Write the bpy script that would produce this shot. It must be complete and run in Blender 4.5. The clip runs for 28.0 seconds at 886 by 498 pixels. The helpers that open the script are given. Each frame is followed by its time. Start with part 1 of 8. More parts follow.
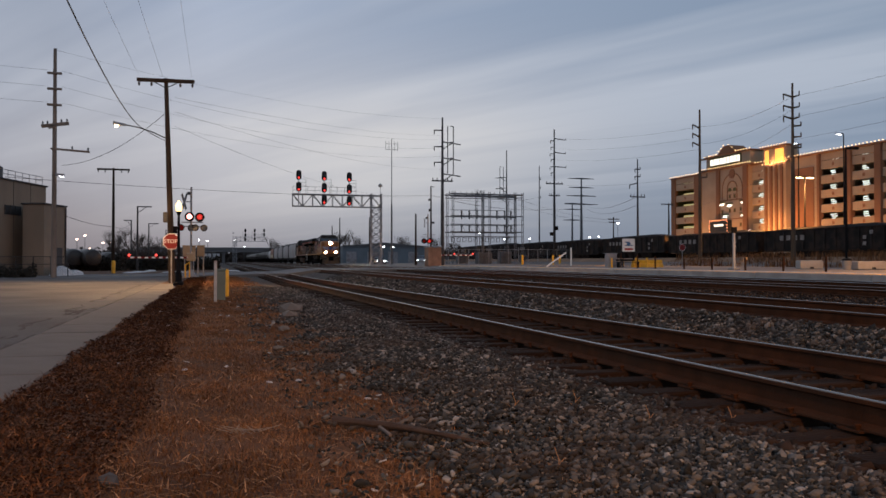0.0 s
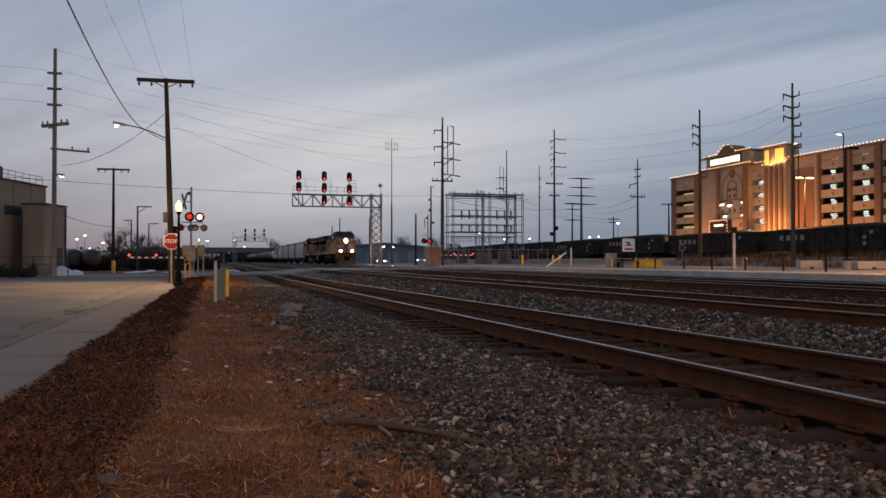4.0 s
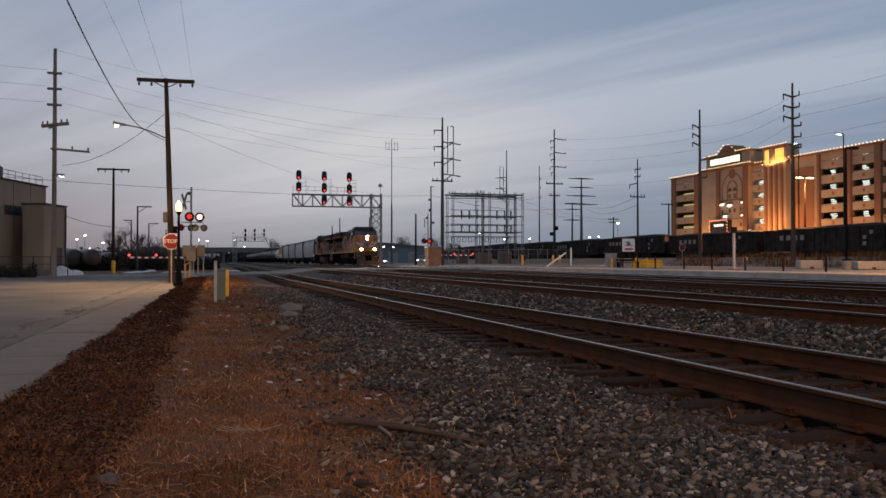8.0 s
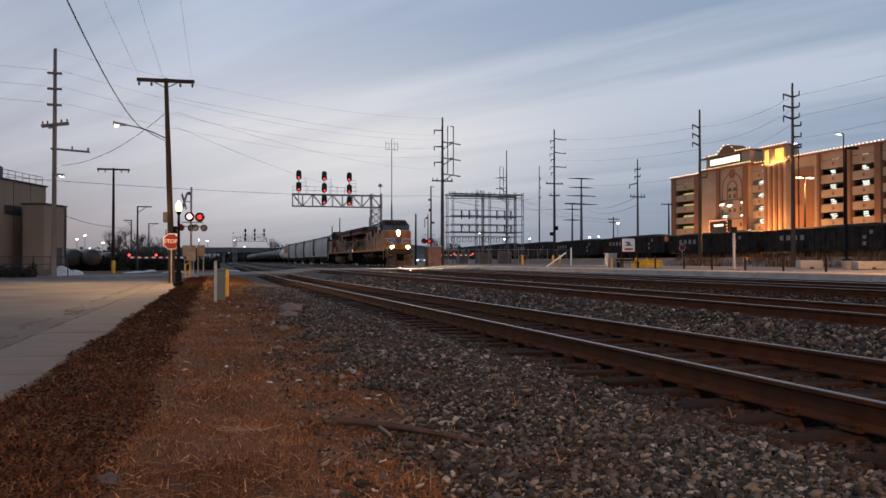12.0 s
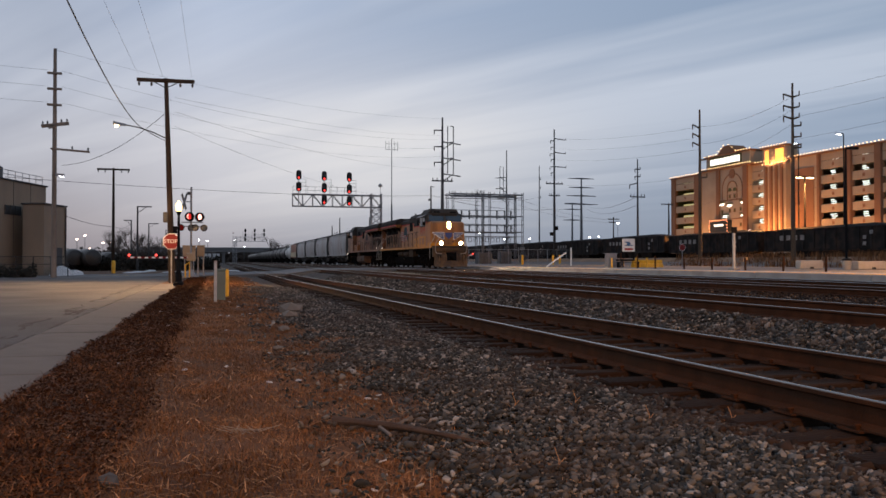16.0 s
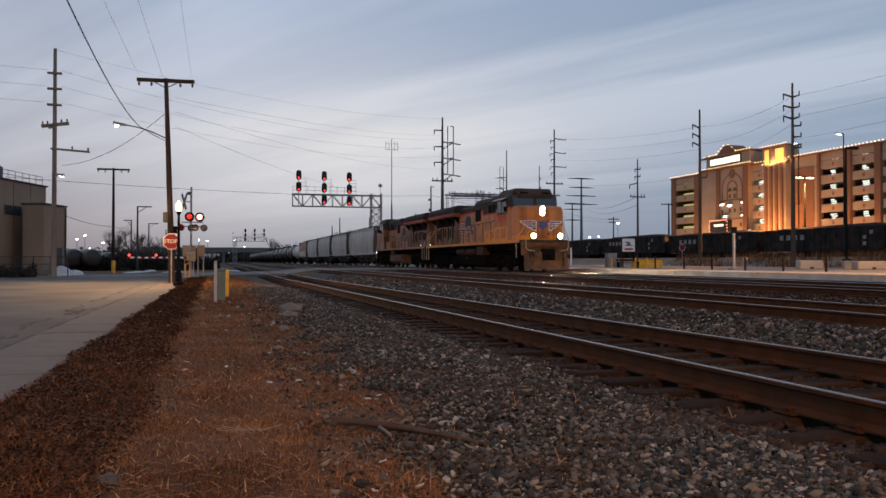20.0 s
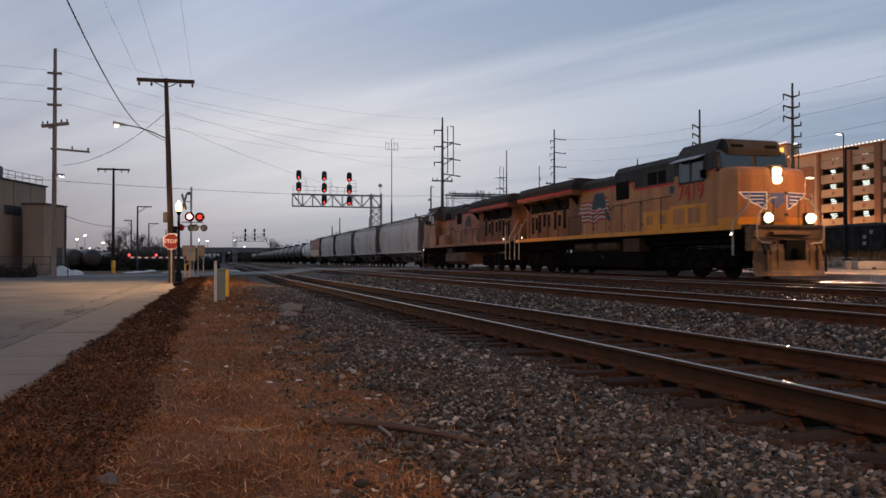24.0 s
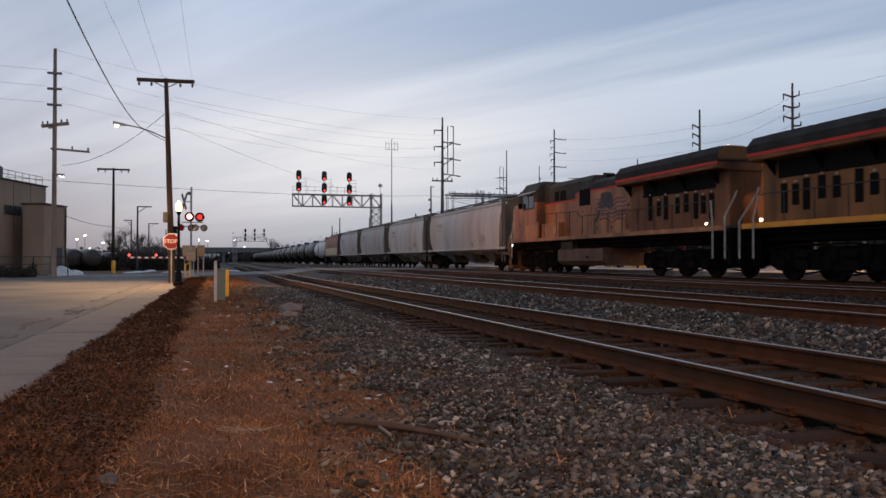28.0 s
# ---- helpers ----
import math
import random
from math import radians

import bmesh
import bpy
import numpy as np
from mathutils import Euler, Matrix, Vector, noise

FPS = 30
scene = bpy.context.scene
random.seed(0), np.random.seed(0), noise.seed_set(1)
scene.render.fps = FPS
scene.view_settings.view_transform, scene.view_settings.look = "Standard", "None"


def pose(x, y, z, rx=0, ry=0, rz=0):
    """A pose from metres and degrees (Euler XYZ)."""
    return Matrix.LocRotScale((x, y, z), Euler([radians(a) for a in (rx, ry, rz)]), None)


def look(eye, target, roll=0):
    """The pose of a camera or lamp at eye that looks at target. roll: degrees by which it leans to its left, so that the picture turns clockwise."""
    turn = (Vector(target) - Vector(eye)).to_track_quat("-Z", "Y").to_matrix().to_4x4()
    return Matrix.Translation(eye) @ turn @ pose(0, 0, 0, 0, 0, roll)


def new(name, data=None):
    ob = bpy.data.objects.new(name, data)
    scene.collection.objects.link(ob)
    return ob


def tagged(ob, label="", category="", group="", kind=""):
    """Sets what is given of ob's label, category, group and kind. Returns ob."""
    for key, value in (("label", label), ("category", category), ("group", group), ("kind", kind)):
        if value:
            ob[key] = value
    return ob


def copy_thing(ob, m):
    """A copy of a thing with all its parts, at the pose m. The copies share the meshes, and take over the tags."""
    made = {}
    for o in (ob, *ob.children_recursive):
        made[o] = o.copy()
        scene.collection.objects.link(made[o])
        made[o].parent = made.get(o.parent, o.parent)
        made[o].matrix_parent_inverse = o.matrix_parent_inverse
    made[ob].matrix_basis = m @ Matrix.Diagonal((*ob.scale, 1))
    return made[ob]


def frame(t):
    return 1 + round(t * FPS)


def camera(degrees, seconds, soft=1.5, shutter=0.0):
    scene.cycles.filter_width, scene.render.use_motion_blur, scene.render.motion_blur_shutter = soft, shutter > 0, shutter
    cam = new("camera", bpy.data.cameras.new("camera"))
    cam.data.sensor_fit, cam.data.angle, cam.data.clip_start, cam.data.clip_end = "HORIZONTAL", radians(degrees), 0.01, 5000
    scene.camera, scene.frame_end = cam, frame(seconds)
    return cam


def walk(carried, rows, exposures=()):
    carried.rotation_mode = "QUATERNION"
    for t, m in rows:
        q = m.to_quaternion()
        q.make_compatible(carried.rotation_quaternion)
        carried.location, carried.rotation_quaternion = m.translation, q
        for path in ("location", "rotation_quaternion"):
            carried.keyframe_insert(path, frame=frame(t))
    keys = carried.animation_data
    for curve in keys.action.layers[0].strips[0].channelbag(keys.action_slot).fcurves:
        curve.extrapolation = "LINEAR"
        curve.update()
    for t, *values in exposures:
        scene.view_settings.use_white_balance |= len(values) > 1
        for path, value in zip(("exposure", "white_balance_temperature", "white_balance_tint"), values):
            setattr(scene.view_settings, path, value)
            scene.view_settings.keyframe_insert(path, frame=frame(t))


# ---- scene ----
SECONDS = 28.0
EYE_Z = 0.62
cam = camera(57.81, SECONDS, soft=1.55, shutter=0.5)
# a tripod beside the line; the tracks run along +y, x is to the right of them
STAND = pose(0, 0, EYE_Z, 90.85, 0, -15.88)
walk(cam, [(0.0, STAND), (SECONDS, STAND)], exposures=[(0.0, -0.22), (6.0, -0.25), (9.0, -0.25), (10.0, -0.05), (12.0, 0.03), (24.0, 0.0), (25.0, 0.10), (26.0, 0.14), (SECONDS, 0.20)])


# ---- world and sun ----
def make_world():
    world = bpy.data.worlds.new("dusk_sky")
    scene.world = world
    world.use_nodes = True
    nt = world.node_tree
    n, l = nt.nodes, nt.links
    n.clear()
    out = n.new("ShaderNodeOutputWorld")
    bg = n.new("ShaderNodeBackground")
    sky = n.new("ShaderNodeTexSky")
    sky.sky_type, sky.sun_disc = "NISHITA", False
    sky.sun_elevation, sky.sun_rotation = radians(1.0), radians(-10)
    sky.dust_density, sky.ozone_density = 2.0, 3.0
    tc = n.new("ShaderNodeTexCoord")
    sep = n.new("ShaderNodeSeparateXYZ")
    l.new(tc.outputs["Generated"], sep.inputs[0])

    def op(kind, a, b=None, clamp=False):
        m = n.new("ShaderNodeMath")
        m.operation, m.use_clamp = kind, clamp
        for k, q in enumerate((a, b)):
            if q is None:
                continue
            if isinstance(q, (int, float)):
                m.inputs[k].default_value = q
            else:
                l.new(q, m.inputs[k])
        return m.outputs[0]

    def mix(fac, a, b, kind="MIX"):
        m = n.new("ShaderNodeMix")
        m.data_type, m.blend_type = "RGBA", kind
        for sock, q in ((m.inputs[0], fac), (m.inputs[6], a), (m.inputs[7], b)):
            if isinstance(q, (int, float, tuple)):
                sock.default_value = q
            else:
                l.new(q, sock)
        return m.outputs[2]

    up = op("MAXIMUM", sep.outputs[2], 0.0)
    # a cloud sheet: directions divided by their height fall on a flat layer
    h = op("ADD", up, 0.06)
    lay = n.new("ShaderNodeCombineXYZ")
    l.new(op("DIVIDE", sep.outputs[0], h), lay.inputs[0])
    l.new(op("DIVIDE", sep.outputs[1], h), lay.inputs[1])

    def sheet(sx, sy, turn, detail, rough, shift):
        mp = n.new("ShaderNodeMapping")
        mp.vector_type = "TEXTURE"
        mp.inputs["Rotation"].default_value = (0, 0, radians(turn))
        mp.inputs["Scale"].default_value = (1 / sx, 1 / sy, 1)
        mp.inputs["Location"].default_value = (shift, shift * 0.7, 0)
        l.new(lay.outputs[0], mp.inputs[0])
        t = n.new("ShaderNodeTexNoise")
        t.inputs["Scale"].default_value, t.inputs["Detail"].default_value = 1.0, detail
        t.inputs["Roughness"].default_value, t.inputs["Distortion"].default_value = rough, 0.35
        l.new(mp.outputs[0], t.inputs["Vector"])
        return t.outputs["Fac"]

    def ramp(x, stops):
        r = n.new("ShaderNodeValToRGB")
        while len(r.color_ramp.elements) < len(stops):
            r.color_ramp.elements.new(0.5)
        for e, (p, c) in zip(r.color_ramp.elements, stops):
            e.position, e.color = p, (*c, 1)
        l.new(x, r.inputs[0])
        return r.outputs[0]

    base = ramp(up, SKY_STOPS)
    # the east is darker
    east = op("MULTIPLY_ADD", sep.outputs[0], -0.37)
    east.node.inputs[2].default_value = 1.0
    dim = n.new("ShaderNodeVectorMath")
    dim.operation = "SCALE"
    l.new(base, dim.inputs[0])
    l.new(op("MINIMUM", east, 1.05), dim.inputs[3])
    base = mix(op("MULTIPLY", sep.outputs[0], 0.8, clamp=True), dim.outputs[0], SKY_EAST)
    # and a little duller in the north
    north = op("MAXIMUM", op("ADD", op("MULTIPLY", op("MINIMUM", sep.outputs[0], 0.0), 1.5), 1.0), 0.74)
    dull = n.new("ShaderNodeVectorMath")
    dull.operation = "SCALE"
    l.new(base, dull.inputs[0])
    l.new(north, dull.inputs[3])
    base = dull.outputs[0]
    # paler in the north-west, where the sun has set
    glow = op("ADD", op("MULTIPLY", sep.outputs[0], SKY_GLOW_DIR[0]), op("MULTIPLY", sep.outputs[1], SKY_GLOW_DIR[1]))
    glow = op("POWER", op("MAXIMUM", glow, 0.0), 26.0)
    fade = op("SUBTRACT", 1.0, op("MULTIPLY", op("ABSOLUTE", op("SUBTRACT", up, 0.158)), 7.0), clamp=True)
    glow = op("MULTIPLY", glow, fade)
    base = mix(op("MULTIPLY", glow, 0.8, clamp=True), base, SKY_PALE)
    wide = ramp(sheet(0.8, 0.14, 32, 4, 0.55, 5.3), ((0.44, (0, 0, 0)), (0.62, (1, 1, 1))))
    fine = ramp(sheet(1.9, 0.22, 36, 5, 0.6, 7.4), ((0.45, (0, 0, 0)), (0.75, (1, 1, 1))))
    low = op("MULTIPLY", op("SUBTRACT", up, 0.05), 6.5, clamp=True)
    col = mix(op("MULTIPLY", op("MULTIPLY", wide, low), 0.62), base, CLOUD_LIGHT)
    col = mix(op("MULTIPLY", op("MULTIPLY", fine, low), 0.30), col, CLOUD_DARK)
    col = mix(op("MULTIPLY", op("MULTIPLY", glow, op("ADD", op("MULTIPLY", wide, 0.6), 0.25)), 0.75, clamp=True), col, SKY_CREAM)
    sk = mix(1.0, sky.outputs[0], (0.12, 0.12, 0.12, 1), "MULTIPLY")
    col = mix(0.05, col, sk)
    l.new(col, bg.inputs["Color"])
    bg.inputs["Strength"].default_value = SKY_STRENGTH
    l.new(bg.outputs[0], out.inputs["Surface"])


SKY_STRENGTH = 1.0
SKY_STOPS = ((0.0, (0.34, 0.335, 0.37)), (0.09, (0.44, 0.465, 0.555)), (0.2, (0.46, 0.525, 0.67)), (0.34, (0.44, 0.525, 0.69)), (0.6, (0.31, 0.385, 0.52)))
SKY_EAST = (0.22, 0.335, 0.49, 1)
SKY_GLOW_DIR = (0.145, 0.989)
SKY_PALE = (0.84, 0.82, 0.82, 1)
SKY_CREAM = (0.97, 0.91, 0.85, 1)
CLOUD_LIGHT = (0.67, 0.72, 0.82, 1)
CLOUD_DARK = (0.27, 0.33, 0.45, 1)
make_world()

sun_data = bpy.data.lights.new("sun", "SUN")
sun_data.energy, sun_data.angle, sun_data.color = 0.16, radians(45), (1.0, 0.95, 0.92)
sun = new("sun", sun_data)
sun.matrix_basis = look((-60, -30, 18), (0, 0, 0))


def lamp(kind, name, m, watts, colour, size=0.2, cone=120):
    d = bpy.data.lights.new(name, kind)
    d.energy, d.color = watts, colour
    if kind == "AREA":
        d.size = size
    else:
        d.shadow_soft_size = size
    if kind == "SPOT":
        d.spot_size, d.spot_blend = radians(cone), 0.6
    ob = new(name, d)
    ob.matrix_basis = m
    return ob


SODIUM = (1.0, 0.43, 0.12)
STREET = (1.0, 0.56, 0.24)


# ---- materials ----
MATS = {}


def mat(name, colour, rough=0.7, metal=0.0, var=0.25, scale=6.0, fine=60.0, bump=0.0, dirt=None, dirt_amount=0.4,
        dirt_scale=1.2, emit=None, strength=0.0, island=0.0, tints=(), per_object=0.0, stretch=(1, 1, 1), alpha_spec=0.5):
    """A surface with two scales of variation, dirt in patches, and relief."""
    m = bpy.data.materials.new(name)
    m.use_nodes = True
    nt = m.node_tree
    n, l = nt.nodes, nt.links
    bsdf = n["Principled BSDF"]
    tc = n.new("ShaderNodeTexCoord")
    mp = n.new("ShaderNodeMapping")
    mp.inputs["Scale"].default_value = stretch
    l.new(tc.outputs["Object"], mp.inputs[0])

    def tex(s, det=4):
        t = n.new("ShaderNodeTexNoise")
        t.inputs["Scale"].default_value, t.inputs["Detail"].default_value = s, det
        l.new(mp.outputs[0], t.inputs["Vector"])
        return t.outputs["Fac"]

    def rng(x, a, b, lo=0.3, hi=0.7):
        r = n.new("ShaderNodeMapRange")
        r.inputs[1].default_value, r.inputs[2].default_value = lo, hi
        r.inputs[3].default_value, r.inputs[4].default_value = a, b
        l.new(x, r.inputs[0])
        return r.outputs[0]

    def scaled(col, fac):
        v = n.new("ShaderNodeVectorMath")
        v.operation = "SCALE"
        l.new(col, v.inputs[0])
        l.new(fac, v.inputs[3])
        return v.outputs[0]

    rgb = n.new("ShaderNodeRGB")
    rgb.outputs[0].default_value = (*colour, 1)
    col = rgb.outputs[0]
    big, small = tex(scale), tex(fine, 3)
    if var:
        col = scaled(col, rng(big, 1 - var, 1 + var))
        col = scaled(col, rng(small, 1 - var * 0.6, 1 + var * 0.6))
    if island:
        g = n.new("ShaderNodeNewGeometry")
        col = scaled(col, rng(g.outputs["Random Per Island"], 1 - island, 1 + island, 0, 1))
    if tints:
        # each loose piece takes its own shade
        g = n.new("ShaderNodeNewGeometry")
        r = n.new("ShaderNodeValToRGB")
        while len(r.color_ramp.elements) < len(tints):
            r.color_ramp.elements.new(0.5)
        for e, (at, c) in zip(r.color_ramp.elements, tints):
            e.position, e.color = at, (*c, 1)
        l.new(g.outputs["Random Per Island"], r.inputs[0])
        k = n.new("ShaderNodeMix")
        k.data_type, k.blend_type = "RGBA", "MULTIPLY"
        k.inputs[0].default_value = 1.0
        l.new(col, k.inputs[6])
        l.new(r.outputs[0], k.inputs[7])
        col = k.outputs[2]
    if per_object:
        g = n.new("ShaderNodeObjectInfo")
        col = scaled(col, rng(g.outputs["Random"], 1 - per_object, 1 + per_object, 0, 1))
    if dirt:
        d = n.new("ShaderNodeMix")
        d.data_type = "RGBA"
        l.new(rng(tex(dirt_scale, 6), 0, dirt_amount, 0.45, 0.68), d.inputs[0])
        l.new(col, d.inputs[6])
        d.inputs[7].default_value = (*dirt, 1)
        col = d.outputs[2]
    l.new(col, bsdf.inputs["Base Color"])
    l.new(rng(small, max(0.03, rough - 0.1), min(1, rough + 0.1)), bsdf.inputs["Roughness"])
    bsdf.inputs["Metallic"].default_value = metal
    bsdf.inputs["Specular IOR Level"].default_value = alpha_spec
    if bump:
        b = n.new("ShaderNodeBump")
        b.inputs["Strength"].default_value, b.inputs["Distance"].default_value = bump, 0.02
        l.new(small, b.inputs["Height"])
        l.new(b.outputs[0], bsdf.inputs["Normal"])
    if emit:
        bsdf.inputs["Emission Color"].default_value = (*emit, 1)
        bsdf.inputs["Emission Strength"].default_value = strength
    MATS[name] = m
    return m


def glass(name, tint, rough=0.05):
    m = bpy.data.materials.new(name)
    m.use_nodes = True
    b = m.node_tree.nodes["Principled BSDF"]
    b.inputs["Base Color"].default_value = (*tint, 1)
    b.inputs["Roughness"].default_value = rough
    b.inputs["Specular IOR Level"].default_value = 0.8
    MATS[name] = m
    return m


mat("wood_pole", (0.036, 0.027, 0.022), 0.85, var=0.35, scale=2, fine=30, bump=0.4, stretch=(1, 1, 0.12), per_object=0.2, alpha_spec=0.12)
mat("line_wood", (0.10, 0.072, 0.052), 0.85, var=0.35, scale=2, fine=30, bump=0.4, stretch=(1, 1, 0.12), alpha_spec=0.12)
mat("grey_wood", (0.17, 0.14, 0.12), 0.85, var=0.3, scale=2, fine=30, bump=0.4, stretch=(1, 1, 0.12))
mat("dark_steel", (0.035, 0.036, 0.04), 0.55, 0.3, var=0.3, scale=3, fine=40)
mat("galvanised", (0.26, 0.27, 0.29), 0.5, 0.5, var=0.25, scale=2, fine=30, dirt=(0.16, 0.13, 0.11), dirt_amount=0.5)
mat("tower_steel", (0.10, 0.105, 0.115), 0.55, 0.4, var=0.25, scale=1, fine=20)
mat("insulator", (0.05, 0.05, 0.055), 0.3)
mat("cable", (0.012, 0.012, 0.013), 0.6)
mat("thin_cable", (0.10, 0.10, 0.11), 0.6)
mat("rail_side", (0.052, 0.021, 0.010), 0.85, 0.0, var=0.35, scale=5, fine=70, bump=0.3, dirt=(0.04, 0.022, 0.014), dirt_amount=0.7, dirt_scale=2, alpha_spec=0.12)
mat("rail_head", (0.42, 0.41, 0.40), 0.11, 1.0, var=0.12, scale=1, fine=25, stretch=(8, 0.4, 1))
mat("rail_worn", (0.25, 0.22, 0.20), 0.15, 1.0, var=0.25, scale=1, fine=25, stretch=(8, 0.4, 1))
mat("tie_wood", (0.021, 0.011, 0.007), 0.9, var=0.4, scale=4, fine=50, bump=0.6, stretch=(0.3, 1, 1), per_object=0.35, dirt=(0.06, 0.042, 0.032), dirt_amount=0.5, alpha_spec=0.12)
mat("ballast_stone", (0.275, 0.285, 0.295), 0.8, var=0.25, scale=8, fine=120, bump=0.3, tints=((0.0, (0.05, 0.05, 0.048)), (0.35, (0.11, 0.112, 0.108)), (0.62, (0.22, 0.225, 0.22)), (0.80, (0.38, 0.365, 0.345)), (0.93, (0.72, 0.64, 0.56)), (1.0, (1.15, 1.08, 1.0))), dirt=(0.06, 0.04, 0.03), dirt_amount=0.55, dirt_scale=1.1, alpha_spec=0.2)
mat("ballast_dark", (0.032, 0.024, 0.021), 0.9, var=0.25, scale=5, fine=60, island=0.6, dirt=(0.045, 0.028, 0.02), dirt_amount=0.6, alpha_spec=0.12)
mat("asphalt", (0.098, 0.093, 0.09), 0.78, var=0.22, scale=0.5, fine=60, bump=0.3, dirt=(0.048, 0.046, 0.048), dirt_amount=0.75, dirt_scale=0.35, alpha_spec=0.28)
mat("asphalt_crossing", (0.10, 0.10, 0.105), 0.8, var=0.2, scale=0.5, fine=60, bump=0.3)
mat("concrete", (0.148, 0.132, 0.118), 0.85, var=0.18, scale=1.2, fine=50, bump=0.3, dirt=(0.10, 0.09, 0.085), dirt_amount=0.6, dirt_scale=0.8, alpha_spec=0.25)
mat("pale_concrete", (0.34, 0.33, 0.32), 0.85, var=0.15, scale=1, fine=40, bump=0.2, dirt=(0.18, 0.165, 0.15), dirt_amount=0.5)
mat("dead_grass", (0.29, 0.152, 0.078), 0.9, var=0.35, scale=1.4, fine=40, tints=((0.0, (0.22, 0.18, 0.16)), (0.4, (0.5, 0.45, 0.4)), (0.75, (0.8, 0.75, 0.66)), (1.0, (1.1, 1.05, 0.95))), alpha_spec=0.12)
mat("litter_grass", (0.19, 0.085, 0.039), 0.9, var=0.35, scale=1.6, fine=40, tints=((0.0, (0.2, 0.17, 0.15)), (0.5, (0.5, 0.45, 0.4)), (0.85, (0.8, 0.75, 0.66)), (1.0, (1.5, 1.35, 1.1))), alpha_spec=0.12)
mat("straw", (0.33, 0.19, 0.10), 0.85, var=0.2, scale=3, fine=40, island=0.4, alpha_spec=0.12)
mat("leaf_litter", (0.088, 0.037, 0.016), 0.9, var=0.3, scale=2, fine=40, tints=((0.0, (0.15, 0.13, 0.12)), (0.6, (0.45, 0.4, 0.38)), (0.9, (0.9, 0.85, 0.75)), (1.0, (1.8, 1.6, 1.3))), alpha_spec=0.12)
mat("snow", (0.50, 0.51, 0.53), 0.8, var=0.2, scale=2, fine=20, bump=0.2)
mat("loco_yellow", (0.35, 0.146, 0.046), 0.42, var=0.16, scale=1.5, fine=30, dirt=(0.13, 0.058, 0.026), dirt_amount=0.75, dirt_scale=1.3, stretch=(1, 1, 0.22), alpha_spec=0.3)
mat("loco_dark_yellow", (0.175, 0.074, 0.026), 0.5, var=0.2, scale=1.5, fine=30, dirt=(0.06, 0.028, 0.014), dirt_amount=0.85, dirt_scale=1.2, stretch=(1, 1, 0.22), alpha_spec=0.15)
mat("loco_grimy", (0.15, 0.060, 0.026), 0.5, var=0.3, scale=1.5, fine=30, dirt=(0.03, 0.016, 0.010), dirt_amount=0.9, dirt_scale=1.0, stretch=(1, 1, 0.3), alpha_spec=0.15)
mat("radiator_grey", (0.028, 0.026, 0.026), 0.8, var=0.3, scale=1.5, fine=30, dirt=(0.016, 0.014, 0.013), dirt_amount=0.7, alpha_spec=0.1)
mat("tank_tan", (0.10, 0.06, 0.042), 0.7, var=0.25, scale=1.5, fine=30, dirt=(0.05, 0.032, 0.023), dirt_amount=0.6, alpha_spec=0.15)
mat("pale_red", (0.17, 0.055, 0.04), 0.6, var=0.3, scale=3, fine=30, alpha_spec=0.15)
mat("pale_white", (0.20, 0.135, 0.105), 0.6, var=0.3, scale=3, fine=30, alpha_spec=0.15)
mat("pale_blue", (0.06, 0.052, 0.05), 0.7, var=0.3, scale=3, fine=30, alpha_spec=0.12)
mat("loco_faded", (0.27, 0.108, 0.046), 0.45, var=0.35, scale=1.5, fine=30, dirt=(0.06, 0.028, 0.016), dirt_amount=0.85, dirt_scale=1.0, stretch=(1, 1, 0.3), alpha_spec=0.3)
mat("wing_blue", (0.03, 0.06, 0.21), 0.5, var=0.1, scale=3, fine=30)
mat("rail_paint", (0.30, 0.27, 0.24), 0.5, var=0.2, scale=3, fine=30)
mat("loco_bright", (0.52, 0.205, 0.012), 0.45, var=0.12, scale=1.5, fine=30, dirt=(0.26, 0.11, 0.02), dirt_amount=0.5, alpha_spec=0.3)
mat("loco_grey", (0.042, 0.040, 0.039), 0.75, var=0.3, scale=1.5, fine=30, dirt=(0.024, 0.021, 0.019), dirt_amount=0.7, alpha_spec=0.12)
mat("loco_red", (0.36, 0.016, 0.006), 0.5, var=0.1, scale=3, fine=30, alpha_spec=0.25)
mat("decal_red", (0.30, 0.035, 0.025), 0.6, var=0.2, scale=3, fine=30, alpha_spec=0.15)
mat("decal_white", (0.34, 0.34, 0.32), 0.6, var=0.2, scale=3, fine=30, alpha_spec=0.15)
mat("decal_blue", (0.035, 0.062, 0.078), 0.7, var=0.2, scale=3, fine=30, alpha_spec=0.12)
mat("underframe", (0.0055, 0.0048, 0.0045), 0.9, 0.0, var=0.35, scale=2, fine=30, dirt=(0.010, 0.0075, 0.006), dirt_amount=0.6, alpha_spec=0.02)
mat("tank_paint", (0.042, 0.026, 0.016), 0.7, var=0.3, scale=1.5, fine=30, dirt=(0.055, 0.04, 0.03), dirt_amount=0.6, alpha_spec=0.1)
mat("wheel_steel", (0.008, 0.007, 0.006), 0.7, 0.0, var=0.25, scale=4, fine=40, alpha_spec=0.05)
mat("plow_paint", (0.085, 0.040, 0.010), 0.6, var=0.35, scale=3, fine=30, dirt=(0.02, 0.013, 0.009), dirt_amount=0.95, dirt_scale=1.8)
mat("brown_wood", (0.05, 0.03, 0.02), 0.85, var=0.3, scale=8, fine=60, bump=0.4)
mat("grille", (0.006, 0.006, 0.006), 0.9, var=0.2, scale=5, fine=60, alpha_spec=0.08)
glass("cab_glass", (0.015, 0.03, 0.05))
mat("headlight_glow", (1, 0.8, 0.5), 0.4, var=0, emit=(1.0, 0.66, 0.36), strength=7000)
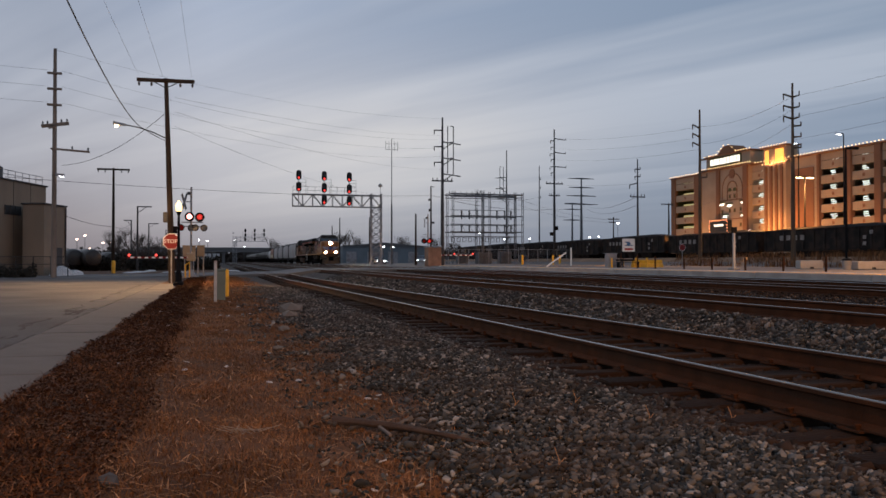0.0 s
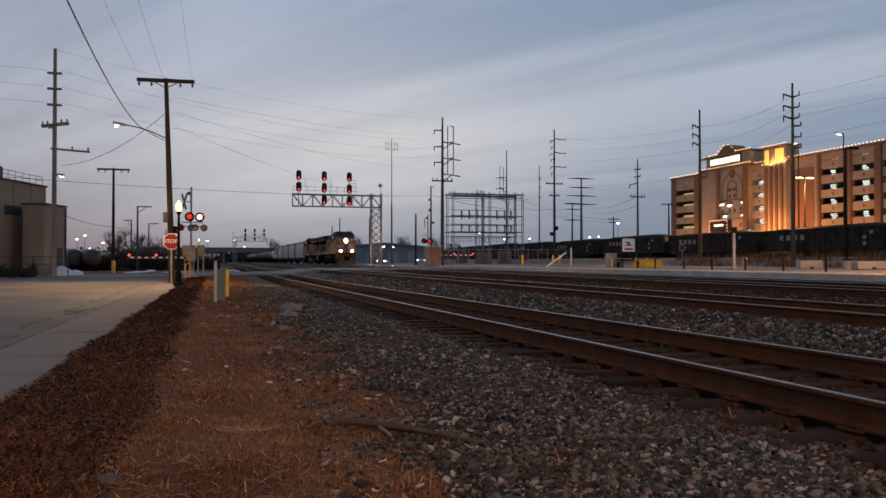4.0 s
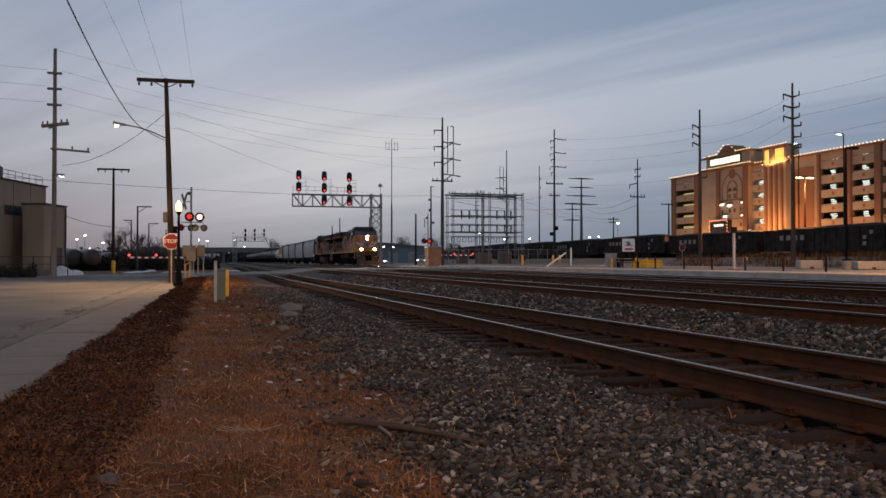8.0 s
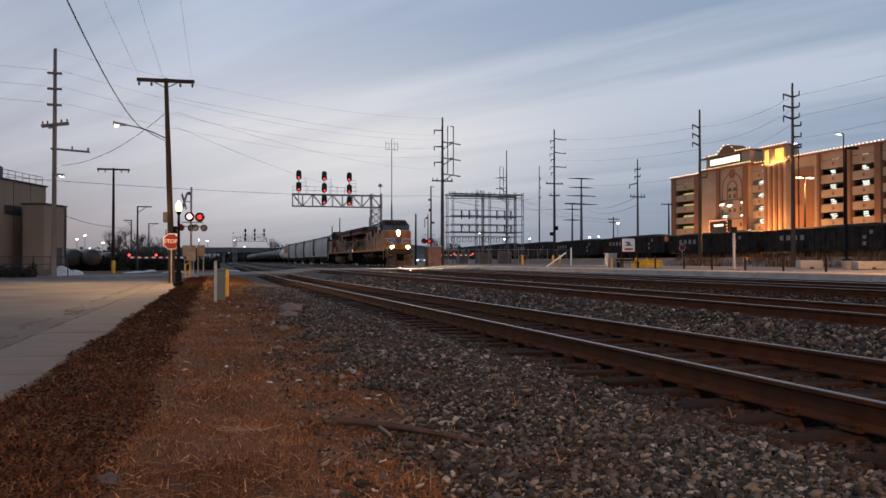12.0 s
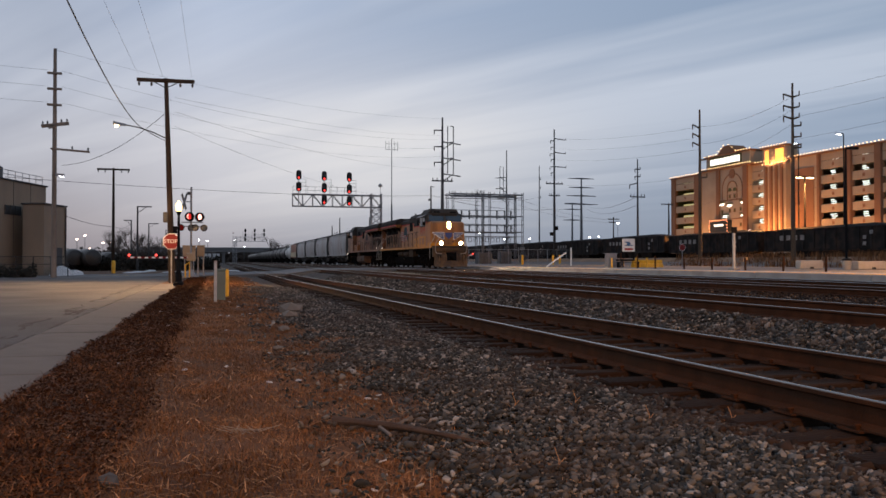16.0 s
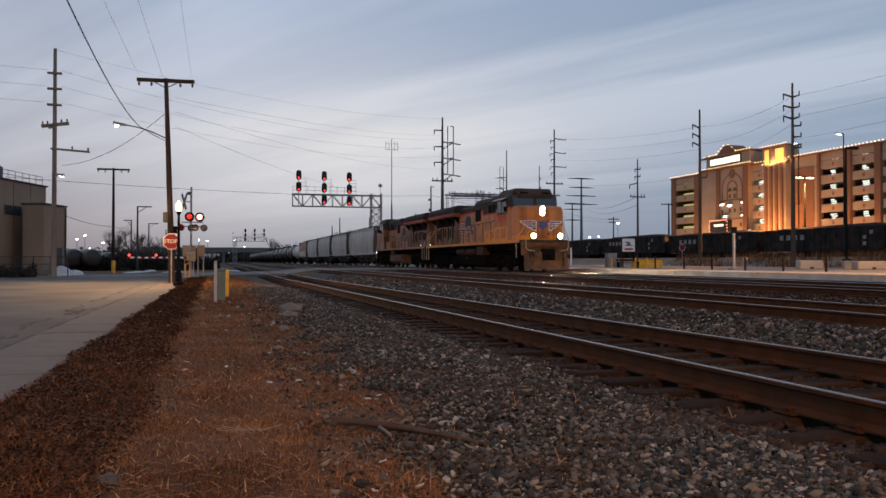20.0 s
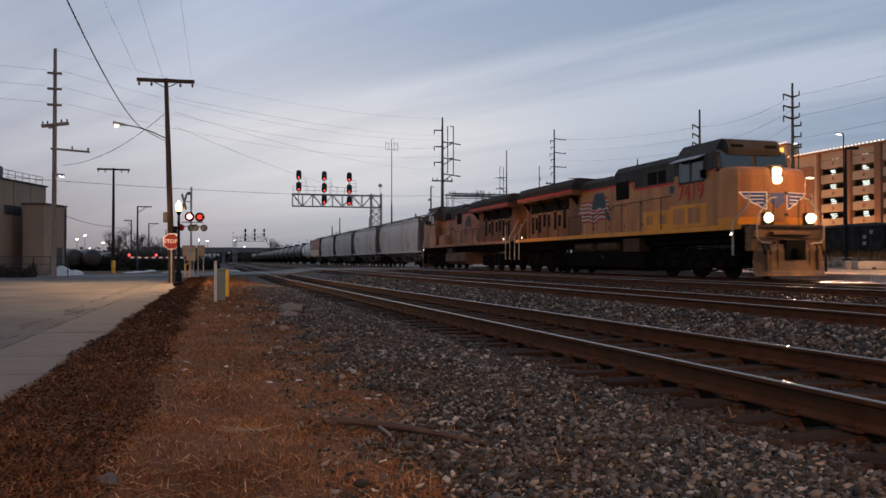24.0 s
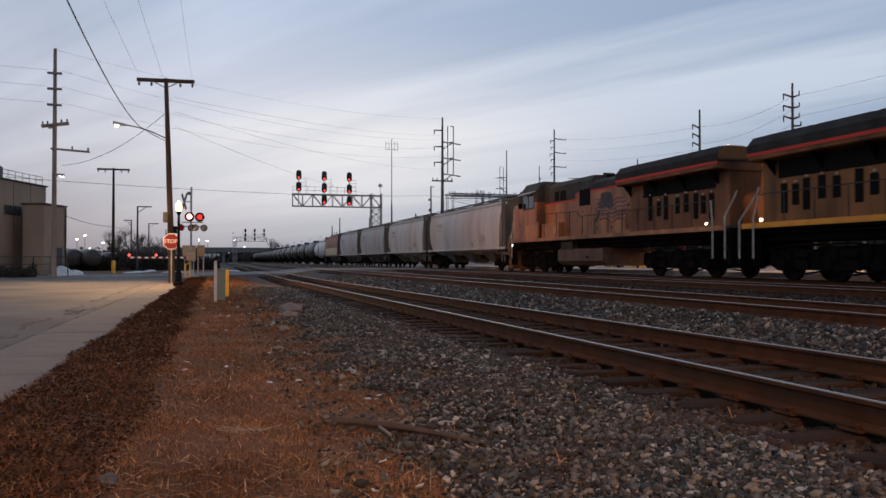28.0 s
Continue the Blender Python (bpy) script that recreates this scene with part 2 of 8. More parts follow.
mat("marker_glow", (1, 0.9, 0.8), 0.4, var=0, emit=(1.0, 0.88, 0.72), strength=6)
mat("hopper_grey", (0.37, 0.36, 0.36), 0.6, var=0.12, scale=0.8, fine=25, dirt=(0.28, 0.19, 0.15), dirt_amount=0.6, dirt_scale=0.6, stretch=(1, 1, 0.25), per_object=0.12)
mat("dirt_mark", (0.30, 0.26, 0.24), 0.7, var=0.3, scale=3, fine=40)
mat("hopper_roof", (0.06, 0.058, 0.058), 0.7, var=0.2, scale=1, fine=30)
mat("hopper_brown", (0.27, 0.10, 0.055), 0.65, var=0.2, scale=1, fine=30, dirt=(0.24, 0.19, 0.14), dirt_amount=0.6)
mat("hopper_tan", (0.48, 0.38, 0.24), 0.65, var=0.2, scale=1, fine=30)
mat("tank_black", (0.022, 0.021, 0.021), 0.42, var=0.3, scale=1, fine=30, dirt=(0.07, 0.055, 0.045), dirt_amount=0.5, per_object=0.5)
mat("tank_white", (0.5, 0.5, 0.5), 0.5, var=0.1, scale=1, fine=30, dirt=(0.4, 0.36, 0.32), dirt_amount=0.4)
mat("gondola_black", (0.020, 0.019, 0.020), 0.7, var=0.35, scale=1.2, fine=30, dirt=(0.045, 0.03, 0.022), dirt_amount=0.6, per_object=0.35, alpha_spec=0.12)
mat("faded_white", (0.42, 0.42, 0.42), 0.6, var=0.2, scale=4, fine=40)
mat("beige_wall", (0.25, 0.20, 0.15), 0.85, var=0.12, scale=0.6, fine=30, bump=0.15, dirt=(0.15, 0.125, 0.10), dirt_amount=0.4, stretch=(1, 1, 0.4))
mat("roof_dark", (0.05, 0.05, 0.052), 0.8, var=0.2, scale=1, fine=20)
mat("dark_opening", (0.018, 0.018, 0.02), 0.6)
mat("garage_wall", (0.38, 0.275, 0.19), 0.85, var=0.08, scale=0.25, fine=8, dirt=(0.27, 0.18, 0.12), dirt_amount=0.5, dirt_scale=0.2)
mat("garage_trim", (0.22, 0.10, 0.05), 0.8, var=0.1, scale=0.25, fine=8)
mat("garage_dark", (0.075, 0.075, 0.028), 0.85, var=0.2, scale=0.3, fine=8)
mat("bulb_glow", (1, 0.8, 0.5), 0.4, var=0, emit=(1.0, 0.58, 0.24), strength=3.2)
mat("tube_glow", (1, 1, 1), 0.4, var=0, emit=(0.92, 1.0, 0.9), strength=2.6)
mat("lamp_glare_glow", (1, 0.8, 0.4), 0.4, var=0, emit=(1.0, 0.60, 0.24), strength=16)
mat("sign_glow", (1, 1, 1), 0.4, var=0, emit=(1.0, 0.93, 0.78), strength=1.7)
mat("sodium_glow", (1, 0.7, 0.4), 0.4, var=0, emit=(1.0, 0.66, 0.30), strength=30)
mat("far_glow", (1, 0.9, 0.8), 0.4, var=0, emit=(1.0, 0.62, 0.5), strength=9)
mat("white_far_glow", (1, 1, 1), 0.4, var=0, emit=(0.92, 0.94, 1.0), strength=9)
mat("globe_glow", (1, 0.9, 0.7), 0.4, var=0, emit=(1.0, 0.66, 0.28), strength=3.0)
mat("tail_glow", (1, 0.1, 0.1), 0.4, var=0, emit=(1.0, 0.06, 0.04), strength=3)
mat("red_lens_lit", (0.6, 0.02, 0.02), 0.3, var=0, emit=(1.0, 0.04, 0.03), strength=0.7)
mat("red_lens_bright", (0.8, 0.1, 0.1), 0.3, var=0, emit=(1.0, 0.36, 0.30), strength=5)
mat("red_lens_dim", (0.08, 0.004, 0.004), 0.7, var=0, alpha_spec=0.06, emit=(1.0, 0.05, 0.04), strength=0.06)
mat("signal_red_glow", (0.6, 0.02, 0.02), 0.3, var=0, emit=(1.0, 0.045, 0.035), strength=2.6)
mat("signal_black", (0.008, 0.008, 0.009), 0.75, var=0.2, scale=5, fine=40, alpha_spec=0.1)
mat("stop_red", (0.17, 0.004, 0.004), 0.7, var=0.08, scale=3, fine=40)
mat("sign_white", (0.75, 0.75, 0.73), 0.45, var=0.05, scale=3, fine=40)
mat("sign_blue", (0.05, 0.13, 0.26), 0.5)
mat("safety_yellow", (0.78, 0.40, 0.012), 0.5, var=0.15, scale=3, fine=40, dirt=(0.4, 0.22, 0.05), dirt_amount=0.4)
mat("box_green", (0.11, 0.15, 0.135), 0.55, var=0.12, scale=3, fine=30)
mat("box_beige", (0.36, 0.26, 0.16), 0.6, var=0.1, scale=2, fine=30)
mat("hut_brick", (0.24, 0.14, 0.10), 0.85, var=0.2, scale=2, fine=25)
mat("blue_cladding", (0.12, 0.155, 0.185), 0.6, var=0.12, scale=0.4, fine=10)
mat("bridge_concrete", (0.13, 0.13, 0.135), 0.85, var=0.12, scale=0.1, fine=3)
mat("car_dark", (0.03, 0.032, 0.04), 0.35, 0.2, var=0.1)
mat("car_silver", (0.25, 0.26, 0.28), 0.35, 0.4, var=0.1)
mat("twig", (0.055, 0.042, 0.036), 0.9, var=0.2)
mat("hedge", (0.018, 0.018, 0.014), 0.9, var=0.3, island=0.6)
mat("dirt_bank", (0.20, 0.115, 0.065), 0.9, var=0.3, scale=0.6, fine=12, bump=0.4)


# ---- mesh building ----
class Shape:
    """Vertices and faces of one mesh, added piece by piece."""

    def __init__(self):
        self.v, self.f = [], []

    def add(self, vs, fs, m=None):
        k = len(self.v)
        self.v += [tuple(m @ Vector(p)) for p in vs] if m else [tuple(p) for p in vs]
        self.f += [tuple(i + k for i in q) for q in fs]
        return self

    def box(self, x0, x1, y0, y1, z0, z1, c=0.0, m=None):
        if c <= 0:
            vs = [(x, y, z) for z in (z0, z1) for y in (y0, y1) for x in (x0, x1)]
            return self.add(vs, [(0, 2, 3, 1), (4, 5, 7, 6), (0, 1, 5, 4), (2, 6, 7, 3), (0, 4, 6, 2), (1, 3, 7, 5)], m)
        # chamfered box
        b = bmesh.new()
        bmesh.ops.create_cube(b, size=1)
        for q in b.verts:
            q.co = ((x0 + x1) / 2 + q.co.x * (x1 - x0), (y0 + y1) / 2 + q.co.y * (y1 - y0), (z0 + z1) / 2 + q.co.z * (z1 - z0))
        bmesh.ops.bevel(b, geom=b.edges[:], offset=c, segments=1, affect="EDGES")
        b.verts.index_update()
        self.add([q.co[:] for q in b.verts], [[q.index for q in p.verts] for p in b.faces], m)
        b.free()
        return self

    def tube(self, p, q, r, r2=None, n=8, caps=True):
        p, q = Vector(p), Vector(q)
        r2 = r if r2 is None else r2
        w = (q - p).normalized()
        a = w.orthogonal().normalized()
        b = w.cross(a)
        vs = [(c + (a * math.cos(6.2832 * i / n) + b * math.sin(6.2832 * i / n)) * rr)[:] for c, rr in ((p, r), (q, r2)) for i in range(n)]
        fs = [(i, (i + 1) % n, n + (i + 1) % n, n + i) for i in range(n)]
        if caps:
            fs += [tuple(range(n - 1, -1, -1)), tuple(range(n, 2 * n))]
        return self.add(vs, fs)

    def line(self, pts, r, n=5):
        # one joined tube along the points
        pts = [Vector(p) for p in pts]
        ways = [(b - a).normalized() for a, b in zip(pts, pts[1:])]
        side = ways[0].orthogonal().normalized()
        rings = []
        for k, p in enumerate(pts):
            w = ways[0] if k == 0 else ways[-1] if k == len(ways) else (ways[k - 1] + ways[k]).normalized()
            if w.length < 0.1:
                w = ways[k - 1]
            side = (side - w * side.dot(w)).normalized() if (side - w * side.dot(w)).length > 1e-4 else w.orthogonal().normalized()
            other = w.cross(side)
            rings.append([(p + (side * math.cos(6.2832 * i / n) + other * math.sin(6.2832 * i / n)) * r)[:] for i in range(n)])
        return self.loft(rings)

    def prism(self, poly, y0, y1, axes="xzy", m=None):
        """A polygon in the plane of the first two axes, drawn out along the third."""
        n = len(poly)
        order = {"xzy": lambda a, b, c: (a, c, b), "yzx": lambda a, b, c: (c, a, b), "xyz": lambda a, b, c: (a, b, c), "yxz": lambda a, b, c: (b, a, c)}[axes]
        vs = [order(a, b, c) for c in (y0, y1) for a, b in poly]
        fs = [(i, (i + 1) % n, n + (i + 1) % n, n + i) for i in range(n)]
        return self.add(vs, fs + [tuple(range(n - 1, -1, -1)), tuple(range(n, 2 * n))], m)

    def spin(self, prof, n=16, centre=(0, 0, 0), axis="z"):
        """Radius and height pairs turned about an axis."""
        vs, fs = [], []
        for r, h in prof:
            for i in range(n):
                c, s = r * math.cos(6.2832 * i / n), r * math.sin(6.2832 * i / n)
                p = {"z": (c, s, h), "x": (h, c, s), "y": (c, h, s)}[axis]
                vs.append((p[0] + centre[0], p[1] + centre[1], p[2] + centre[2]))
        for k in range(len(prof) - 1):
            fs += [(k * n + i, k * n + (i + 1) % n, (k + 1) * n + (i + 1) % n, (k + 1) * n + i) for i in range(n)]
        fs += [tuple(range(n - 1, -1, -1)), tuple(range((len(prof) - 1) * n, len(prof) * n))]
        return self.add(vs, fs)

    def loft(self, rings):
        """Rings of equal length, joined one to the next, closed at both ends."""
        n = len(rings[0])
        vs = [p for r in rings for p in r]
        fs = [(k * n + i, k * n + (i + 1) % n, (k + 1) * n + (i + 1) % n, (k + 1) * n + i) for k in range(len(rings) - 1) for i in range(n)]
        return self.add(vs, fs + [tuple(range(n - 1, -1, -1)), tuple(range((len(rings) - 1) * n, len(rings) * n))])


def mesh_of(name, s, material, smooth=False):
    me = bpy.data.meshes.new(name)
    me.from_pydata(s.v, [], s.f)
    b = bmesh.new()
    b.from_mesh(me)
    bmesh.ops.recalc_face_normals(b, faces=b.faces[:])
    b.to_mesh(me)
    b.free()
    me.materials.append(MATS[material])
    if smooth:
        me.shade_smooth()
        me.set_sharp_from_angle(angle=radians(35))
    return me


def part(name, s, material, parent=None, label="", smooth=False, at=None):
    """Links a shape as one mesh object, under a thing or a part if one is given."""
    me = s if isinstance(s, bpy.types.Mesh) else mesh_of(name, s, material, smooth)
    ob = new(name, me)
    if parent:
        ob.parent = parent
    if at:
        ob.matrix_basis = at
    if label:
        tagged(ob, label)
    return ob


def thing(name, m, label, category, group="", kind=""):
    ob = new(name)
    ob.empty_display_size = 0.3
    ob.matrix_basis = m
    return tagged(ob, label, category, group, kind)


def raw_mesh(name, verts, tris, material, parent=None):
    """A mesh of triangles from arrays, for what nobody could count."""
    me = bpy.data.meshes.new(name)
    me.vertices.add(len(verts))
    me.vertices.foreach_set("co", np.asarray(verts, dtype=np.float32).ravel())
    me.loops.add(tris.size)
    me.loops.foreach_set("vertex_index", tris.astype(np.int32).ravel())
    me.polygons.add(len(tris))
    me.polygons.foreach_set("loop_start", np.arange(0, tris.size, tris.shape[1], dtype=np.int32))
    me.polygons.foreach_set("loop_total", np.full(len(tris), tris.shape[1], dtype=np.int32))
    me.update(calc_edges=True)
    me.validate()
    me.materials.append(MATS[material])
    ob = new(name, me)
    if parent:
        ob.parent = parent
    return ob


# ---- the plan: x of each track's centre, height of its rails ----
NEAR_X, MID_X, INNER_X, TRAIN_X = 4.2, 8.25, 14.4, 18.5
PLATFORM_X = 21.2
RAIL_GAP = 1.505
ROAD_SKEW = 0.30


def near_rail_z(y):
    return -0.115 - 0.004 * min(max(y, -5.0), 40.0)


def lift(x, y):
    """Height of the ground."""
    near = near_rail_z(y)
    knots = ((-4000, -0.47), (-1.6, -0.44), (-1.3, -0.40), (-0.2, -0.40), (1.1, -0.43), (2.65, near - 0.225), (2.95, near - 0.25), (5.4, near - 0.25), (5.7, near - 0.225),
             (6.4, -0.30), (6.9, -0.20), (20.0, -0.20), (PLATFORM_X - 0.2, -0.24), (PLATFORM_X + 0.3, -0.1), (PLATFORM_X + 1.2, 0.10), (45.5, 0.12), (47.6, 0.95), (49.3, 0.95), (50.2, 0.35), (55, 0.35), (60, 0.15), (4000, 0.1))
    for (a, za), (b, zb) in zip(knots, knots[1:]):
        if x <= b:
            return za + (zb - za) * (x - a) / (b - a)
    return knots[-1][1]


def rough_lift(x, y):
    z = lift(x, y)
    if -1.45 < x < 2.6:
        z += 0.022 * noise.noise((x * 1.7, y * 1.1, 0.3)) + 0.012 * noise.noise((x * 6, y * 5, 2.3))
    return z


def ground():
    xs = [-2600, -900, -300, -120, -60, -30, -15, -8, -4, -2.4, -1.6]
    xs += [-1.45 + 0.15 * i for i in range(28)] + [2.9, 4.2, 5.5, 5.7, 6.1, 6.4, 6.9, 8, 11, 14.5, 18.5, 20, PLATFORM_X - 0.2, PLATFORM_X + 0.3, PLATFORM_X + 1.2, 24, 28, 34, 40, 45.5, 46.5, 47.6, 49.3, 50.2, 52, 55, 58, 60, 75, 90, 130, 200, 400, 1000, 2600]
    ys = [-60, -20, -6, -2, 0] + [0.25 * i for i in range(1, 60)] + [16, 17, 18, 20, 22, 24, 27, 30, 34, 38, 43, 50, 58, 66, 75, 90, 110, 140, 180, 240, 320, 450, 700, 1200, 2600]
    vs = [(x, y, rough_lift(x, y)) for y in ys for x in xs]
    n = len(xs)
    me = bpy.data.meshes.new("ground")
    fs = [(j * n + i, j * n + i + 1, (j + 1) * n + i + 1, (j + 1) * n + i) for j in range(len(ys) - 1) for i in range(n - 1)]
    me.from_pydata(vs, [], fs)
    for m in ("soil", "gravel_bed", "dusty_lot", "dirt_bank"):
        me.materials.append(MATS[m])
    for p in me.polygons:
        x, y = p.center.x, p.center.y
        edge = 1.35 + 0.5 * noise.noise((x, y * 0.8, 4.0)) + 0.3 * noise.noise((x * 3, y * 2.5, 1.0))
        p.material_index = 0 if x < edge else 1 if x < PLATFORM_X else 3 if 46 < x < 62 else 2
        p.use_smooth = True
    tagged(new("ground", me), "dead grass, soil and gravel ground beside railway tracks", "ground", kind="structure")


mat("joint_dirt", (0.045, 0.037, 0.03), 0.95, var=0.4, scale=4, fine=40)
mat("soil", (0.10, 0.045, 0.020), 0.95, var=0.5, scale=1.5, fine=75, bump=1.0, dirt=(0.05, 0.026, 0.014), dirt_amount=0.7, dirt_scale=0.9)
mat("gravel_bed", (0.028, 0.020, 0.016), 0.95, var=0.5, scale=2.0, fine=28, bump=1.0, dirt=(0.045, 0.027, 0.018), dirt_amount=0.7, dirt_scale=0.7)
mat("dusty_lot", (0.16, 0.145, 0.135), 0.9, var=0.15, scale=0.3, fine=8, bump=0.2, dirt=(0.10, 0.085, 0.075), dirt_amount=0.5, dirt_scale=0.15)
ground()


def street():
    """The paved lot with its sidewalk strip, and the street that crosses the line."""
    s = Shape()
    s.box(-60, -2.385, -8, 58, -0.6, -0.425)
    tagged(part("road", s, "asphalt"), "worn grey asphalt street beside the railway, cracked along its edge", "road", kind="structure")
    walk_strip = tagged(new("pavement"), "pale concrete sidewalk strip with dark joints and stains", "pavement", kind="structure")
    me = None
    rnd = random.Random(4)
    for i in range(28):
        y = -4 + 1.5 * i
        s = Shape().box(-0.41, 0.49, 0.006, 1.492, -0.16, 0, c=0.012)
        me = me or mesh_of("slab", s, "concrete")
        part("slab", me, "concrete", walk_strip, at=pose(-1.965, y, -0.405 + rnd.uniform(-0.006, 0.006), rnd.uniform(-0.15, 0.15), rnd.uniform(-0.2, 0.2), 0))
    # broken, dirt-filled joint between street and sidewalk, and cracks across the asphalt
    def crack(pts, w, seed):
        rr = random.Random(seed)
        left, right = [], []
        for x, y in pts:
            a = w * rr.uniform(0.3, 1.5)
            left.append((x - a + rr.uniform(-0.02, 0.02), y, -0.4205))
            right.append((x + a + rr.uniform(-0.02, 0.02), y, -0.4205))
        n = len(pts)
        vs = left + right + [(x, y, z - 0.02) for x, y, z in left + right]
        fs = [(k, n + k, n + k + 1, k + 1) for k in range(n - 1)] + [(k, k + 1, 2 * n + k + 1, 2 * n + k) for k in range(n - 1)] + [(n + k, 3 * n + k, 3 * n + k + 1, n + k + 1) for k in range(n - 1)]
        tagged(part("crack", Shape().add(vs, fs), "joint_dirt"), "dark dirt-filled crack in the pavement", "crack", "pavement cracks", "structure")
    joint = random.Random(8)
    y = 3.0
    while y < 38:
        n = joint.randint(3, 12)
        crack([(-2.44 + joint.uniform(-0.03, 0.03), y + 0.16 * k) for k in range(n)], joint.choice((0.012, 0.02, 0.035)), int(y * 100))
        y += 0.16 * n + joint.uniform(0.1, 0.9)
    for k in range(16):
        x, y = joint.uniform(-3.0, -2.5), joint.uniform(6.5, 19)
        n = joint.randint(3, 7)
        crack([(x + 0.05 * math.sin(j), y + 0.2 * j) for j in range(n)], joint.uniform(0.015, 0.06), 200 + k)
    for s in range(7):
        y = 9 + 4.4 * s
        crack([(-2.9 - 0.03 * s + 0.10 * math.sin(k * 0.9 + s), y + 0.3 * k) for k in range(9 + s)], 0.03, 10 + s)
        crack([(-4.2 - 0.9 * s + 0.2 * math.sin(k * 0.7 + s), y + 0.3 * k) for k in range(14)], 0.02, 30 + s)
    # the crossing street follows the tracks' heights
    knots = ((-90, -0.42), (-6, -0.42), (2.5, -0.32), (3.3, -0.29), (5.1, -0.29), (7.2, -0.035), (20.0, -0.03), (24, 0.13), (120, 0.14))
    vs, fs = [], []
    for x, z in knots:
        for d, dz in ((57, -0.4), (57, 0.0), (70.5, 0.0), (70.5, -0.4)):
            vs.append((x, d + ROAD_SKEW * x, z + dz))
    for k in range(len(knots) - 1):
        fs += [(4 * k + i, 4 * k + i + 1, 4 * k + i + 5, 4 * k + i + 4) for i in range(3)]
    tagged(part("crossing_road", Shape().add(vs, fs), "asphalt_crossing"), "grey asphalt street rising over the railway tracks", "road", kind="structure")
    s = Shape()
    for a, b in ((-8, -1), (24, 60)):
        s.prism([(a, 63.6 + ROAD_SKEW * a), (b, 63.6 + ROAD_SKEW * b), (b, 63.75 + ROAD_SKEW * b), (a, 63.75 + ROAD_SKEW * a)], (-0.41 if a < 0 else 0.143), (-0.405 if a < 0 else 0.148), "xyz")
    tagged(part("road_marking", s, "safety_yellow"), "faded yellow centre line on the street", "road marking", kind="structure")


street()


def rail_profile():
    return [(-0.075, 0), (0.075, 0), (0.075, 0.012), (0.012, 0.035), (0.010, 0.125), (0.036, 0.138), (0.036, 0.160), (-0.036, 0.160), (-0.036, 0.138), (-0.010, 0.125), (-0.012, 0.035), (-0.075, 0.012)]


def track(x, label, level, head, y0, y1, singles, seed, wear=1.0):
    """A track: two rails with bright heads, wooden ties, tie plates."""
    t = thing("railway_track", pose(x, 0, 0), label, "railway track", kind="structure")
    rnd = random.Random(seed)
    ys = [y0, 0, 4, 8, 12, 16, 20, 25, 30, 40, 60, 120, 200, 320, y1]
    for side in (-1, 1):
        rings = [[(side * RAIL_GAP / 2 + px, y, level(y) - 0.172 + pz) for px, pz in rail_profile()] for y in ys]
        r = part("rail", Shape().loft(rings), "rail_side", t, "rusty steel rail")
        crown = [(-1.0, 0.1602), (1.0, 0.1602), (0.93, 0.1622), (0.8, 0.1643), (0.6, 0.1660), (0.3, 0.1671), (0.0, 0.1675), (-0.3, 0.1671), (-0.6, 0.1660), (-0.8, 0.1643), (-0.93, 0.1622)]
        top = [[(side * RAIL_GAP / 2 + 0.034 * wear * px, y, level(y) - 0.172 + pz) for px, pz in crown] for y in ys]
        part("rail_head", Shape().loft(top), head, r, "polished running surface of the rail", True)
    tie = mesh_of("tie", Shape().box(-1.29, 1.29, -0.115, 0.115, -0.17, 0, c=0.012), "tie_wood")
    plate = mesh_of("tie_plate", Shape().box(-0.10, 0.10, -0.085, 0.085, 0, 0.014, c=0.003), "rail_side")
    spike = mesh_of("spike", Shape().box(-0.011, 0.011, -0.011, 0.011, 0, 0.03).box(-0.02, 0.02, -0.015, 0.015, 0.03, 0.045, c=0.004), "rail_side")
    y = y0 + 0.3
    rest = Shape()
    while y < 140:
        z = level(y) - 0.186
        if singles[0] <= y <= singles[1]:
            o = part("tie", tie, "tie_wood", t, at=pose(rnd.uniform(-0.05, 0.05), y, z + rnd.uniform(-0.012, 0.004), rnd.uniform(-2, 2), rnd.uniform(-0.6, 0.6), rnd.uniform(-1.6, 1.6)))
            if y < singles[2]:
                for side in (-1, 1):
                    p = part("tie_plate", plate, "rail_side", t, at=pose(side * RAIL_GAP / 2, y, z))
                    for q in (-1, 1):
                        part("spike", spike, "rail_side", t, at=pose(side * RAIL_GAP / 2 + q * 0.083, y + q * 0.045, z + 0.004))
        else:
            rest.box(-1.29, 1.29, y - 0.115, y + 0.115, z - 0.1, z)
        y += 0.52 + rnd.uniform(-0.02, 0.02)
    tagged(part("far_ties", rest, "tie_wood", t), kind="stuff")
    return t


track(NEAR_X, "rusty siding track on dark wooden ties in gravel", near_rail_z, "rail_worn", -6, 420, (-2, 32, 16), 1, 0.45)
track(MID_X, "main line track with polished rails on wooden ties", lambda y: 0.0, "rail_worn", -6, 600, (4, 34, 0), 2, 0.42)
track(INNER_X, "main line track with dark rails on wooden ties", lambda y: 0.0, "rail_worn", -6, 600, (8, 30, 0), 3, 0.32)
track(TRAIN_X, "main line track that carries the freight train", lambda y: 0.0, "rail_head", -6, 700, (10, 30, 0), 4, 0.6)


def platform():
    p = tagged(new("platform"), "low concrete station platform with a yellow edge line", "platform", kind="structure")
    for i in range(14):
        y = -8 + 6 * i
        part("platform_slab", Shape().box(PLATFORM_X, PLATFORM_X + 3.2, y + 0.01, y + 5.99, -0.5, 0.16, c=0.02), "pale_concrete", p)
    part("edge_line", Shape().box(PLATFORM_X + 0.06, PLATFORM_X + 0.55, -8, 76, 0.161, 0.168), "safety_yellow", p, "worn yellow warning strip")


